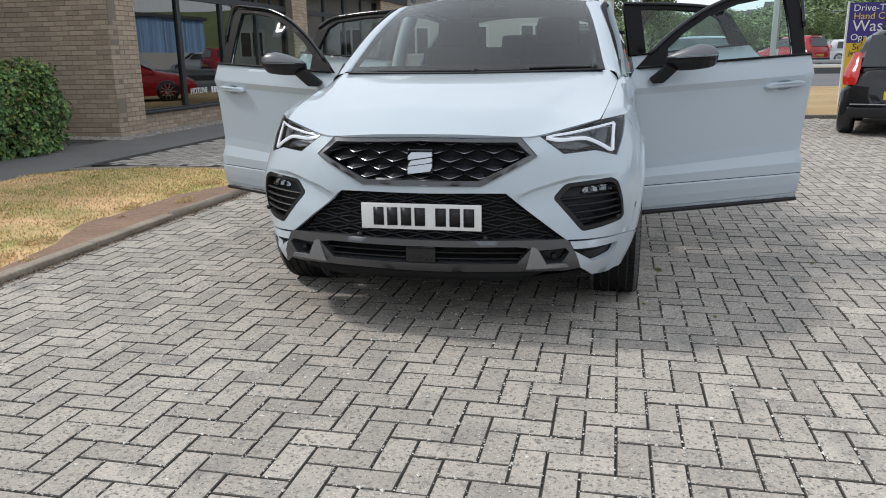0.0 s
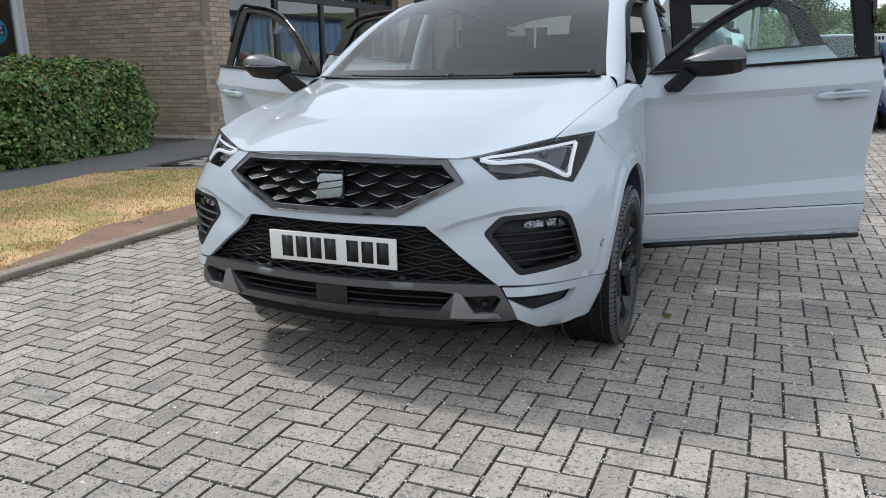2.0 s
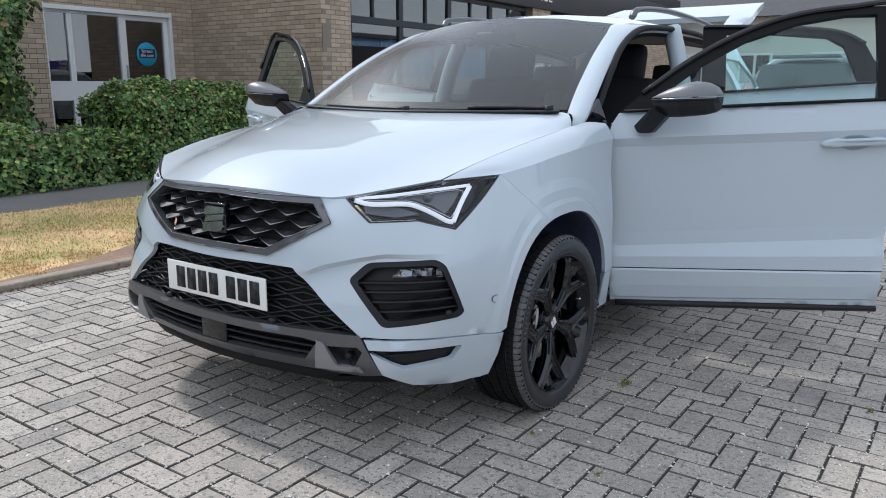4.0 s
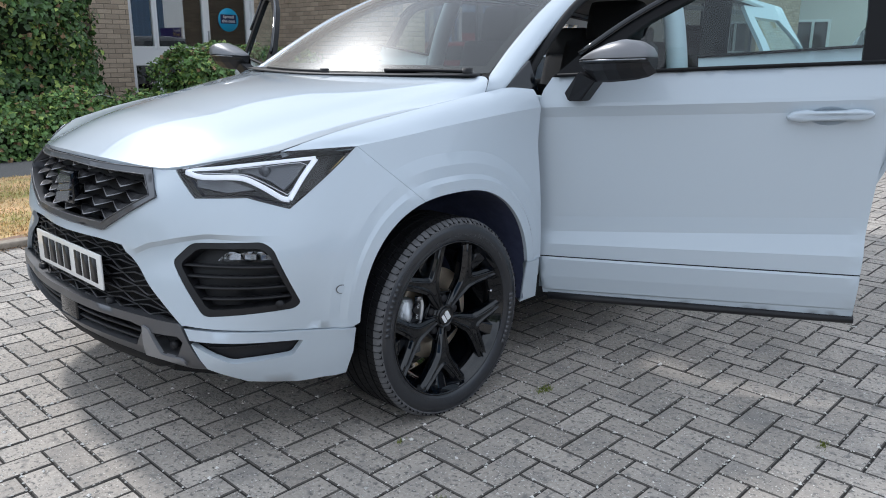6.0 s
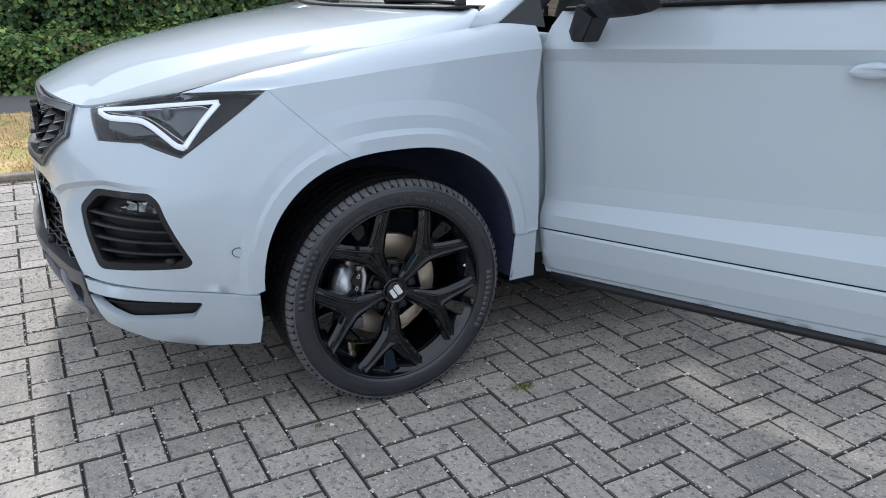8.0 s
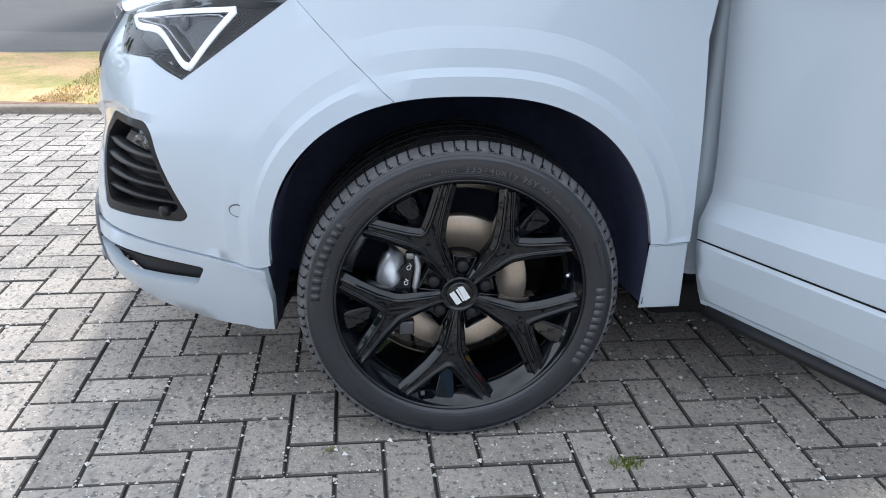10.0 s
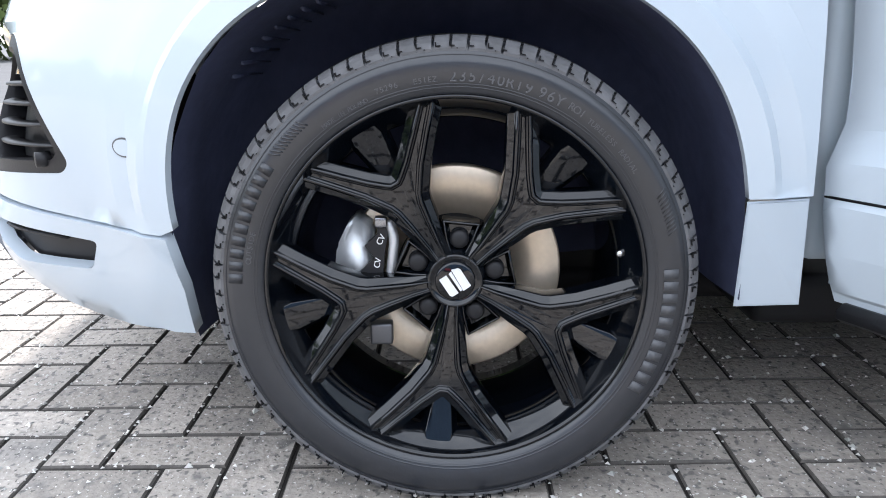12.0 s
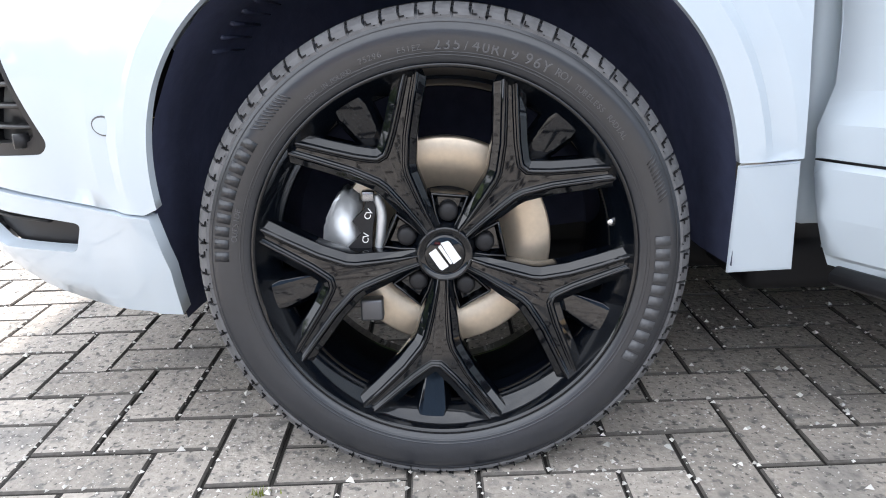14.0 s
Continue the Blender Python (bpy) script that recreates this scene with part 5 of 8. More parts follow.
flat_poly(bm, [(-.52, .42, 1.082), (-.36, .34, 1.082), (-.22, .44, 1.083), (-.42, .50, 1.084)], (0, 0, .002))
sheet = part("paper_sheet", bm, PAPER, None, "", False)
tagged(sheet, "white sheet of paper lying on the dashboard", "paper")


# ---- doors ----
DOOR_KNOTS = [(.27, .30, .866), (.300, .350, .874), (.306, .356, .880), (.36, .41, .893), (.428, .464, .901), (.438, .474, .895), (.485, .537, .897), (.525, .605, .868), (.58, .66, .864),
              (.80, .85, .872), (.945, 1.0, .877), (.980, 1.037, .890), (.992, 1.049, .887), (1.085, 1.149, .855)]
DOOR_LO, DOOR_HI = .50, 1.58


def door_knot(y, k):
    a, b, _ = DOOR_KNOTS[k]
    return a + (b - a) * (min(y, 1.75) - DOOR_LO) / (DOOR_HI - DOOR_LO)


def door_x(y, z, y0):
    """The closed door's skin: how far out it stands at a height; its creases rise towards the rear."""
    x = np.interp(z, [door_knot(y, k) for k in range(len(DOOR_KNOTS))], [k[2] for k in DOOR_KNOTS])
    return x - .010 * ((y - 1.35) / .8) ** 2


def door_frame_x(z):
    return .852 - .375 * (z - 1.09) - .10 * (z - 1.09) ** 2


def make_door(y0, y1, window, hinge, angle, handle_y, front):
    """One open door with its glass, seals, handle and inner trim, built shut and then swung about its hinge."""
    swing = Matrix.Translation((hinge[0], hinge[1], 0)) @ pose(0, 0, 0, 0, 0, -angle) @ Matrix.Translation((-hinge[0], -hinge[1], 0))
    made = []
    for side in (1, -1):
        sided = (lambda b: moved(b, swing)) if side > 0 else (lambda b: mirrored(moved(b, swing)))
        # skin
        bm = bmesh.new()
        if front:
            line = [(y0 + .03, .290), (y0 + .012, .45), (y0 + .005, .62), (y0 - .012, .88), (y0 - .015, .985), (y0 + .005, 1.045), (y0 + .03, 1.085), (y1, 1.146), (y1 + .012, 1.04), (y1 - .005, .85), (y1 - .02, .60), (y1 - .025, .325)]
        else:
            line = [(y0, .285), (y0, .62), (y0 + .02, .85), (y0 + .035, 1.0), (y0 + .02, 1.15), (y1 - .035, 1.214), (y1 + .05, 1.134), (y1 + .045, 1.06), (y1 - .02, .85), (y1 - .13, .62), (y1 - .20, .42), (y1 - .24, .285)]
        # the recess behind the handle
        cup = [(handle_y + .060 * math.cos(k * .2618), .981 + .030 * math.sin(k * .2618) + .036 * .060 * math.cos(k * .2618)) for k in range(24)]
        panel(bm, line, lambda y, z: (door_x(y, z, y0), y, z), [cup], .03, .03, lines=[[(y, door_knot(y, k)) for y in np.linspace(y0 - .05, y1 + .05, 30)] for k in range(1, len(DOOR_KNOTS) - 1)])
        door = part("door", sided(bm), PAINT, car, "white door standing wide open")
        # dark groove along the lower crease
        bm = bmesh.new()
        sweep(bm, [(door_x(y, door_knot(y, 5), y0) + .0005, y, door_knot(y, 5)) for y in np.linspace(y0 + .014, y1 - (.022 if front else .19), 12)], .004, .004, n=0, sides=6)
        part("groove", sided(bm), SEAL, door)
        # lower trim strip
        bm = bmesh.new()
        low_y1 = y1 - (.02 if front else .24)
        sweep(bm, [(.858, y0 + .05, .280), (.862, (y0 + low_y1) / 2, .297), (.858, low_y1, .314)], .045, .028, n=8)
        part("lower_trim", sided(bm), BLACK_PLASTIC, door)
        # inner panel
        bm = bmesh.new()
        inner = [(y0 + .05, .31), (y0 + .05, 1.05), (y1 - .03, 1.12), (y1 - (.06 if front else .17), .62), (low_y1 - .05, .31)]
        flat_poly(bm, [(.80, y, z) for y, z in inner], (-.055, 0, 0))
        bmesh.ops.bevel(bm, geom=bm.edges[:], offset=.015, segments=2, affect="EDGES")
        part("inner_trim", sided(bm), DASH, door)
        bm = bmesh.new()
        edge = [(y0 + .012, .31), (y0, 1.04), (y1 + .0, 1.12), (y1 - (.03 if front else .14), .62), (low_y1, .31)]
        for a, b in zip(edge, edge[1:] + edge[:1]):
            d = .855
            add_mesh(bm, [(d, *a), (d, *b), (.79, b[0], b[1]), (.79, a[0], a[1])], [(0, 1, 2, 3), (3, 2, 1, 0)])
        part("door_edge", sided(bm), PAINT_INNER, door, "", False)
        # window frame and glass
        outer, glass = window
        bm = bmesh.new()
        panel(bm, outer, lambda y, z: (door_frame_x(z), y, z), [glass], .05, .028)
        part("window_frame", sided(bm), SEAL, door, "black window frame")
        bm = bmesh.new()
        lead = [(door_frame_x(z) + .006, y, z) for y, z in outer[1:-1]]
        sweep(bm, lead, .022, .016, up=(1, 0, 0), n=26)
        part("frame_moulding", sided(bm), GLOSS_BLACK, door)
        bm = bmesh.new()
        panel(bm, glass, lambda y, z: (door_frame_x(z) - .014, y, z), (), .08, .004)
        pane = part("window_glass", sided(bm), GLASS, door, "green-tinted side window")
        pane.visible_shadow = False
        bm = bmesh.new()
        sweep(bm, [(.858, y0 + .05, 1.092), (.858, (y0 + y1) / 2, 1.122), (.858, y1, 1.150)] if front else [(.858, y0 + .02, 1.156), (.858, (y0 + y1) / 2, 1.189), (.858, y1 - .035, 1.219)], .013, .018, up=(1, 0, 0), n=8)
        part("waist_seal", sided(bm), SEAL, door)
        # handle
        bm = bmesh.new()
        hx = .884
        grip = [(-.127, -.002), (-.120, -.014), (-.085, -.019), (-.066, -.018), (-.052, -.015), (.052, -.013), (.068, -.015), (.100, -.013), (.124, -.003), (.128, .006), (.118, .017), (.070, .023), (.045, .018), (-.045, .016), (-.066, .021), (-.112, .013)]
        stepped_plate(bm, rounded(grip, .008, 3), [(0, -.03), (0, .004), (.0012, .010), (.004, .0165), (.008, .020)], lambda u, v, h: Vector((hx + h + .010 * (1 - (u / .13) ** 2), handle_y + u, .981 + v + .036 * u)))
        for f in bm.faces:
            f.smooth = True
        bmesh.ops.recalc_face_normals(bm, faces=bm.faces[:])
        part("door_handle", sided(bm), PAINT, door, "white pull handle")
        bm = bmesh.new()
        panel(bm, cup, lambda y, z: (door_x(y, z, y0) - .0005 - .020 * max(0, 1 - ((y - handle_y) / .060) ** 2 - ((z - .981 - .036 * (y - handle_y)) / .030) ** 2), y, z), (), .010, .004)
        part("handle_cup", sided(bm), PAINT, door)
        made.append((door, sided))
    return made


FRONT_WINDOW = ([(.535, 1.090), (.62, 1.165), (.80, 1.295), (1.0, 1.405), (1.20, 1.475), (1.42, 1.507), (1.605, 1.507), (1.60, 1.30), (1.585, 1.152)],
                [(.73, 1.108), (.735, 1.19), (.85, 1.278), (1.02, 1.374), (1.22, 1.443), (1.40, 1.474), (1.515, 1.476), (1.515, 1.30), (1.508, 1.149)])
REAR_WINDOW = ([(1.66, 1.155), (1.66, 1.507), (2.0, 1.502), (2.32, 1.475), (2.46, 1.41), (2.555, 1.219)],
               [(1.78, 1.164), (1.78, 1.472), (2.0, 1.470), (2.28, 1.447), (2.36, 1.40), (2.43, 1.213)])
front_doors = make_door(.50, 1.60, FRONT_WINDOW, (.87, .511), DOOR_ANGLE, 1.43, True)
make_door(1.64, 2.58, REAR_WINDOW, (.87, 1.65), REAR_ANGLE, 2.34, False)


# ---- door mirrors, built about the open doors ----
for (door, _), side in zip(front_doors, (1, -1)):
    sided = (lambda b: b) if side > 0 else mirrored
    # stations from the door outwards: x, seam height, top, bottom, front, rear
    stations = [(1.040, 1.148, 1.150, 1.098, .462, .520), (1.070, 1.150, 1.166, 1.084, .440, .530), (1.110, 1.1515, 1.184, 1.076, .420, .538), (1.160, 1.1535, 1.202, 1.078, .405, .540), (1.210, 1.1555, 1.213, 1.083, .402, .540), (1.255, 1.157, 1.208, 1.089, .410, .536), (1.285, 1.158, 1.192, 1.098, .428, .528), (1.300, 1.159, 1.172, 1.112, .452, .515)]
    bm = bmesh.new()
    rings = []
    for x, zs, zt, zb, yf, yr in stations:
        ring = []
        for k in range(11):
            a = math.pi * k / 10
            c, s = math.cos(a), math.sin(a)
            y = (yf + yr) / 2 - (yr - yf) / 2 * (1 if c > 0 else -1) * abs(c) ** .7
            ring.append(bm.verts.new((x, y, zs + (zt - zs) * s ** .8)))
        rings.append(ring)
    for a, b in zip(rings, rings[1:]):
        for k in range(10):
            bm.faces.new((a[k], b[k], b[k + 1], a[k + 1]))
    for r in (rings[0], rings[-1]):
        bm.faces.new(r)
    bmesh.ops.recalc_face_normals(bm, faces=bm.faces[:])
    part("mirror_cap", sided(bm), CAP_SILVER, door, "graphite grey mirror cap")
    bm = bmesh.new()
    rings = []
    for x, zs, zt, zb, yf, yr in stations:
        h = zs - zb
        prof = [(yf + .006, zs - .003), (yf + .001, zs - .007), (yf + .004, zs - .013), (yf + .012, zs - .016), (yf + .020, zs - .50 * h), (yf + .052, zb + .006), (yf + .062, zb), (yr - .012, zb + .008), (yr, zs - .5 * h), (yr, zs - .003)]
        rings.append([bm.verts.new((x, y, z)) for y, z in prof])
    for a, b in zip(rings, rings[1:]):
        for k in range(len(a)):
            n = (k + 1) % len(a)
            bm.faces.new((a[k], b[k], b[n], a[n]))
    bm.faces.new(rings[0])
    bm.faces.new(rings[-1])
    bmesh.ops.recalc_face_normals(bm, faces=bm.faces[:])
    part("mirror_housing", sided(bm), BLACK_PLASTIC, door, "black faceted lower mirror housing", False)
    bm = bmesh.new()
    foot = [(.955, .505, 1.035), (.975, .500, 1.008), (1.030, .495, 1.010), (1.100, .470, 1.080), (1.060, .455, 1.102), (1.040, .460, 1.110)]
    back = [(p[0], p[1] + .060, p[2]) for p in foot]
    add_mesh(bm, foot + back, [(0, 1, 2, 3, 4, 5), (11, 10, 9, 8, 7, 6)] + [(k, 6 + k, 6 + (k + 1) % 6, (k + 1) % 6) for k in range(6)])
    bmesh.ops.recalc_face_normals(bm, faces=bm.faces[:])
    bmesh.ops.bevel(bm, geom=bm.edges[:], offset=.004, segments=2, affect="EDGES")
    part("mirror_arm", sided(bm), BLACK_PLASTIC, door, "", False)
    bm = bmesh.new()
    sweep(bm, [(1.075, .438, 1.1445), (1.16, .4065, 1.1475), (1.255, .4115, 1.151), (1.295, .444, 1.153)], .005, .005, up=(0, -1, 0), n=14)
    part("mirror_indicator", sided(bm), DARK_CHROME, door)


# ---- ground ----
def paver_material():
    """Worn concrete block: sandy grain, dark pits, pale aggregate specks, broad stains and a tone of its own per block."""
    m = material("block_paver", (0.398, 0.357, 0.315), 0.85, grain=0.40, grain_scale=85, stain=0.28, stain_scale=1.6, bump=0.9, random_tone=0.15, island_tone=0.15)
    nt = m.node_tree
    b = nt.nodes["Principled BSDF"]
    source = b.inputs["Base Color"].links[0].from_socket
    tc = nt.nodes.new("ShaderNodeNewGeometry")
    for scale, lo, hi, tint in ((5.0, .52, .80, (0.25, 0.237, 0.222)), (26.0, .58, .74, (0.21, 0.20, 0.185)), (60.0, .58, .66, (0.19, 0.18, 0.167)), (120.0, .64, .70, (0.12, 0.112, 0.10)), (150.0, .655, .685, (0.72, 0.70, 0.66)), (44.0, .70, .73, (0.13, 0.12, 0.11)), (19.0, .735, .75, (0.72, 0.70, 0.67))):
        n = nt.nodes.new("ShaderNodeTexNoise")
        n.inputs["Scale"].default_value, n.inputs["Detail"].default_value = scale, 2.0
        r = nt.nodes.new("ShaderNodeMapRange")
        r.inputs["From Min"].default_value, r.inputs["From Max"].default_value = lo, hi
        mx = nt.nodes.new("ShaderNodeMix")
        mx.data_type = "RGBA"
        mx.inputs["B"].default_value = (*tint, 1)
        nt.links.new(tc.outputs["Position"], n.inputs["Vector"])
        nt.links.new(n.outputs["Fac"], r.inputs["Value"])
        nt.links.new(r.outputs["Result"], mx.inputs["Factor"])
        nt.links.new(source, mx.inputs["A"])
        source = mx.outputs["Result"]
    nt.links.new(source, b.inputs["Base Color"])
    return m


PAVER = paver_material()
PAVER_EDGE = material("dirty_block_edge", (0.115, 0.105, 0.095), 0.95, grain=0.5, grain_scale=120, stain=0.35, stain_scale=6, bump=0.4)
JOINT = material("joint_sand", (0.030, 0.027, 0.024), 0.95, grain=0.5, grain_scale=150, stain=0.3, stain_scale=5, bump=0.6)
CONCRETE = material("kerb_concrete", (0.30, 0.255, 0.205), 0.9, grain=0.4, grain_scale=40, stain=0.5, stain_scale=4, bump=0.5)
TARMAC = material("tarmac", (0.115, 0.115, 0.118), 0.9, grain=0.4, grain_scale=90, stain=0.2, stain_scale=1.5, bump=0.5)
SOIL = material("dry_soil", (0.27, 0.175, 0.125), 0.95, grain=0.4, grain_scale=30, stain=0.3, stain_scale=4, bump=0.6)
LAWN = material("parched_lawn", (0.52, 0.41, 0.20), 0.95, grain=0.4, grain_scale=40, stain=0.45, stain_scale=1.3, bump=0.6)
# drifts of greener turf in the straw
nt = LAWN.node_tree
scale = [n for n in nt.nodes if n.bl_idname == "ShaderNodeVectorMath"][0]
drift = nt.nodes.new("ShaderNodeTexNoise")
drift.inputs["Scale"].default_value, drift.inputs["Detail"].default_value, drift.inputs["Roughness"].default_value = 1.5, 8.0, 0.7
nt.links.new([n for n in nt.nodes if n.bl_idname == "ShaderNodeTexCoord"][0].outputs["Object"], drift.inputs["Vector"])
turf = nt.nodes.new("ShaderNodeValToRGB")
turf.color_ramp.elements[0].position, turf.color_ramp.elements[1].position = 0.43, 0.60
turf.color_ramp.elements[0].color, turf.color_ramp.elements[1].color = (0.70, 0.46, 0.25, 1), (0.40, 0.36, 0.13, 1)
nt.links.new(drift.outputs["Fac"], turf.inputs["Fac"])
nt.links.new(turf.outputs["Color"], scale.inputs[0])
BLADE = material("grass_blade", (0.62, 0.46, 0.24), 0.8, island_tone=0.5)
BLADE_GREEN = material("green_blade", (0.40, 0.39, 0.13), 0.8, island_tone=0.4)
LEAF = material("ivy_leaf", (0.105, 0.195, 0.055), 0.45, island_tone=0.55)
LEAF_DEEP = material("deep_ivy_leaf", (0.075, 0.145, 0.045), 0.42, island_tone=0.55)
LEAF_PALE = material("young_ivy_leaf", (0.27, 0.36, 0.09), 0.5, island_tone=0.4)
LEAF_DRY = material("dry_leaf", (0.24, 0.16, 0.085), 0.7, island_tone=0.4)
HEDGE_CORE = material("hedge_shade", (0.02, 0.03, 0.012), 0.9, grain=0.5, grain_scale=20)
BARK = material("bark", (0.10, 0.07, 0.05), 0.9, grain=0.4, grain_scale=25, bump=0.5)
BRICK = material("brown_brick", (0.425, 0.340, 0.255), 0.85, grain=0.25, grain_scale=70, stain=0.18, stain_scale=1.2, bump=0.35, island_tone=0.17)
MORTAR = material("mortar", (0.245, 0.208, 0.165), 0.95, grain=0.3, grain_scale=120, bump=0.3)
FRAME_DARK = material("dark_window_frame", (0.035, 0.04, 0.045), 0.4, 0.3)
FRAME_WHITE = material("white_window_frame", (0.75, 0.76, 0.76), 0.4)

ground = part("ground", boxes(((-400, -400, -.30), (400, 400, -.045))), TARMAC, None, "", False)
tagged(ground, "dark tarmac ground out to the horizon", "ground", kind="structure")
bm = boxes(((-2.43, -9, -.044), (9.5, 10.85, -.0042)), ((-5.22, 3.92, -.044), (-2.43, 14, -.0042)))
paving = part("paving", bm, JOINT, None, "", False)
tagged(paving, "grey block paving laid in herringbone with sandy joints", "paving", kind="structure")

PITCH = .1008
ORIGIN_X, ORIGIN_Y = .9254, -.3695


def paver_mesh(w, d):
    """One paving block with worn, rounded upper edges."""
    g, c = .0027, .0028
    x0, x1, y0, y1 = g, w - g, g, d - g
    verts = []
    for z, i in ((-.03, 0), (-.0032, 0), (0, c)):
        verts += [(x0 + i, y0 + i, z), (x1 - i, y0 + i, z), (x1 - i, y1 - i, z), (x0 + i, y1 - i, z)]
    faces = [(8, 9, 10, 11)]
    for k in (0, 4):
        faces += [(k + j, k + (j + 1) % 4, k + 4 + (j + 1) % 4, k + 4 + j) for j in range(4)]
    return verts, faces


def blocks(x0, x1, y0, y1, keep=lambda x, y: True):
    """Herringbone blocks over a stretch of the plan: (x, y, along_x)."""
    for i in range(int((x0 - ORIGIN_X) / PITCH) - 1, int((x1 - ORIGIN_X) / PITCH) + 2):
        for j in range(int((y0 - ORIGIN_Y) / PITCH) - 1, int((y1 - ORIGIN_Y) / PITCH) + 2):
            m = (i + j + 2) % 4
            if m in (0, 2):
                x, y = ORIGIN_X + i * PITCH, ORIGIN_Y + j * PITCH
                if x0 <= x <= x1 - PITCH * 2 and y0 <= y <= y1 - PITCH * 2 and keep(x, y):
                    yield x, y, m == 0


V_LONG, F_LONG = paver_mesh(PITCH, 2 * PITCH)
V_WIDE, F_WIDE = paver_mesh(2 * PITCH, PITCH)


def near_wheel(x, y):
    return .80 < x < 1.75 and -1.05 < y < .95


paver_rng = random.Random(4)
verts, faces = [], []
singles = []
for region, keep in (((-2.74, 9.4, -7.5, 10.8), lambda x, y: True), ((-5.2, -2.45, 3.95, 13.5), lambda x, y: True)):
    for x, y, wide in blocks(*region, keep):
        z = paver_rng.uniform(-.0012, .0016)
        tx, ty = paver_rng.uniform(-.008, .008), paver_rng.uniform(-.008, .008)
        if near_wheel(x, y) and len(singles) < 290:
            singles.append((x, y, z, tx, ty, wide))
            continue
        n = len(verts)
        V, F = (V_WIDE, F_WIDE) if wide else (V_LONG, F_LONG)
        verts += [(x + a, y + b, z + c + tx * a + ty * b) for a, b, c in V]
        faces += [tuple(n + k for k in f) for f in F]
me = bpy.data.meshes.new("paving_blocks")
me.from_pydata(verts, [], faces)
me.materials.append(PAVER)
me.materials.append(PAVER_EDGE)
me.polygons.foreach_set("material_index", [0 if k % 9 == 0 else 1 for k in range(len(faces))])
rest = new("paving_blocks", me)
rest.parent = paving
tagged(rest, "grey concrete paving blocks", kind="stuff")
mesh_of = {}
for wide, V, F in ((True, V_WIDE, F_WIDE), (False, V_LONG, F_LONG)):
    mesh_of[wide] = bpy.data.meshes.new("paving_block")
    mesh_of[wide].from_pydata(V, [], F)
    mesh_of[wide].materials.append(PAVER)
    mesh_of[wide].materials.append(PAVER_EDGE)
    mesh_of[wide].polygons.foreach_set("material_index", [0 if k == 0 else 1 for k in range(len(F))])
for x, y, z, tx, ty, wide in singles:
    ob = new("paving_block", mesh_of[wide])
    ob.parent = paving
    ob.matrix_local = pose(x, y, z, math.degrees(ty), -math.degrees(tx), 0)

# kerb, lawn, soil strip, path
for k in range(7):
    y = -5.2 + .918 * k * 1.0
    bm = bmesh.new()
    box(bm, (-2.572, y, -.05), (-2.474, y + .910, .040), .012)
    kerb = part("kerb_stone", bm, CONCRETE)
    tagged(kerb, "weathered concrete kerb edging beside the lawn", "kerb", "kerb stones along the lawn", "structure")
for k, (a, b) in enumerate((((-2.523, 1.25), (-2.485, 2.1)), ((-2.485, 2.1), (-2.53, 2.9)), ((-2.53, 2.9), (-2.83, 3.38)), ((-2.83, 3.38), (-3.34, 3.53)), ((-3.34, 3.53), (-4.3, 3.59)), ((-4.3, 3.59), (-5.03, 3.31)))):
    bm = bmesh.new()
    sweep(bm, [(*a, .008), (*b, .008)], .085, .09, n=2)
    kerb = part("kerb_stone", bm, CONCRETE)
    tagged(kerb, "weathered concrete kerb edging beside the lawn", "kerb", "kerb stones along the lawn", "structure")
lawn_line = [(-2.56, -5.2), (-2.56, 1.25), (-2.52, 2.1), (-2.57, 2.88), (-2.86, 3.33), (-3.34, 3.48), (-4.3, 3.54), (-5.0, 3.26), (-5.2, 2.9), (-5.14, 2.3), (-5.2, .5), (-5.05, -1.5), (-4.9, -5.2)]
bm = bmesh.new()
panel(bm, lawn_line, lambda x, y: (x, y, .012 + .018 * smooth(-2.6, -3.1, x) + .02 * noise.noise((x * 1.3, y * 1.3, 0))), (), .18, .08)
lawn = part("lawn", bm, LAWN)
tagged(lawn, "parched yellow-brown lawn with bare soil along the kerb", "lawn", kind="structure")
bm = bmesh.new()
edge_y = np.linspace(2.75, -5.1, 80)
soil_line = [(-2.565, -5.2), (-2.565, 1.25), (-2.53, 2.1), (-2.56, 2.8)] + [(float(np.interp(y, [-5, -1, -.1, .35, .7, 2.0, 2.75], [-2.66, -2.62, -2.64, -2.80, -2.94, -2.87, -2.66])) + .05 * noise.noise((0, y * 2.6, 3)) + .035 * noise.noise((4, y * 9, 3)), float(y)) for y in edge_y]
panel(bm, soil_line, lambda x, y: (x, y, .030 + .018 * smooth(-2.6, -3.1, x) + .02 * noise.noise((x * 1.3, y * 1.3, 0)) + .006 * noise.noise((x * 9, y * 9, 2))), (), .09, .04)
soil = part("soil", bm, SOIL)
tagged(soil, "strip of dry reddish soil beside the kerb", "soil", kind="structure")


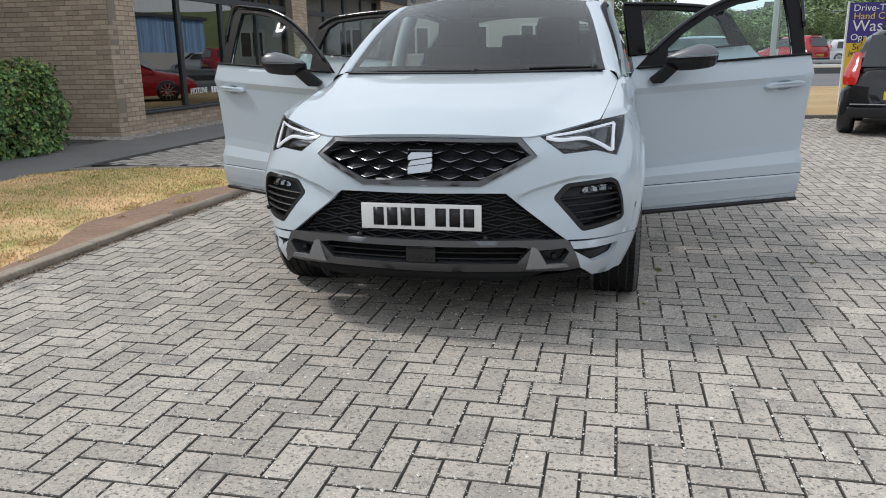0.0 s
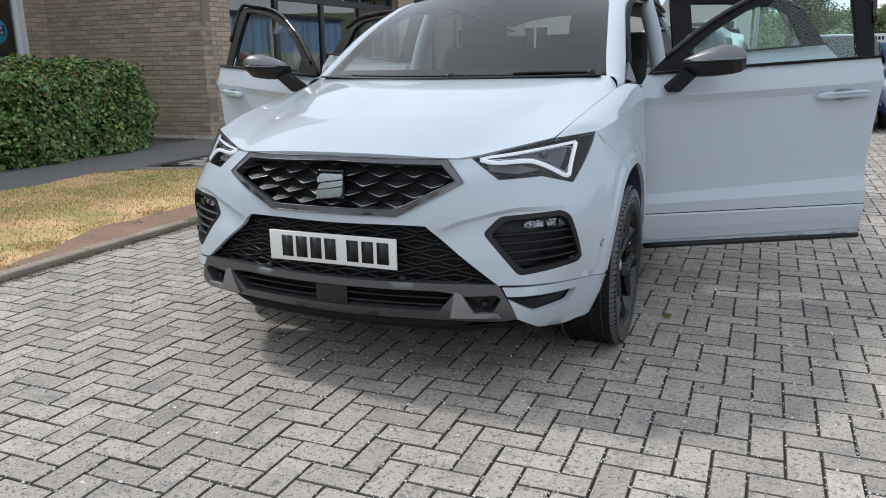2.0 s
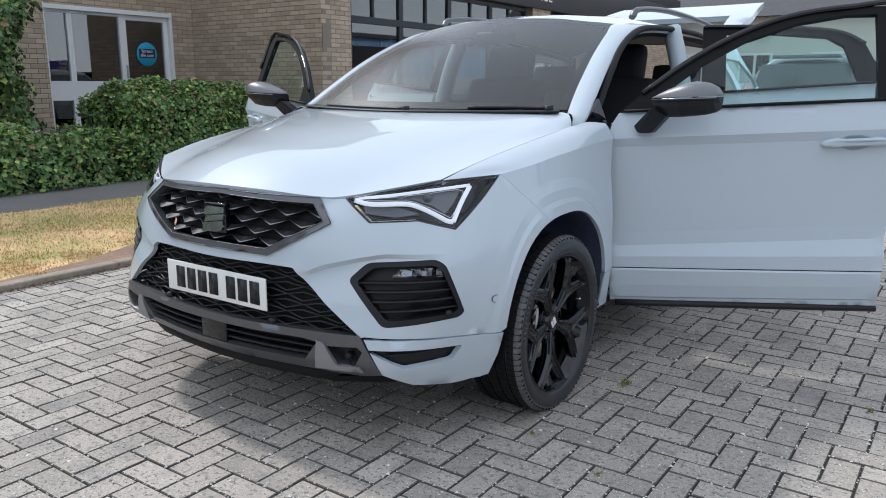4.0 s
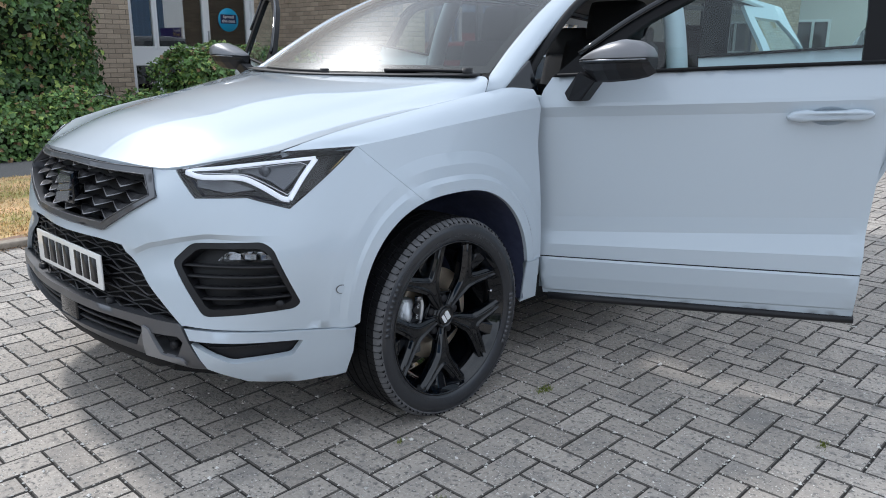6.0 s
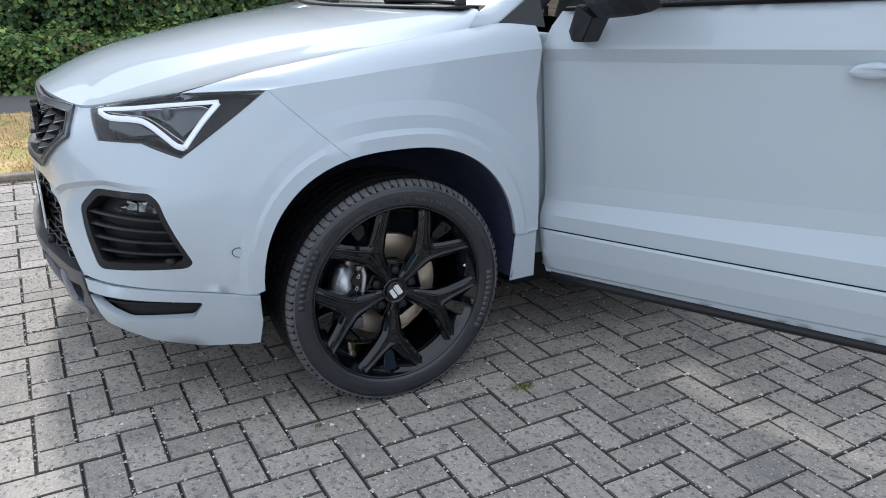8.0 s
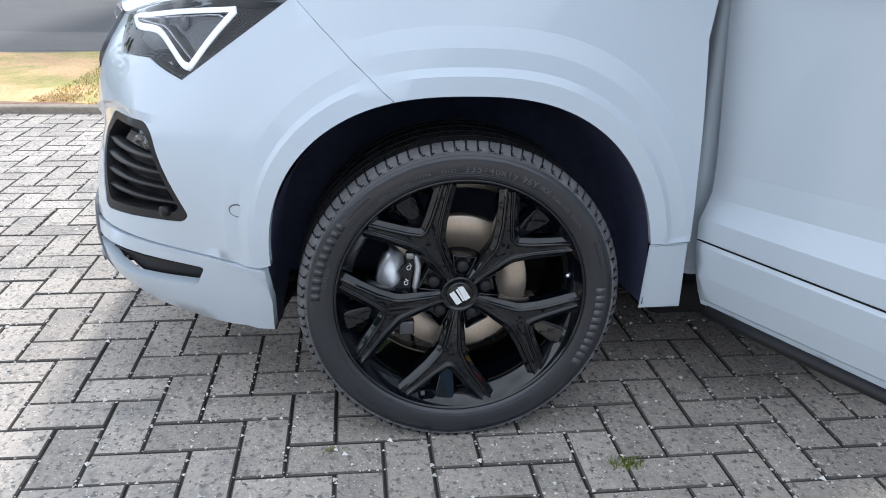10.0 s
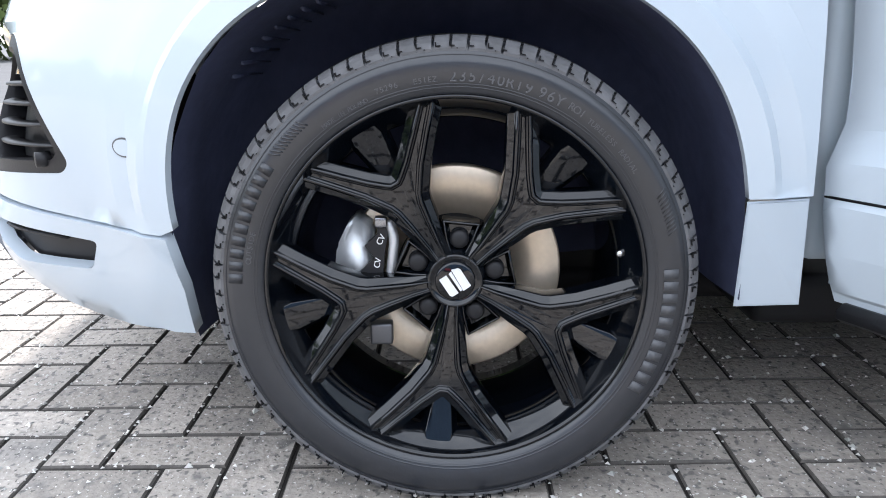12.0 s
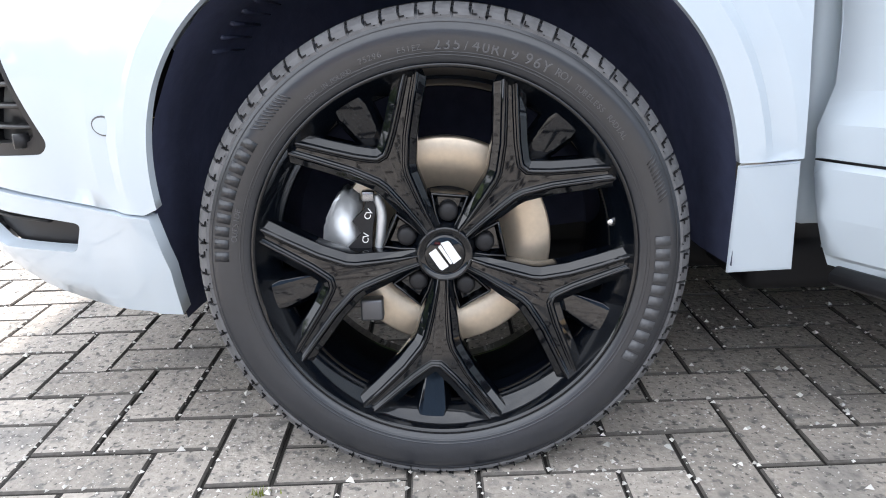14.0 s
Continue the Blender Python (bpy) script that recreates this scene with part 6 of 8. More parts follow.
def grass(name, count, area, keep, mat, high, label, seed, lift=0.0):
    """Many thin blades over a stretch of lawn."""
    rng = random.Random(seed)
    v, f = [], []
    while len(f) < count:
        x, y = rng.uniform(area[0], area[1]), rng.uniform(area[2], area[3])
        if not keep(x, y):
            continue
        z = lift + .012 + .018 * smooth(-2.6, -3.1, x) + .02 * noise.noise((x * 1.3, y * 1.3, 0))
        a, h = rng.uniform(0, 6.28), high * rng.uniform(.4, 1.2)
        w, lean = .004, rng.uniform(.2, 1.3) * h
        c, s = math.cos(a), math.sin(a)
        n = len(v)
        v += [(x - s * w, y + c * w, z), (x + s * w, y - c * w, z), (x + c * lean, y + s * lean, z + h)]
        f.append((n, n + 1, n + 2))
    m = bpy.data.meshes.new(name)
    m.from_pydata(v, [], f)
    m.materials.append(mat)
    return tagged(new(name, m), label, "grass", kind="stuff")


def on_lawn(x, y):
    return inside([(x, y)], lawn_line)[0] and noise.noise((x * 2.1, y * 2.1, 5)) > -.25 - .5 * (x < -3.0)


PATH_GREY = material("worn_path_tarmac", (0.165, 0.158, 0.152), 0.9, grain=0.35, grain_scale=80, stain=0.25, stain_scale=1.2, bump=0.5)
path = part("path", boxes(((-6.75, -9, -.044), (-5.25, 16, .006)), ((-5.26, -9, -.044), (-4.6, -1.6, .004))), PATH_GREY, None, "", False)
tagged(path, "dark tarmac footpath", "path", kind="structure")


# ---- hedge ----
def leaf_verts(c, n, size, spin):
    """A pointed, slightly folded leaf of four triangles."""
    n = Vector(n).normalized()
    t = n.orthogonal().normalized()
    t = (Matrix.Rotation(spin, 3, n) @ t)
    b = n.cross(t)
    c = Vector(c)
    return [c - t * size * .5, c + b * size * .45 - t * size * .1 + n * size * .12, c + t * size * .6, c - b * size * .45 - t * size * .1 + n * size * .12]


def hedge(name, lo, hi, count, label, seed, size=.055, mat=LEAF, lump=.12):
    """A clipped ivy hedge: a core coloured near-black for inner shade, and thousands of leaves on its faces and top."""
    h = thing(name, label, "hedge")
    rng = random.Random(seed)
    bm = bmesh.new()
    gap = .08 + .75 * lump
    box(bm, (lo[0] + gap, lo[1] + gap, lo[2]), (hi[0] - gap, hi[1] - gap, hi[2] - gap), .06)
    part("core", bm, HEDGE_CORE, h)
    for nm, share, m in (("leaves", .72, mat), ("young_leaves", .21, LEAF_PALE), ("dry_leaves", .06, LEAF_DRY)):
        v, f = [], []
        dx, dy, dz = (hi[k] - lo[k] for k in range(3))
        top = {"leaves": 1.0, "young_leaves": 2.6, "dry_leaves": 1.8}[nm]
        weights = [dy * dz, dx * dz, dx * dy * top]
        for _ in range(int(count * share)):
            side = rng.choices(("x", "y", "z"), weights)[0]
            p = [rng.uniform(lo[k], hi[k]) for k in range(3)]
            if side == "x":
                n, p[0] = (1, 0, .35), hi[0]
            elif side == "y":
                s = rng.choice((-1, 1))
                n, p[1] = (0, s, .35), (hi[1] if s > 0 else lo[1])
            else:
                n, p[2] = (.2, 0, 1), hi[2]
            edge = .32
            if side == "x" and p[2] > hi[2] - edge:
                p[0] -= edge - math.sqrt(edge ** 2 - (p[2] - hi[2] + edge) ** 2)
            if side == "z" and p[0] > hi[0] - edge:
                p[2] -= edge - math.sqrt(edge ** 2 - (p[0] - hi[0] + edge) ** 2)
            for k in (lo[1], hi[1]):
                gone = edge - abs(p[1] - k)
                if gone > 0 and side != "y":
                    p[0 if side == "x" else 2] -= .6 * (edge - math.sqrt(edge ** 2 - gone ** 2))
            if side == "y" and p[2] > hi[2] - edge:
                p[1] -= s * (edge - math.sqrt(edge ** 2 - (p[2] - hi[2] + edge) ** 2))
            bulge = lump * noise.noise((p[0] * 2.2, p[1] * 2.2, p[2] * 2.2 + seed)) + rng.uniform(-.16, .05)
            nn = Vector(n).normalized()
            c = Vector(p) + nn * bulge
            tilt = Vector((rng.gauss(0, .45), rng.gauss(0, .45), rng.gauss(0, .45)))
            k = len(v)
            v += leaf_verts(c, nn + tilt, size * rng.uniform(.6, 1.35), rng.uniform(0, 6.28))
            f += [(k, k + 1, k + 2), (k, k + 2, k + 3)]
        me = bpy.data.meshes.new(nm)
        me.from_pydata([tuple(q) for q in v], [], f)
        me.materials.append(m)
        ob = new(nm, me)
        ob.parent = h
        tagged(ob, kind="stuff")
    return h


hedge("hedge", (-7.9, 3.2, 0), (-6.55, 5.3, 1.12), 15000, "clipped green ivy hedge beside the footpath", 1, lump=.2)
hedge("hedge", (-7.9, -1.6, 0), (-6.45, 3.3, .58), 17000, "low spreading ivy along the footpath", 2, lump=.22)
hedge("hedge", (-9.6, -2.4, 0), (-7.5, 2.45, 2.4), 32000, "tall unkempt ivy bush by the brick wall", 3, size=.07, mat=LEAF_DEEP, lump=.4)
hedge("hedge", (-9.4, -1.8, 2.0), (-7.7, 2.0, 3.1), 12000, "dry brown conifer top above the ivy bush", 4, size=.05, mat=LEAF_DRY, lump=.5)


# ---- brick building ----
BRICK_L, BRICK_H = .215, .065
COURSE = .075


def brick_wall(name, start, along, length, z0, z1, label, openings=(), thick=.22, seed=0, parts=0):
    """A wall of single bricks in stretcher bond, along an axis from start; openings are (from, to, low, high)."""
    a = Vector((*along, 0)).normalized()
    out = Vector((a.y, -a.x, 0))
    base = Vector((*start, 0))
    m = Matrix(((a.x, out.x, 0, base.x), (a.y, out.y, 0, base.y), (0, 0, 1, 0), (0, 0, 0, 1)))
    bm = bmesh.new()
    cuts = sorted({0, length, *[c for o in openings for c in o[:2]]})
    for c0, c1 in zip(cuts, cuts[1:]):
        free = [(z0, z1)]
        for o in openings:
            if o[0] <= c0 and o[1] >= c1:
                free = [q for lo, hi in free for q in ((lo, o[2]), (o[3], hi)) if q[1] - q[0] > .001]
        for lo, hi in free:
            box(bm, (c0 + (.03 if c0 == 0 else 0), -thick, lo), (c1, -.006, hi), m=m)
    wall = part(name, bm, MORTAR, None, "", False)
    tagged(wall, label, "wall", kind="structure")
    rng = random.Random(seed)
    verts, faces = [], []
    n_course = int((z1 - z0) / COURSE)
    count = 0
    mesh = None
    for c in range(n_course):
        z = z0 + c * COURSE + .005
        x = -(.1125 if c % 2 else 0)
        while x < length:
            x0, x1 = max(x, 0) + .0, min(x + BRICK_L, length)
            x += .225
            for o in openings:
                if o[2] - .03 < z + .03 < o[3]:
                    if x0 < o[0] < x1:
                        x1 = o[0]
                    if x0 < o[1] < x1:
                        x0 = o[1]
            if x1 - x0 < .03 or any(o[0] - .02 < (x0 + x1) / 2 < o[1] + .02 and o[2] - .02 < z + .03 < o[3] for o in openings):
                continue
            d = rng.uniform(-.002, .003)
            n = len(verts)
            for yy, i in ((-.02, 0), (d - .003, 0), (d, .004)):
                verts += [m @ Vector(q) for q in ((x0 + i, yy, z + i), (x1 - i, yy, z + i), (x1 - i, yy, z + BRICK_H - i), (x0 + i, yy, z + BRICK_H - i))]
            faces += [(n + 8, n + 9, n + 10, n + 11)]
            for q in (0, 4):
                faces += [(n + q + j, n + q + (j + 1) % 4, n + q + 4 + (j + 1) % 4, n + q + 4 + j) for j in range(4)]
    me = bpy.data.meshes.new("bricks")
    me.from_pydata([tuple(v) for v in verts], [], faces)
    me.materials.append(BRICK)
    ob = new("bricks", me)
    ob.parent = wall
    tagged(ob, "brown stretcher-bond bricks", kind="stuff")
    return wall


COL_X, COL_Y = -6.9, 6.9
BACK_X = -10.2
brick_wall("wall_south", (BACK_X, COL_Y), (1, 0), COL_X - BACK_X, 0, 6.4, "brown brick wall facing the forecourt", seed=1)
brick_wall("wall_column", (COL_X, COL_Y), (0, 1), .72, 0, 6.4, "brown brick column at the showroom's corner", seed=2)
brick_wall("wall_office", (BACK_X, -3.0), (0, 1), COL_Y + 3.08, 0, 6.4, "brown brick wall with white-framed windows", [(7.11, 9.40, .1, 2.38)], seed=3)
brick_wall("wall_plinth", (COL_X - .12, COL_Y + .72), (0, 1), 6.5, 0, .30, "low brick plinth under the showroom windows", seed=4)


# ---- showroom ----
def bar_frame(bm, x, y0, y1, z0, z1, w=.06, d=.07):
    """An upright window frame in the plane x, out of four bars."""
    box(bm, (x - d / 2, y0, z0), (x + d / 2, y0 + w, z1), .004)
    box(bm, (x - d / 2, y1 - w, z0), (x + d / 2, y1, z1), .004)
    box(bm, (x - d / 2, y0 + w, z0), (x + d / 2, y1 - w, z0 + w), .004)
    box(bm, (x - d / 2, y0 + w, z1 - w), (x + d / 2, y1 - w, z1), .004)


SHOP_X = COL_X - .22
SHOP_Y0 = COL_Y + .72
SHOP_FLOOR = material("pale_showroom_floor", (0.6, 0.6, 0.58), 0.25, stain=0.1)
SHOP_WALL = material("dim_showroom_wall", (0.45, 0.45, 0.45), 0.8, stain=0.2, stain_scale=.6)
RED_PANEL = material("red_panel", (0.35, 0.02, 0.02), 0.5)
BLUE_PANEL = material("blue_panel", (0.03, 0.10, 0.32), 0.5)
BLIND = material("white_blind", (0.7, 0.72, 0.74), 0.7)
SIGN_BLUE = material("sign_blue", (0.02, 0.33, 0.55), 0.4)
SIGN_NAVY = material("sign_navy", (0.015, 0.02, 0.07), 0.4)
LETTER_WHITE = material("white_letter", (0.8, 0.8, 0.8), 0.5)
FASCIA = material("fascia_grey", (0.035, 0.036, 0.04), 0.45)
PALE_BRICK = material("pale_render", (0.62, 0.60, 0.56), 0.85, grain=0.1, grain_scale=30, stain=0.15, stain_scale=.5)
ROOF_GREY = material("roof_slate", (0.09, 0.09, 0.095), 0.8, grain=0.25, grain_scale=8, stain=0.2)
STEEL = material("galvanised_steel", (0.42, 0.43, 0.44), 0.45, 0.6, stain=0.2)


def text_mesh(name, text, size, mat, m, parent=None, depth=.003):
    """Flat raised lettering in the built-in font, baked to a mesh."""
    c = bpy.data.curves.new("letters", "FONT")
    c.body, c.size, c.extrude, c.align_x, c.align_y = text, size, depth, "CENTER", "CENTER"
    ob = new("letters", c)
    me = bpy.data.meshes.new_from_object(ob.evaluated_get(bpy.context.evaluated_depsgraph_get()))
    bpy.data.objects.remove(ob)
    me.transform(m)
    me.materials.append(mat)
    o = new(name, me)
    if parent:
        o.parent = parent
    return o


TO_EAST = Matrix(((0, 0, 1, 0), (1, 0, 0, 0), (0, 1, 0, 0), (0, 0, 0, 1)))  # letters that face +x
TO_SOUTH = Matrix(((1, 0, 0, 0), (0, 0, -1, 0), (0, 1, 0, 0), (0, 0, 0, 1)))  # letters that face -y

bays = [(SHOP_Y0 + .02, SHOP_Y0 + 1.62), (SHOP_Y0 + 1.62, SHOP_Y0 + 3.22), (SHOP_Y0 + 3.22, SHOP_Y0 + 4.82), (SHOP_Y0 + 4.82, SHOP_Y0 + 6.42)]
for y0, y1 in bays:
    for z0, z1 in ((.30, 2.32), (2.32, 2.95)):
        win = thing("window_showroom", "dark-framed showroom window", "window", "showroom windows", "structure")
        bm = bmesh.new()
        bar_frame(bm, SHOP_X, y0, y1, z0, z1)
        part("window_frame", bm, FRAME_DARK, win, "", False)
        bm = boxes(((SHOP_X - .012, y0 + .06, z0 + .06), (SHOP_X - .004, y1 - .06, z1 - .06)))
        part("pane", bm, SHOP_GLASS, win, "", False).visible_shadow = False
        if z0 > 2:
            bm = boxes(((SHOP_X - .03, (y0 + y1) / 2 - .025, z0 + .06), (SHOP_X + .03, (y0 + y1) / 2 + .025, z1 - .06)))
            part("glazing_bar", bm, FRAME_DARK, win, "", False)
bm = boxes(((SHOP_X - .05, SHOP_Y0, .295), (SHOP_X + .16, SHOP_Y0 + 6.5, .335)), bevel=.006)
tagged(part("sill_showroom", bm, FRAME_DARK), "dark metal sill under the showroom windows", "sill", kind="structure")
text_mesh("window_lettering", "HOTLINE", .15, LETTER_WHITE, Matrix.Translation((SHOP_X + .002, SHOP_Y0 + 2.15, .60)) @ TO_EAST)
tagged(bpy.data.objects["window_lettering"], "white vinyl lettering on the showroom glass", "lettering")
bm = boxes(*[((SHOP_X - .002, SHOP_Y0 + 2.62 + .1 * k, .54), (SHOP_X + .003, SHOP_Y0 + 2.69 + .1 * k, .66)) for k in range(4)])
tagged(part("number_bars", bm, LETTER_WHITE, None, "", False), "white vinyl bars on the showroom glass", "lettering")
fascia = part("fascia", boxes(((SHOP_X - .10, SHOP_Y0 - .02, 2.98), (SHOP_X + .22, SHOP_Y0 + 17, 3.75)), bevel=.01), FASCIA)
tagged(fascia, "dark grey fascia board with white lettering", "fascia", kind="structure")
bm = boxes(((SHOP_X + .222, SHOP_Y0 + 1.4, 3.02), (SHOP_X + .235, SHOP_Y0 + 2.9, 3.7)))
part("fascia_panel", bm, LETTER_WHITE, fascia, "white panel on the fascia", False)
text_mesh("fascia_lettering", "COUNTY GARAGE", .42, LETTER_WHITE, Matrix.Translation((SHOP_X + .226, SHOP_Y0 + 5.6, 3.3)) @ TO_EAST, fascia)
brick_wall("wall_pier", (COL_X - .05, SHOP_Y0 + 6.5), (0, 1), .9, 0, 3.0, "brown brick pier beyond the showroom windows", seed=8)
bm = boxes(((-16, SHOP_Y0 - .7, -.04), (SHOP_X - .06, SHOP_Y0 + 11, .02)))
tagged(part("floor_showroom", bm, SHOP_FLOOR, None, "", False), "pale showroom floor", "floor", kind="structure")
bm = boxes(((-16.2, SHOP_Y0 - .7, 0), (-16, SHOP_Y0 + 2, 3.2)), ((-16.2, SHOP_Y0 + 2, 0), (-16, SHOP_Y0 + 11, .5)), ((-16.2, SHOP_Y0 + 6, .5), (-16, SHOP_Y0 + 6.4, 3.2)))
tagged(part("wall_showroom_back", bm, SHOP_WALL, None, "", False), "dim showroom back wall", "wall", kind="structure")
# ceiling over the front strip only; the open rest brightens the showroom
bm = boxes(((-9.6, SHOP_Y0 - .72, 3.0), (SHOP_X - .1, SHOP_Y0 + 6.6, 3.2)))
tagged(part("ceiling_showroom", bm, SHOP_WALL, None, "", False), "dim showroom ceiling", "ceiling", kind="structure")
bm = boxes(((-7.75, 8.0, .02), (-7.45, 8.16, .38)), ((-7.72, 8.2, .02), (-7.50, 8.36, .42)), ((-7.7, 8.42, .02), (-7.55, 8.5, .46)), bevel=.01)
tagged(part("leaflet_stand", bm, BLIND), "white leaflet boxes inside the showroom window", "stand")
# the showroom's further bays, past the pier
FAR_Y = SHOP_Y0 + 7.4
for k in range(4):
    y0, y1 = FAR_Y + 1.6 * k, FAR_Y + 1.6 * k + 1.6
    for z0, z1 in ((.30, 2.32), (2.32, 2.95)):
        win = thing("window_showroom", "dark-framed showroom window", "window", "showroom windows", "structure")
        bm = bmesh.new()
        bar_frame(bm, SHOP_X, y0, y1, z0, z1)
        part("window_frame", bm, FRAME_DARK, win, "", False)
        part("pane", boxes(((SHOP_X - .012, y0 + .06, z0 + .06), (SHOP_X - .004, y1 - .06, z1 - .06))), SHOP_GLASS, win, "", False).visible_shadow = False
brick_wall("wall_plinth_far", (COL_X - .12, FAR_Y), (0, 1), 6.4, 0, .30, "low brick plinth under the further showroom windows", seed=14)
brick_wall("wall_pier_far", (COL_X - .05, FAR_Y + 6.4), (0, 1), 3.2, 0, 3.0, "brown brick wall beyond the showroom windows", seed=15)
bm = boxes(((-11.2, FAR_Y - .3, 0), (-11, FAR_Y + 9.6, 3.2)), ((-11, FAR_Y + 9.4, 0), (SHOP_X - .3, FAR_Y + 9.6, 3.2)), ((-11, FAR_Y - .3, 3.0), (SHOP_X - .12, FAR_Y + 9.4, 3.2)))
tagged(part("wall_showroom_inner", bm, SHOP_WALL, None, "", False), "dim inner walls of the showroom's further end", "wall", kind="structure")
# gravel margin at the foot of the walls
GRAVEL = material("grey_gravel", (0.24, 0.215, 0.19), 0.95, grain=0.5, grain_scale=60, stain=0.3, stain_scale=5, bump=0.8)
bm = boxes(((COL_X - .1, COL_Y - .46, -.04), (COL_X + .42, FAR_Y + 9, .010)), ((BACK_X, COL_Y - .46, -.04), (COL_X - .1, COL_Y + .02, .010)))
tagged(part("gravel_margin", bm, GRAVEL, None, "", False), "strip of grey gravel along the foot of the brick walls", "gravel", kind="structure")
stone_rng = random.Random(40)
v, f = [], []
for _ in range(5200):
    if stone_rng.random() < .7:
        x, y = stone_rng.uniform(COL_X + .005, COL_X + .42), stone_rng.uniform(COL_Y - .46, 13)
    else:
        x, y = stone_rng.uniform(-8.6, COL_X + .4), stone_rng.uniform(COL_Y - .46, COL_Y - .005)
    s, a, k = stone_rng.uniform(.008, .022), stone_rng.uniform(0, 6.28), len(v)
    v += [(x + s * math.cos(a + q * 1.571) * stone_rng.uniform(.7, 1.2), y + s * math.sin(a + q * 1.571), .008) for q in range(4)] + [(x, y, .010 + s * .7)]
    f += [(k + q, k + (q + 1) % 4, k + 4) for q in range(4)]
me = bpy.data.meshes.new("gravel_stones")
me.from_pydata(v, [], f)
me.materials.append(material("gravel_stone", (0.33, 0.30, 0.27), 0.9, island_tone=.55))
tagged(new("gravel_stones", me), "loose grey and buff gravel stones", "gravel", kind="stuff")
# roof over the block, left open above the deep showroom to let daylight in
bm = boxes(((-20, -3.2, 6.4), (BACK_X + .25, COL_Y - .26, 6.65)), ((-20, COL_Y - .25, 6.4), (COL_X + .25, COL_Y + .9, 6.65)), ((-9.7, COL_Y + .6, 3.76), (SHOP_X + .15, SHOP_Y0 + 17.1, 4.05)), bevel=.02)
tagged(part("roof_edge", bm, FASCIA), "flat roof edge of the brick building", "roof", kind="structure")
bm = boxes(((-20, -3.2, 0), (-19.8, 7.8, 6.4)), ((-20, -3.2, 0), (BACK_X - .22, -3.0, 6.4)), ((-20, 7.6, 4.1), (COL_X - .22, 7.78, 6.4)))
tagged(part("wall_rear", bm, PALE_BRICK, None, "", False), "plain rear walls of the brick building", "wall", kind="structure")

# office window with white frames
OFF_X = BACK_X - .10
wy0, wm1, wm2, wy1, WTOP = 4.11, 4.55, 5.48, 6.40, 2.37
office = thing("window_office", "white-framed office window and door with a round blue sticker", "window", kind="structure")
for y0, y1, z0, z1 in ((wy0, wm1, 1.20, WTOP), (wm1, wm2, 1.20, WTOP), (wm2, wy1, .10, WTOP), (wy0, wm1, .10, .975), (wm1, wm2, .10, .975)):
    bm = bmesh.new()
    w = .085 if y0 > wm1 + .1 else .045
    bar_frame(bm, OFF_X, y0, y1, z0, z1, w)
    part("window_frame", bm, FRAME_WHITE, office, "", False)
    bm = boxes(((OFF_X - .012, y0 + w, z0 + w), (OFF_X - .004, y1 - w, z1 - w)))
    part("pane", bm, SHOP_GLASS, office, "", False).visible_shadow = False
bm = boxes(((OFF_X - .03, wy0, .975), (OFF_X + .03, wm2, 1.20)), ((OFF_X - .03, wm2 + .085, .99), (OFF_X + .032, wy1 - .085, 1.15)), ((OFF_X - .06, wy0 - .04, WTOP), (OFF_X + .12, wy1 + .04, WTOP + .07)), bevel=.004)
part("spandrel", bm, FRAME_WHITE, office, "", False)
bm = boxes(((OFF_X - .05, wy1 - .004, .05), (BACK_X + .012, wy1 + .05, WTOP + .09)), ((OFF_X - .05, wy0 - .05, .05), (BACK_X + .012, wy0 + .004, WTOP + .09)), bevel=.004)
part("reveal", bm, FRAME_WHITE, office, "", False)
bm = boxes(((OFF_X + .04, wm2 + .03, 1.30), (OFF_X + .07, wm2 + .055, 1.52)), bevel=.006)
part("pull_handle", bm, STEEL, office, "steel door pull")
bm = bmesh.new()
lathe(bm, [(.004, .0), (.004, .203), (0, .205)], (OFF_X + .004, 5.96, 1.72), 40)
part("sticker", bm, SIGN_BLUE, office, "round blue sticker")
bm = boxes(((OFF_X + .0085, 5.80, 1.655), (OFF_X + .011, 6.12, 1.815)))
part("sticker_patch", bm, SIGN_NAVY, office, "", False)
for word, z in (("Spread", 1.775), ("the cost", 1.70)):
    text_mesh("sticker_lettering", word, .08, LETTER_WHITE, Matrix.Translation((OFF_X + .012, 5.96, z)) @ TO_EAST, office, .001)
bm = boxes(((-14, 2.8, -.04), (OFF_X - .12, 6.8, .05)))
tagged(part("floor_office", bm, SHOP_FLOOR, None, "", False), "office floor", "floor", kind="structure")
bm = boxes(((-14.2, 2.8, 0), (-14, 6.8, 3)), ((-14, 2.7, 0), (OFF_X - .12, 2.8, 3)), ((-14, 6.6, 0), (OFF_X - .2, 6.7, 3)), ((-14, 2.8, 2.8), (OFF_X - .15, 6.8, 3.0)))
tagged(part("wall_office_inner", bm, material("cream_office_wall", (0.34, 0.32, 0.285), 0.8, stain=.15, stain_scale=.7), None, "", False), "cream office walls", "wall", kind="structure")
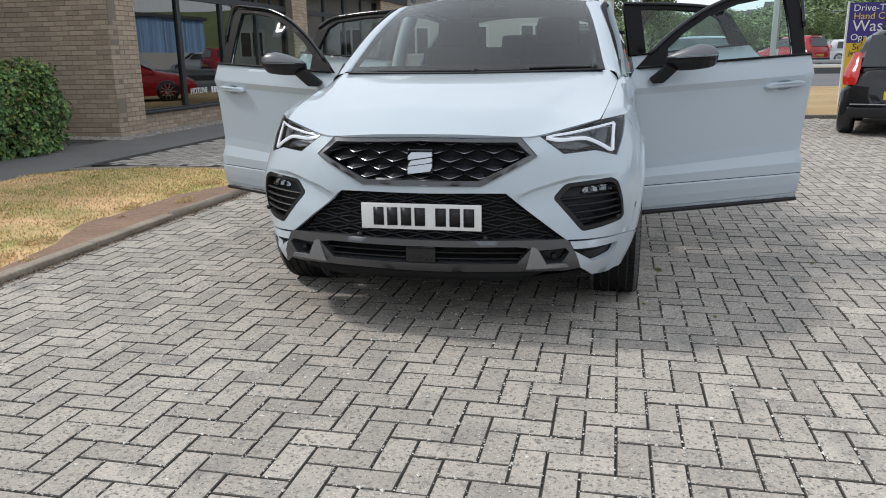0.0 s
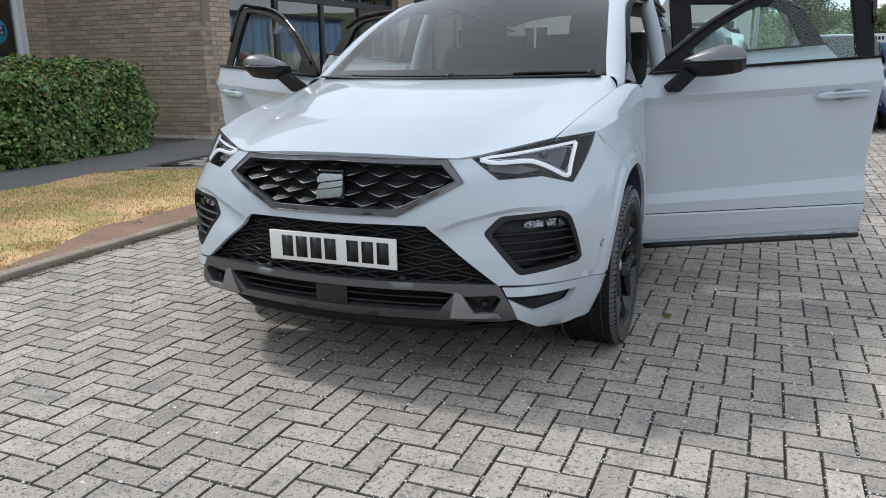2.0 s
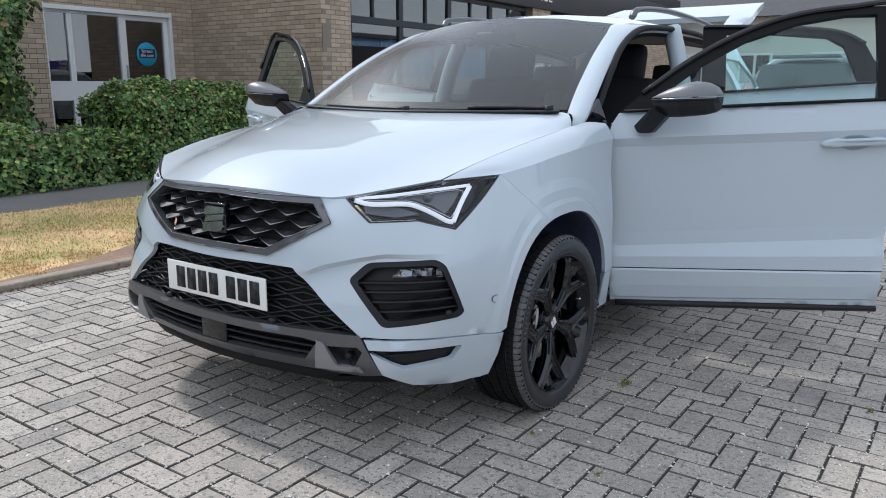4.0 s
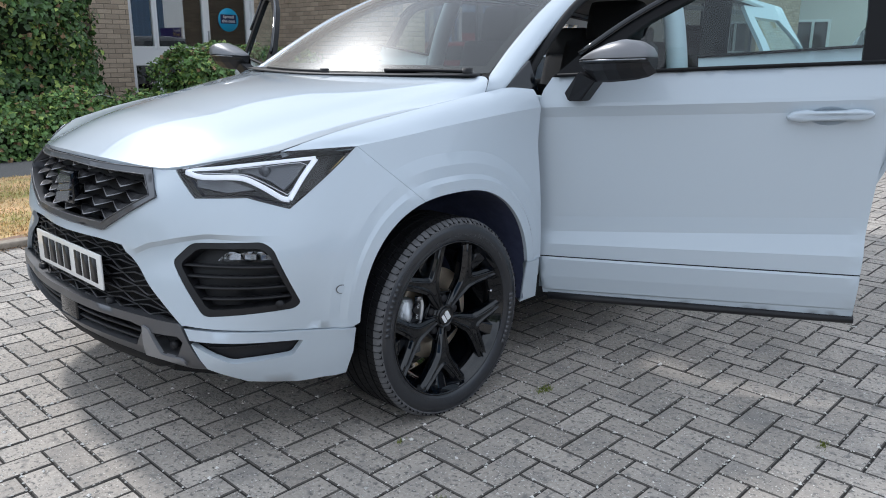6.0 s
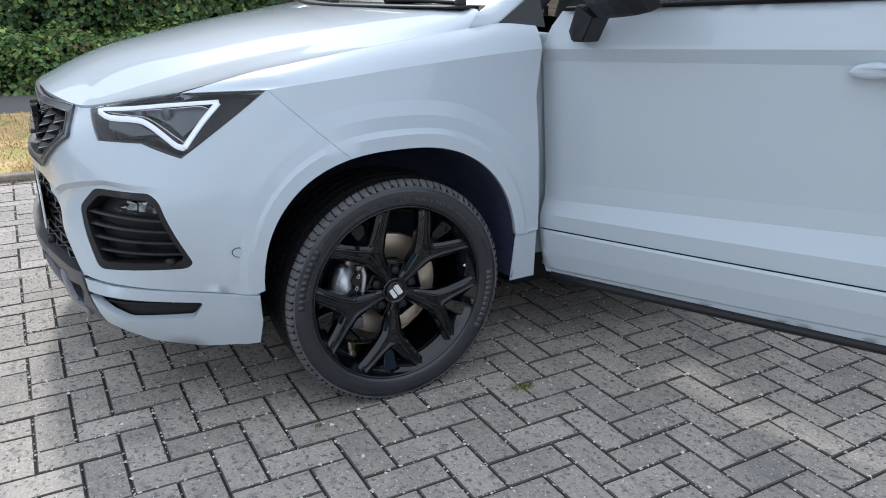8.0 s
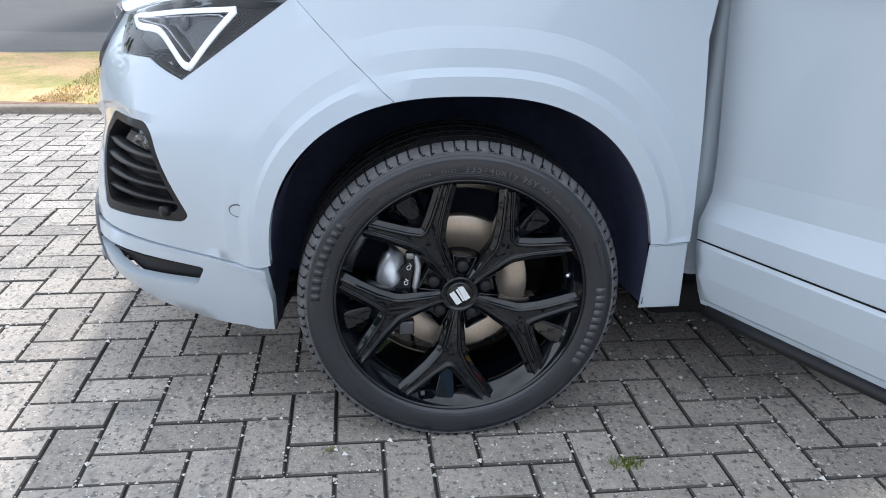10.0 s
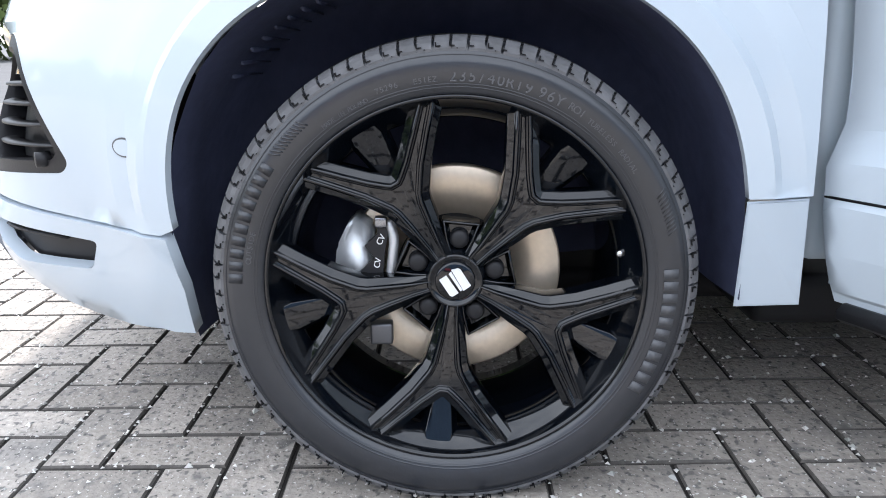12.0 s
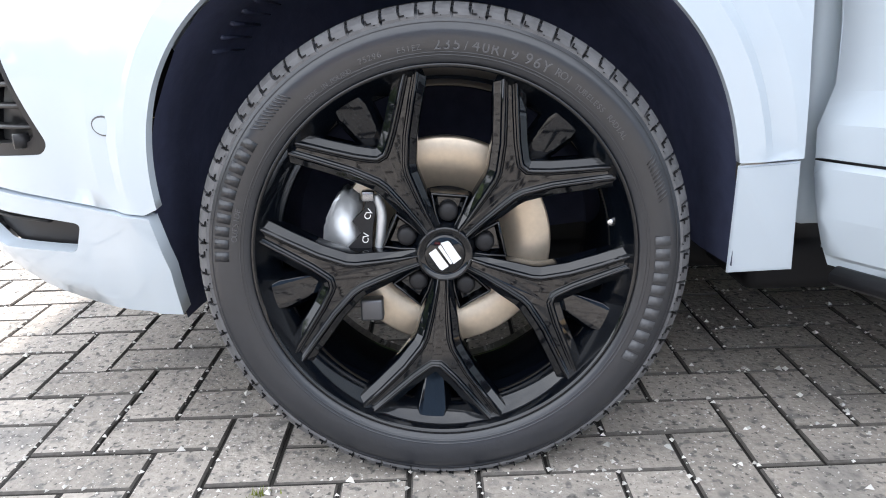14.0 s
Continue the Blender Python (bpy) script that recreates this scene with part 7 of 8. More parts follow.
for lo, hi, mat, label in (((-11.6, 5.62, .05), (-11.5, 5.80, 2.2), RED_PANEL, "dark red curtain in the office"), ((-10.75, 4.66, 1.28), (-10.70, 5.05, 2.15), BLUE_PANEL, "blue poster stand inside the office window"), ((-10.55, 4.15, 1.72), (-10.52, 4.95, 1.86), BLIND, "white shelf edge behind the glass"), ((-10.60, 4.62, 1.22), (-10.56, 4.76, 1.44), PAPER, "white paper propped inside the window"), ((-11.9, 5.2, 1.5), (-11.85, 5.42, 1.85), SIGN_NAVY, "dark picture on the office wall"), ((-10.62, 5.66, 1.2), (-10.50, 5.84, 1.42), BLIND, "pale desk telephone seen through the door"), ((-10.9, 4.2, .4), (-10.5, 4.5, .62), BLUE_PANEL, "blue box on the office floor")):
    tagged(part("office_item", boxes((lo, hi), bevel=.004), mat), label, "furnishing")
for y, top in ((4.32, 2.3), (4.20, 2.0)):
    bm = bmesh.new()
    sweep(bm, [(-10.45, y, top), (-10.44, y + .02, 1.6), (-10.45, y - .01, 1.0), (-10.45, y - .05, .2)], .014, .014, n=20, up=(0, 1, 0))
    tagged(part("blind_cord", bm, BLIND), "white cord hanging inside the window", "cord")
brick_wall("wall_pier_office", (BACK_X + .28, 3.34), (0, 1), .61, 0, 6.4, "brown brick pier beside the office window", seed=9)
bm = bmesh.new()
add_mesh(bm, [(-7.30, 2.02, .60), (-7.05, 2.05, .58), (-7.03, 2.22, .66), (-7.27, 2.23, .65), (-7.02, 2.40, .58), (-7.25, 2.42, .60)], [(0, 1, 2, 3), (3, 2, 4, 5)])
bmesh.ops.solidify(bm, geom=bm.faces[:], thickness=.006)
tagged(part("litter", bm, PAPER, None, "", False), "white folded scrap of paper lying on the ivy", "litter")


# ---- parked cars ----
CAR_GLASS = material("dark_car_glass", (0.02, 0.024, 0.026), 0.05, coat=1.0)
TAIL_RED = material("tail_lamp", (0.45, 0.015, 0.01), 0.15, coat=1.0)
PALE_RIM = material("silver_alloy", (0.5, 0.5, 0.51), 0.3, 0.9)


def parked_car(label, mat, m, size=(1.70, 3.9, 1.48), kind="hatch", plate=PLATE_YELLOW):
    """A parked car: a lofted lower body and cabin with glass, lamps, wheels and plate. It points along +y, its tail at y = 0."""
    W, L, H = size
    base = new("parked_car")
    base.matrix_world = m
    tagged(base, label, "car", "cars parked round the forecourt")
    hw = W / 2

    def loft(rows, close=True):
        bm = bmesh.new()
        rings = []
        for y, z0, z1, w0, w1 in rows:
            ring = []
            for k in range(14):
                a = math.pi * k / 13
                c, s = math.cos(a), math.sin(a)
                e = (abs(c) ** 4.6 + abs(s) ** 4.6) ** (-1 / 4.6)
                ring.append(bm.verts.new((c * e * (w0 + (w1 - w0) * s), y, z0 + (z1 - z0) * s * e)))
            rings.append(ring)
        for a, b in zip(rings, rings[1:]):
            for k in range(13):
                bm.faces.new((a[k], a[k + 1], b[k + 1], b[k]))
        bm.faces.new(rings[0])
        bm.faces.new(list(reversed(rings[-1])))
        bmesh.ops.recalc_face_normals(bm, faces=bm.faces[:])
        return bm

    belt = .62 * H
    part("body", loft([(0, .34, belt * .96, hw * .84, hw * .80), (.06, .26, belt * .99, hw * .94, hw * .88), (.25, .22, belt, hw, hw * .94), (L * .45, .2, belt, hw, hw * .95), (L * .70, .2, belt * .98, hw, hw * .93), (L * .90, .22, belt * .83, hw * .95, hw * .84), (L * .985, .27, belt * .66, hw * .84, hw * .7), (L, .34, belt * .55, hw * .7, hw * .6)]), mat, base)
    tail = .10 if kind == "hatch" else .02
    part("cabin", loft([(tail, belt * .80, belt * .98, hw * .86, hw * .80), (tail + .16, belt * .85, H * .90, hw * .86, hw * .72), (tail + .42, belt * .85, H * .985, hw * .87, hw * .70), (L * .36, belt * .85, H, hw * .88, hw * .70), (L * .52, belt * .85, H * .965, hw * .88, hw * .70), (L * .66, belt * .85, belt * 1.10, hw * .87, hw * .80), (L * .73, belt * .85, belt * .97, hw * .85, hw * .8)]), mat, base)
    for s in (1, -1):
        bm = bmesh.new()
        add_mesh(bm, [(s * hw * .880, .55, belt * 1.03), (s * hw * .885, L * .60, belt * 1.02), (s * hw * .775, L * .50, H * .90), (s * hw * .775, .62, H * .90)], [(0, 1, 2, 3), (3, 2, 1, 0)])
        part("side_window", bm, CAR_GLASS, base, "", False)
        bm = bmesh.new()
        # a tall lamp that wraps the rear corner
        rows = ((.76, .74, .935, .0, .12), (.88, .71, .945, -.002, .15), (.98, .70, .925, .04, .19), (1.10, .70, .87, .125, .25), (1.22, .70, .83, .165, .27))
        vs, n = [], len(rows)
        for h, a, b, ya, yb in rows:
            vs += [(s * hw * a, ya - .012, belt * h), (s * hw * (a * .3 + b * .7), (ya * .7 + yb * .3) - .028, belt * h), (s * hw * (b + .012), yb, belt * h)]
        add_mesh(bm, vs, [(3 * i + j, 3 * i + j + 1, 3 * i + j + 4, 3 * i + j + 3) for i in range(n - 1) for j in range(2)])
        bmesh.ops.recalc_face_normals(bm, faces=bm.faces[:])
        part("tail_lamp", bm, TAIL_RED, base, "red wrap-round tail lamp")
        for y in (.17 * L, .80 * L):
            bm = bmesh.new()
            lathe(bm, [(-.1, .2), (-.1, .30), (-.07, .315), (.07, .315), (.1, .30), (.1, .2)], (s * (hw - .10), y, .315), 32)
            wheel = part("wheel", bm, RUBBER, base)
            bm = bmesh.new()
            lathe(bm, [(.085 * s, .240), (.102 * s, .235), (.07 * s, .20)], (s * (hw - .10), y, .315), 24)
            for k in range(10):
                cylinder(bm, (s * (hw - .012), y + .03 * math.cos(k * .628), .315 + .03 * math.sin(k * .628)), (s * (hw - .012), y + .235 * math.cos(k * .628), .315 + .235 * math.sin(k * .628)), .015, 6)
            part("alloy_rim", bm, PALE_RIM, wheel)
    bm = bmesh.new()
    add_mesh(bm, [(-hw * .70, tail + .02, belt * 1.02), (hw * .70, tail + .02, belt * 1.02), (hw * .60, tail + .20, H * .91), (-hw * .60, tail + .20, H * .91)], [(0, 1, 2, 3), (3, 2, 1, 0)])
    for v in bm.verts:
        v.co.y -= .045
    part("rear_window", bm, CAR_GLASS, base, "", False)
    bm = bmesh.new()
    add_mesh(bm, [(-hw * .78, L * .705, belt * 1.0), (hw * .78, L * .705, belt * 1.0), (hw * .66, L * .565, H * .95), (-hw * .66, L * .565, H * .95)], [(0, 1, 2, 3), (3, 2, 1, 0)])
    for v in bm.verts:
        v.co.y += .05
        v.co.z += .02
    part("windscreen", bm, CAR_GLASS, base, "", False)
    bm = boxes(((-hw * .84, -.03, .26), (hw * .84, .10, .40)), bevel=.02)
    part("rear_bumper", bm, BLACK_PLASTIC, base)
    bm = boxes(((-hw * .80, -.036, .432), (hw * .80, .02, .446)), bevel=.004)
    part("bumper_strip", bm, PALE_RIM, base)
    bm = boxes(((-hw * .46, tail + .13, H * .955), (hw * .46, tail + .30, H * .985)), bevel=.012)
    part("roof_spoiler", bm, mat, base)
    bm = bmesh.new()
    cylinder(bm, (0, tail - .055, belt * .99), (.26, tail + .0, belt * 1.05), .009, 8, .006)
    part("rear_wiper", bm, BLACK_PLASTIC, base)
    bm = boxes(((-.26, -.022, .50), (.26, -.006, .61)), bevel=.003)
    board = part("number_plate", bm, plate, base, "yellow number plate with plain dark bars")
    for k in range(7):
        x = -.225 + .064 * k + (.03 if k > 3 else 0)
        part("character_bar", boxes(((x, -.026, .525), (x + .04, -.018, .588))), PLATE_BLACK, board, "", False)
    return base


def car_paint(name, color):
    m = material(name, color, 0.3, coat=1.0)
    m.node_tree.nodes["Principled BSDF"].inputs["Specular IOR Level"].default_value = 0.1
    return m


BLACK_PAINT, RED_PAINT, BLUE_PAINT = car_paint("black_paint", (0.012, 0.012, 0.014)), car_paint("red_paint", (0.36, 0.015, 0.02)), car_paint("blue_paint", (0.012, 0.02, 0.09))
GREY_PAINT, WHITE_PAINT = car_paint("grey_paint", (0.10, 0.11, 0.12)), car_paint("plain_white_paint", (0.6, 0.62, 0.64))
parked_car("small black hatchback parked with its tail to the forecourt", BLACK_PAINT, pose(4.52, 7.45, 0, 0, 0, -19), (1.64, 3.55, 1.48))
parked_car("dark blue car parked on the block paving", BLUE_PAINT, pose(2.42, 13.9, 0, 0, 0, 178), (1.80, 4.3, 1.46))
parked_car("dark grey estate car parked on the block paving", GREY_PAINT, pose(.1, 8.3, 0, 0, 0, -4), (1.80, 4.4, 1.62))
parked_car("red people carrier parked by the road", RED_PAINT, pose(11.75, 43.5, .30, 0, 0, 34), (1.80, 4.5, 1.66))
parked_car("white hatchback parked by the road", WHITE_PAINT, pose(13.1, 48.6, .30, 0, 0, -88), (1.78, 4.1, 1.45))
parked_car("red car parked across the far end of the forecourt", RED_PAINT, pose(.8, 15.15, 0, 0, 0, 58), (1.78, 4.1, 1.5))
parked_car("red car on show deep in the showroom", RED_PAINT, pose(-10.6, 13.4, .02, 0, 0, -30), (1.75, 4.1, 1.48))


# ---- verge, road and beyond ----
VERGE = material("dry_verge", (0.42, 0.30, 0.155), 0.95, grain=0.35, grain_scale=25, stain=0.35, stain_scale=.8, bump=0.5)
for k in range(14):
    bm = boxes(((-3 + .92 * k, 10.86, -.04), (-3 + .92 * k + .91, 10.98, .05)), bevel=.01)
    tagged(part("kerb_stone", bm, CONCRETE), "concrete kerb in front of the dry verge", "kerb", "kerb stones along the verge", "structure")
tagged(part("verge", boxes(((-6, 10.98, -.04), (30, 22.7, .04))), VERGE, None, "", False), "parched grass verge", "verge", kind="structure")
tagged(part("road", boxes(((-60, 22.7, -.04), (90, 38, .0))), material("grey_road", (0.15, 0.15, 0.155), 0.85, grain=0.3, grain_scale=30, stain=0.2, stain_scale=.4), None, "", False), "grey asphalt road", "road", kind="structure")
rail = thing("crash_barrier", "galvanised crash barrier along the road", "barrier")
part("beam", boxes(((-30, 28.9, .48), (60, 28.98, .62)), ((-30, 28.94, .64), (60, 29.0, .78)), bevel=.02), STEEL, rail)
for k in range(30):
    part("post", boxes(((-28 + 3 * k, 29.0, 0), (-27.9 + 3 * k, 29.1, .75))), STEEL, rail, "", False)
low = thing("rail_fence", "white low rail with a sign board beside the verge", "fence")
part("rail", boxes(((4.6, 22.35, .62), (12.5, 22.43, .71)), bevel=.01), FRAME_WHITE, low)
for x in (6.48, 9.1, 11.7):
    part("post", boxes(((x, 22.34, 0), (x + .09, 22.44, .70)), bevel=.005), FRAME_WHITE, low)
part("sign_board", boxes(((5.6, 22.3, .46), (6.4, 22.34, .69))), FRAME_WHITE, low, "white sign board with a dark arrow", False)
bm = boxes(((5.90, 22.285, .50), (6.3, 22.3, .53)), ((5.7, 22.285, .62), (6.3, 22.3, .65)))
flat_poly(bm, [(5.82, 22.29, .515), (5.92, 22.29, .55), (5.92, 22.29, .48)], (0, .01, 0))
part("arrow", bm, PLATE_BLACK, low, "", False)


def lamp_post(x, y, high, arm):
    p = thing("street_lamp", "tall galvanised street lamp beside the road", "street lamp", "street lamps", at=(x, y, 0))
    bm = bmesh.new()
    cylinder(bm, (0, 0, 0), (0, 0, 1.2), .09, 12)
    cylinder(bm, (0, 0, 1.2), (0, 0, high), .06, 12, .04)
    part("column", bm, STEEL, p)
    bm = bmesh.new()
    sweep(bm, [(0, 0, high - .05), (arm * .5, 0, high + .12), (arm, 0, high + .15)], .05, .05, up=(0, 1, 0), n=8)
    part("arm", bm, STEEL, p)
    bm = boxes(((min(arm, arm * 1.35), -.1, high + .08), (max(arm, arm * 1.35), .1, high + .2)), bevel=.03)
    part("lantern", bm, STEEL, p)


lamp_post(38.0, 165, 8.0, 3.0)
lamp_post(39.4, 165, 8.3, 3.2)
lamp_post(23.0, 150, 8.0, 2.2)
lamp_post(5.5, 22.0, 7.5, 1.3)
tagged(part("car_park", boxes(((-60, 38, -.04), (90, 57, .30))), TARMAC, None, "", False), "raised tarmac car park beyond the road", "car park", kind="structure")
for k, (x, y) in enumerate(((3.13, 9.2), (1.1, 12.6))):
    f = thing("flagpole", "white flagpole standing on the forecourt", "flagpole", "forecourt flagpoles", at=(x, y, 0))
    bm = bmesh.new()
    cylinder(bm, (0, 0, .05), (0, 0, 6.5), .045, 12, .03)
    part("pole", bm, FRAME_WHITE, f)
    bm = boxes(((-.14, -.14, 0), (.14, .14, .06)), bevel=.01)
    part("base_plate", bm, STEEL, f)

# banner beside the black hatchback
# snack van with its sign board, beyond the road
VAN_BLUE = car_paint("van_blue", (0.03, 0.09, 0.26))
kiosk = thing("snack_van", "blue snack van with a white sign board on its roof", "van", at=(5.95, 44.0, .30))
part("body", boxes(((-.3, 0, .30), (1.9, 1.8, 1.22)), bevel=.06), VAN_BLUE, kiosk)
sign = part("sign_board", boxes(((.1, .3, 1.25), (1.75, .36, 1.72)), bevel=.01), FRAME_WHITE, kiosk, "white board with dark bars of lettering")
for x in (.25, .42, .59, .76, 1.03, 1.20, 1.37, 1.54):
    part("letter_bar", boxes(((x, .285, 1.40), (x + .11, .305, 1.58))), PLATE_BLACK, sign, "", False)
for x in (.2, 1.5):
    bm = bmesh.new()
    cylinder(bm, (x, -.01, .31), (x, .2, .31), .31, 20)
    part("wheel", bm, RUBBER, kiosk)

banner = thing("banner", "purple and yellow car-wash banner on a frame", "banner")
BX, BY = 5.20, 13.2
part("sheet", boxes(((BX, BY, 1.285), (BX + 1.7, BY + .03, 2.05))), material("banner_purple", (0.055, 0.04, 0.22), 0.6), banner, "", False)
part("lower_sheet", boxes(((BX, BY, .35), (BX + 1.7, BY + .03, 1.285))), material("banner_yellow", (0.72, 0.48, 0.04), 0.6), banner, "", False)
part("edge", boxes(((BX - .032, BY - .01, .0), (BX, BY + .04, 2.08))), FRAME_WHITE, banner, "", False)
YELLOW_TEXT = material("yellow_letter", (0.75, 0.55, 0.12), 0.6)
for word, size, x, z, mat in (("Drive-T", .18, .36, 1.945, LETTER_WHITE), ("Hand C", .18, .37, 1.79, YELLOW_TEXT), ("Was", .30, .36, 1.60, LETTER_WHITE), ("Ope", .17, .22, 1.39, LETTER_WHITE), ("Se", .17, .20, 1.205, PLATE_BLACK), ("Jet", .13, .13, 1.09, SIGN_NAVY)):
    text_mesh("banner_lettering", word, size, mat, Matrix.Translation((BX + x, BY - .004, z)) @ TO_SOUTH, banner)

# pale building across the forecourt
house = thing("pale_building", "pale rendered building with a grey roof and white windows", "building")
part("wall", boxes(((-9, 26, 0), (.5, 33, 3.6))), PALE_BRICK, house, "", False)
bm = bmesh.new()
add_mesh(bm, [(-9.3, 25.6, 3.5), (.8, 25.6, 3.5), (.8, 33.3, 3.5), (-9.3, 33.3, 3.5), (-9.3, 29.5, 5.6), (.8, 29.5, 5.6)], [(0, 1, 5, 4), (2, 3, 4, 5), (0, 4, 3), (1, 2, 5), (3, 2, 1, 0)])
part("roof", bm, ROOF_GREY, house, "", False)
for x in (-7.5, -5.2, -2.9, -.9):
    w = part("window", boxes(((x, 25.95, 1.2), (x + 1.1, 26.05, 2.3))), FRAME_WHITE, house, "", False)
    part("pane", boxes(((x + .08, 25.93, 1.28), (x + .5, 25.96, 2.22)), ((x + .6, 25.93, 1.28), (x + 1.02, 25.96, 2.22))), CAR_GLASS, w, "", False)
# corrugated works building on the open side, seen mirrored in the glass
works = thing("works_building", "long blue and grey corrugated works building", "building")
bm = bmesh.new()
n = 240
for k in range(n):
    y0, y1 = -22 + 44 * k / n, -22 + 44 * (k + 1) / n
    d = .04 * (k % 2)
    add_mesh(bm, [(24 + d, y0, 0), (24 + .04 - d, y1, 0), (24 + .04 - d, y1, 5.2), (24 + d, y0, 5.2)], [(0, 3, 2, 1), (0, 1, 2, 3)])
part("wall", bm, material("corrugated_blue", (0.10, 0.17, 0.28), 0.5, stain=0.2, stain_scale=.5), works, "", False)
part("roof", boxes(((23.7, -22.3, 5.2), (36, 22.3, 5.5))), ROOF_GREY, works, "", False)
part("body", boxes(((24.2, -22, 0), (36, 22, 5.2))), ROOF_GREY, works, "", False)
shed = thing("far_shed", "pale blue corrugated shed beyond the road", "building")
bm = bmesh.new()
for k in range(150):
    y0, y1 = 36 + .22 * k, 36 + .22 * (k + 1)
    d = .05 * (k % 2)
    add_mesh(bm, [(26 + d, y0, 0), (26.05 - d, y1, 0), (26.05 - d, y1, 5.0), (26 + d, y0, 5.0)], [(0, 3, 2, 1), (0, 1, 2, 3)])
part("wall", bm, material("corrugated_pale_blue", (0.30, 0.48, 0.74), 0.5, stain=0.2, stain_scale=.5, island_tone=.3), shed, "", False)
part("lower_wall", boxes(((25.9, 36, 0), (26.0, 69, 1.9))), PALE_BRICK, shed, "", False)
part("roller_door", boxes(((25.85, 44.5, 0), (25.9, 50, 4.3))), FASCIA, shed, "", False)
part("red_band", boxes(((25.8, 44.7, 2.1), (25.85, 49.8, 2.7))), RED_PANEL, shed, "", False)
for y in (41.0, 44.2, 50.2, 56.0):
    part("pillar", boxes(((25.7, y, 0), (25.9, y + .35, 4.6))), FRAME_WHITE, shed, "", False)
part("roof", boxes(((25.7, 35.7, 5.0), (38, 69.3, 5.3))), ROOF_GREY, shed, "", False)
part("body", boxes(((26.2, 36, 0), (38, 69, 5.0))), ROOF_GREY, shed, "", False)
parked_car("red car parked before the works building", RED_PAINT, pose(14.5, -2.5, -.03, 0, 0, 80), (1.75, 4.1, 1.48))
parked_car("grey car parked before the works building", GREY_PAINT, pose(14.8, 1.2, -.03, 0, 0, 84), (1.75, 4.1, 1.48))
parked_car("dark blue car parked before the works building", BLUE_PAINT, pose(14.6, -6.2, -.03, 0, 0, 82), (1.75, 4.1, 1.48))


# ---- trees ----
TREE_LEAF = material("tree_leaf", (0.115, 0.160, 0.050), 0.6, island_tone=0.6)


def crown_mesh(rng, blobs, per, size, leaf=None):
    """Leaf clumps spread over a set of uneven masses (x, y, z, radius)."""
    v, f = [], []
    for bx, by, bz, br in blobs:
        for _ in range(per):
            d = Vector((rng.gauss(0, 1), rng.gauss(0, 1), rng.gauss(0, 1))).normalized()
            r = br * (rng.uniform(.55, 1.08) + .22 * noise.noise(d * 2.2 + Vector((bx, by, bz))))
            c = Vector((bx, by, bz)) + Vector((d.x * r, d.y * r, d.z * r * .85))
            k = len(v)
            v += leaf_verts(c, d + Vector((rng.gauss(0, .5), rng.gauss(0, .5), rng.gauss(0, .5) + .3)), size * rng.uniform(.6, 1.4), rng.uniform(0, 6.28))
            f += [(k, k + 1, k + 2), (k, k + 2, k + 3)]
    me = bpy.data.meshes.new("crown")
    me.from_pydata([tuple(q) for q in v], [], f)
    me.materials.append(leaf or TREE_LEAF)
    return me


def tree(x, y, high, seed, wide=1.0):
    rng = random.Random(seed)
    t = thing("tree", "leafy green broadleaf tree", "tree", "trees beyond the road", at=(x, y, 0))
    bm = bmesh.new()
    cylinder(bm, (0, 0, 0), (.1, .1, high * .5), high * .03, 10, high * .018)
    for k in range(5):
        a = rng.uniform(0, 6.28)
        cylinder(bm, (.08, .08, high * (.3 + .04 * k)), (math.cos(a) * high * .22, math.sin(a) * high * .22, high * (.55 + .05 * k)), high * .012, 8, high * .005)
    part("trunk", bm, BARK, t)
    blobs = [(rng.gauss(0, .17) * high * wide, rng.gauss(0, .17) * high * wide, high * rng.uniform(.42, .88), high * rng.uniform(.12, .2)) for _ in range(11)]
    ob = new("crown", crown_mesh(rng, blobs, 900, high * .019))
    ob.parent = t
    tagged(ob, kind="stuff")


for k, (x, y, h, w) in enumerate(((8.5, 62, 4.6, 1.5), (16.5, 66, 4.4, 1.6), (3.5, 68, 5.2, 1.3), (12.5, 74, 4.6, 1.8), (21.5, 72, 4.2, 1.6), (2.4, 60, 9.5, 1.0))):
    tree(x, y, h, 20 + k, w)
# wooded hillside beyond
def hill_z(x, y):
    """The hill's height: a long slope whose crest rises to the east."""
    return smooth(170, 330, y) * (11.5 + 13 * smooth(48, 85, x * 330 / y)) + 2 * noise.noise((x * .02, y * .02, 0)) - 1.5


bm = bmesh.new()
panel(bm, [(-160, 56), (260, 56), (260, 350), (-160, 350)], lambda x, y: (x, y, hill_z(x, y)), (), 14, 1)
tagged(part("hillside", bm, material("hill_grass", (0.15, 0.19, 0.075), 0.95, grain=0.3, grain_scale=.5, stain=0.4, stain_scale=.05)), "green hillside beyond the road", "hill", kind="structure")
rng = random.Random(77)
# leaf green paled to put the distance haze into its colour
WOOD_LEAF = material("hazed_woodland_leaf", (0.165, 0.225, 0.105), 0.7, island_tone=0.6)
blobs = []
for _ in range(1000):
    y = rng.uniform(190, 335)
    x = rng.uniform(-.28, .46) * y
    r = rng.uniform(2.2, 4.6)
    blobs.append((x, y, hill_z(x, y) + r * .8, r))
ob = new("woodland", crown_mesh(rng, blobs, 140, .75, WOOD_LEAF))
tagged(ob, "dense green woodland on the hillside", "woodland", kind="stuff")
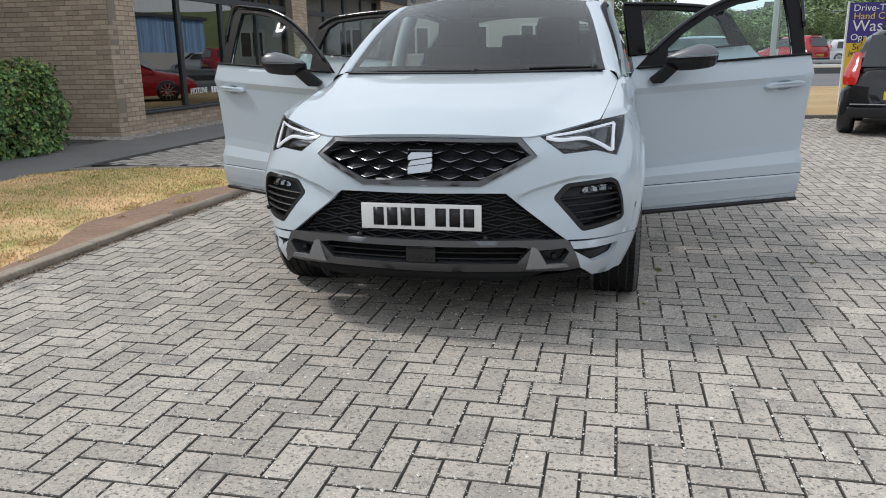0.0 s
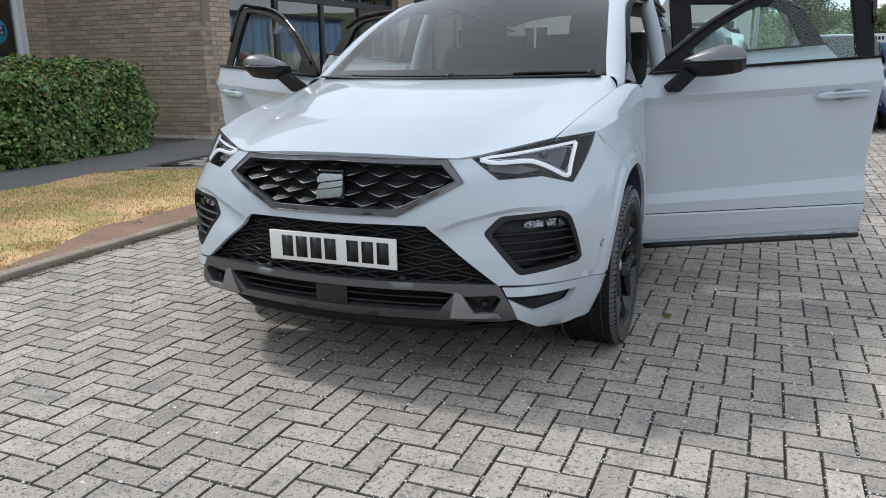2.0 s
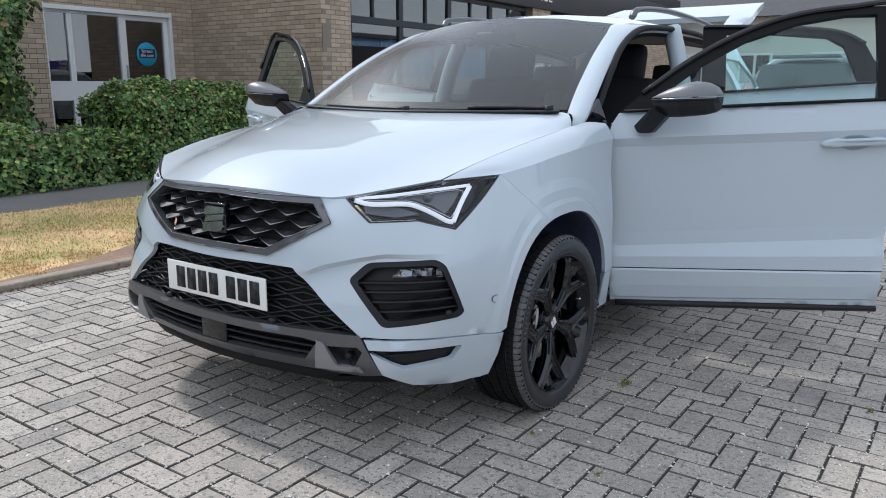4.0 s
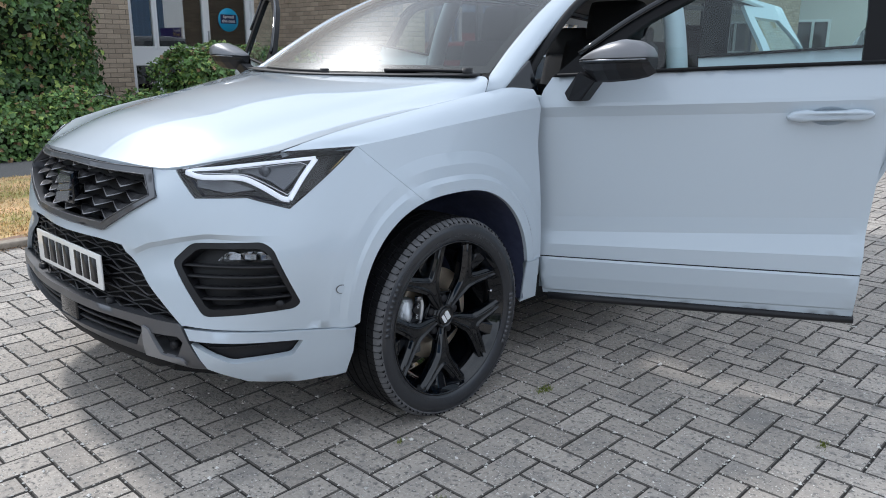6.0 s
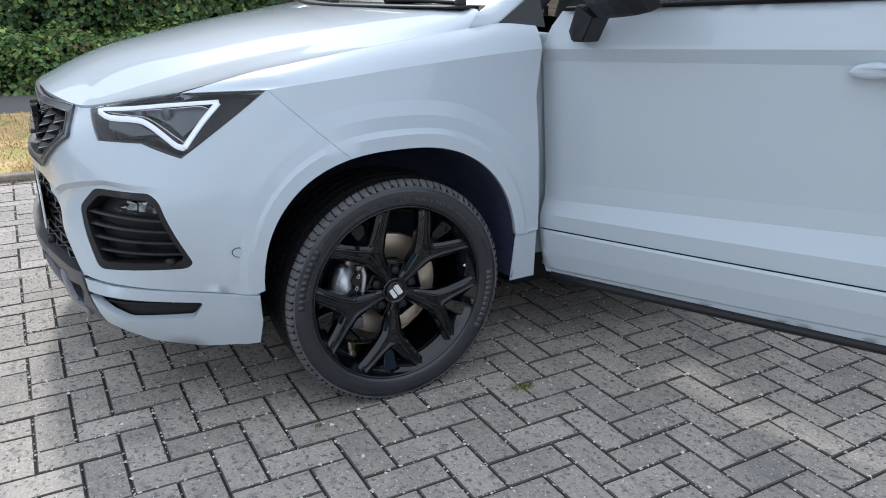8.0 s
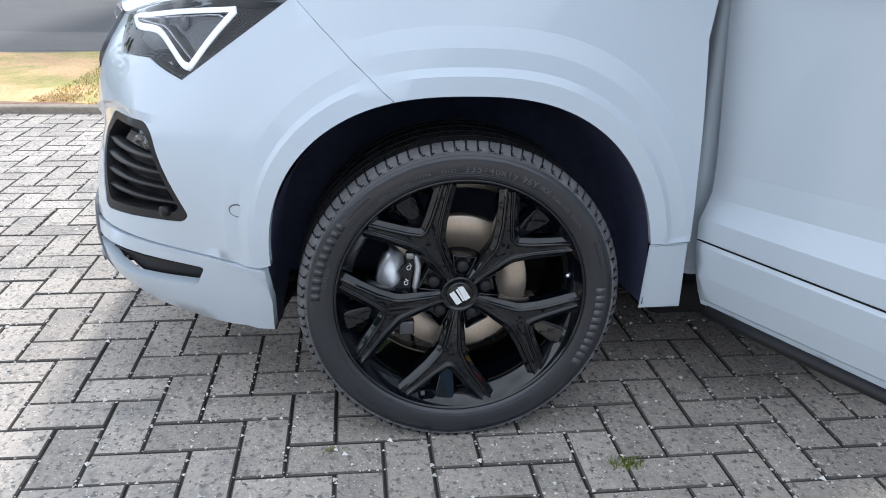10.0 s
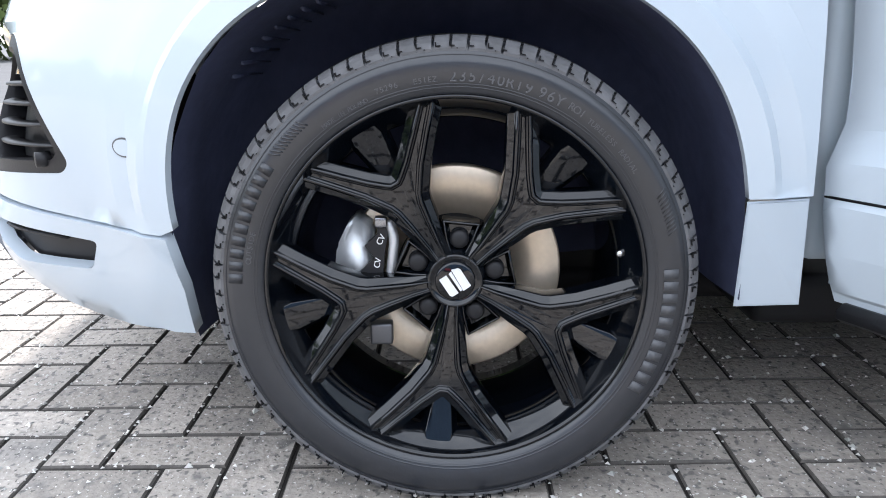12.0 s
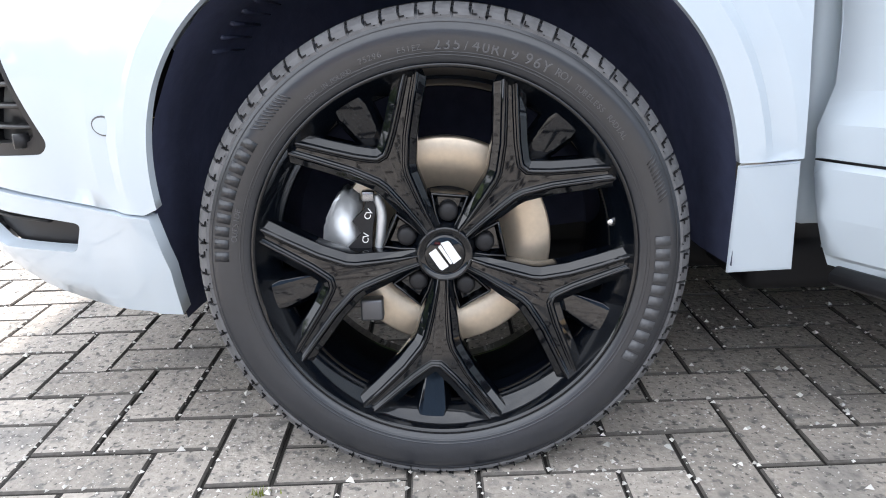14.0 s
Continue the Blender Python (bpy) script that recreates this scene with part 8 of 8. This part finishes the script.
for x, y in ((52, 326), (46, 322), (57, 318), (92, 300)):
    z = hill_z(x, y) + 2.5
    h = thing("far_house", "small pale house among the trees on the hill", "house", "houses on the hill", at=(x, y, z))
    part("wall", boxes(((-2.6, -2.5, -3), (2.6, 2.5, 3))), PALE_BRICK, h, "", False)
    bm = bmesh.new()
    add_mesh(bm, [(-2.9, -2.9, 3), (2.9, -2.9, 3), (2.9, 2.9, 3), (-2.9, 2.9, 3), (-2.9, 0, 5), (2.9, 0, 5)], [(0, 1, 5, 4), (2, 3, 4, 5), (0, 4, 3), (1, 2, 5)])
    part("roof", bm, ROOF_GREY, h, "", False)
# unseen trees added to close the place behind and darken low reflections
blobs = []
for k in range(220):
    a = rng.uniform(math.pi * 1.02, math.pi * 2.05)
    d = rng.uniform(34, 46)
    blobs.append((d * math.cos(a), d * math.sin(a), rng.uniform(1.0, 5.5), rng.uniform(2, 3.2)))
ob = new("unseen_tree_belt", crown_mesh(rng, blobs, 160, .5))
tagged(ob, "unseen belt of green trees added behind the forecourt", "trees", kind="stuff")

# ---- fine growth and litter ----
grass("lawn_blades", 26000, (-5.2, -2.6, -2.2, 3.6), on_lawn, BLADE, .020, "short dry grass blades", 31)
grass("green_lawn_blades", 12000, (-5.2, -2.9, -2.2, 3.6), lambda x, y: on_lawn(x, y) and noise.noise((x * 1.1, y * 1.1, 9)) > .02, BLADE_GREEN, .020, "patches of greener grass in the dry lawn", 32)
grass("straw_blades", 6000, (-3.05, -2.57, -2.2, 3.0), lambda x, y: noise.noise((x * 5, y * 3.2, 21)) > .12 + .5 * smooth(-2.95, -2.6, x) * smooth(-.6, .5, y), BLADE, .016, "dry straw fallen over the bare soil", 33, .018)
grit_rng = random.Random(12)
v, f = [], []
for _ in range(22000):
    x, y = grit_rng.uniform(-2.4, 4.0), grit_rng.uniform(-3.4, 2.4)
    if grit_rng.random() < .8:
        # chips gather in the joints
        if grit_rng.random() < .5:
            x = ORIGIN_X + round((x - ORIGIN_X) / PITCH) * PITCH + grit_rng.gauss(0, .002)
        else:
            y = ORIGIN_Y + round((y - ORIGIN_Y) / PITCH) * PITCH + grit_rng.gauss(0, .002)
    s, a = grit_rng.uniform(.0016, .0056) * (1.6 if grit_rng.random() < .15 else 1), grit_rng.uniform(0, 6.28)
    k = len(v)
    v += [(x + s * math.cos(a + q * 2.1) * grit_rng.uniform(.6, 1.3), y + s * math.sin(a + q * 2.1), .0022) for q in range(3)] + [(x, y, .0022 + s * .8)]
    f += [(k, k + 1, k + 3), (k + 1, k + 2, k + 3), (k + 2, k, k + 3)]
me = bpy.data.meshes.new("grit")
me.from_pydata(v, [], f)
me.materials.append(material("pale_grit", (0.66, 0.64, 0.60), 0.8, island_tone=.35))
tagged(new("grit", me), "pale grit and blossom specks scattered on the paving", "grit", kind="stuff")
# leaf litter and dirt swept against the kerb
v, f = [], []
for _ in range(2600):
    y = grit_rng.uniform(-1.6, 3.0)
    x = float(np.interp(y, [1.25, 2.1, 2.9], [-2.474, -2.44, -2.48])) + abs(grit_rng.gauss(0, .022)) * (1.5 + noise.noise((0, y * 3, 8)) * 1.4)
    k = len(v)
    v += [tuple(q) for q in leaf_verts((x, y, .004 + abs(grit_rng.gauss(0, .004))), (grit_rng.gauss(0, .4), grit_rng.gauss(0, .4), 1), grit_rng.uniform(.004, .016), grit_rng.uniform(0, 6.28))]
    f += [(k, k + 1, k + 2), (k, k + 2, k + 3)]
me = bpy.data.meshes.new("leaf_litter")
me.from_pydata(v, [], f)
me.materials.append(material("litter_brown", (0.20, 0.135, 0.085), 0.9, island_tone=.6))
tagged(new("leaf_litter", me), "brown leaf litter and dirt along the kerb's foot", "litter", kind="stuff")
MOSS = material("moss", (0.16, 0.19, 0.03), 0.9, island_tone=.4)


def moss_tuft(x, y, r, count, seed):
    g = random.Random(seed)
    v, f = [], []
    for _ in range(count):
        px, py = x + g.gauss(0, r * .45), y + g.gauss(0, r * .9)
        h, a = g.uniform(.004, .012), g.uniform(0, 6.28)
        k = len(v)
        v += [(px - .0015 * math.sin(a), py + .0015 * math.cos(a), -.002), (px + .0015 * math.sin(a), py - .0015 * math.cos(a), -.002), (px + .006 * math.cos(a), py + .006 * math.sin(a), h)]
        f.append((k, k + 1, k + 2))
    m = bpy.data.meshes.new("moss_tuft")
    m.from_pydata(v, [], f)
    m.materials.append(MOSS)
    tagged(new("moss_tuft", m), "small tuft of yellow-green moss in a paving joint", "moss", "moss tufts in the joints")


moss_tuft(1.045, .335, .022, 260, 1)
moss_tuft(1.26, -.42, .012, 50, 2)
moss_tuft(1.9, .62, .015, 60, 3)
moss_tuft(.95, -.28, .010, 30, 4)
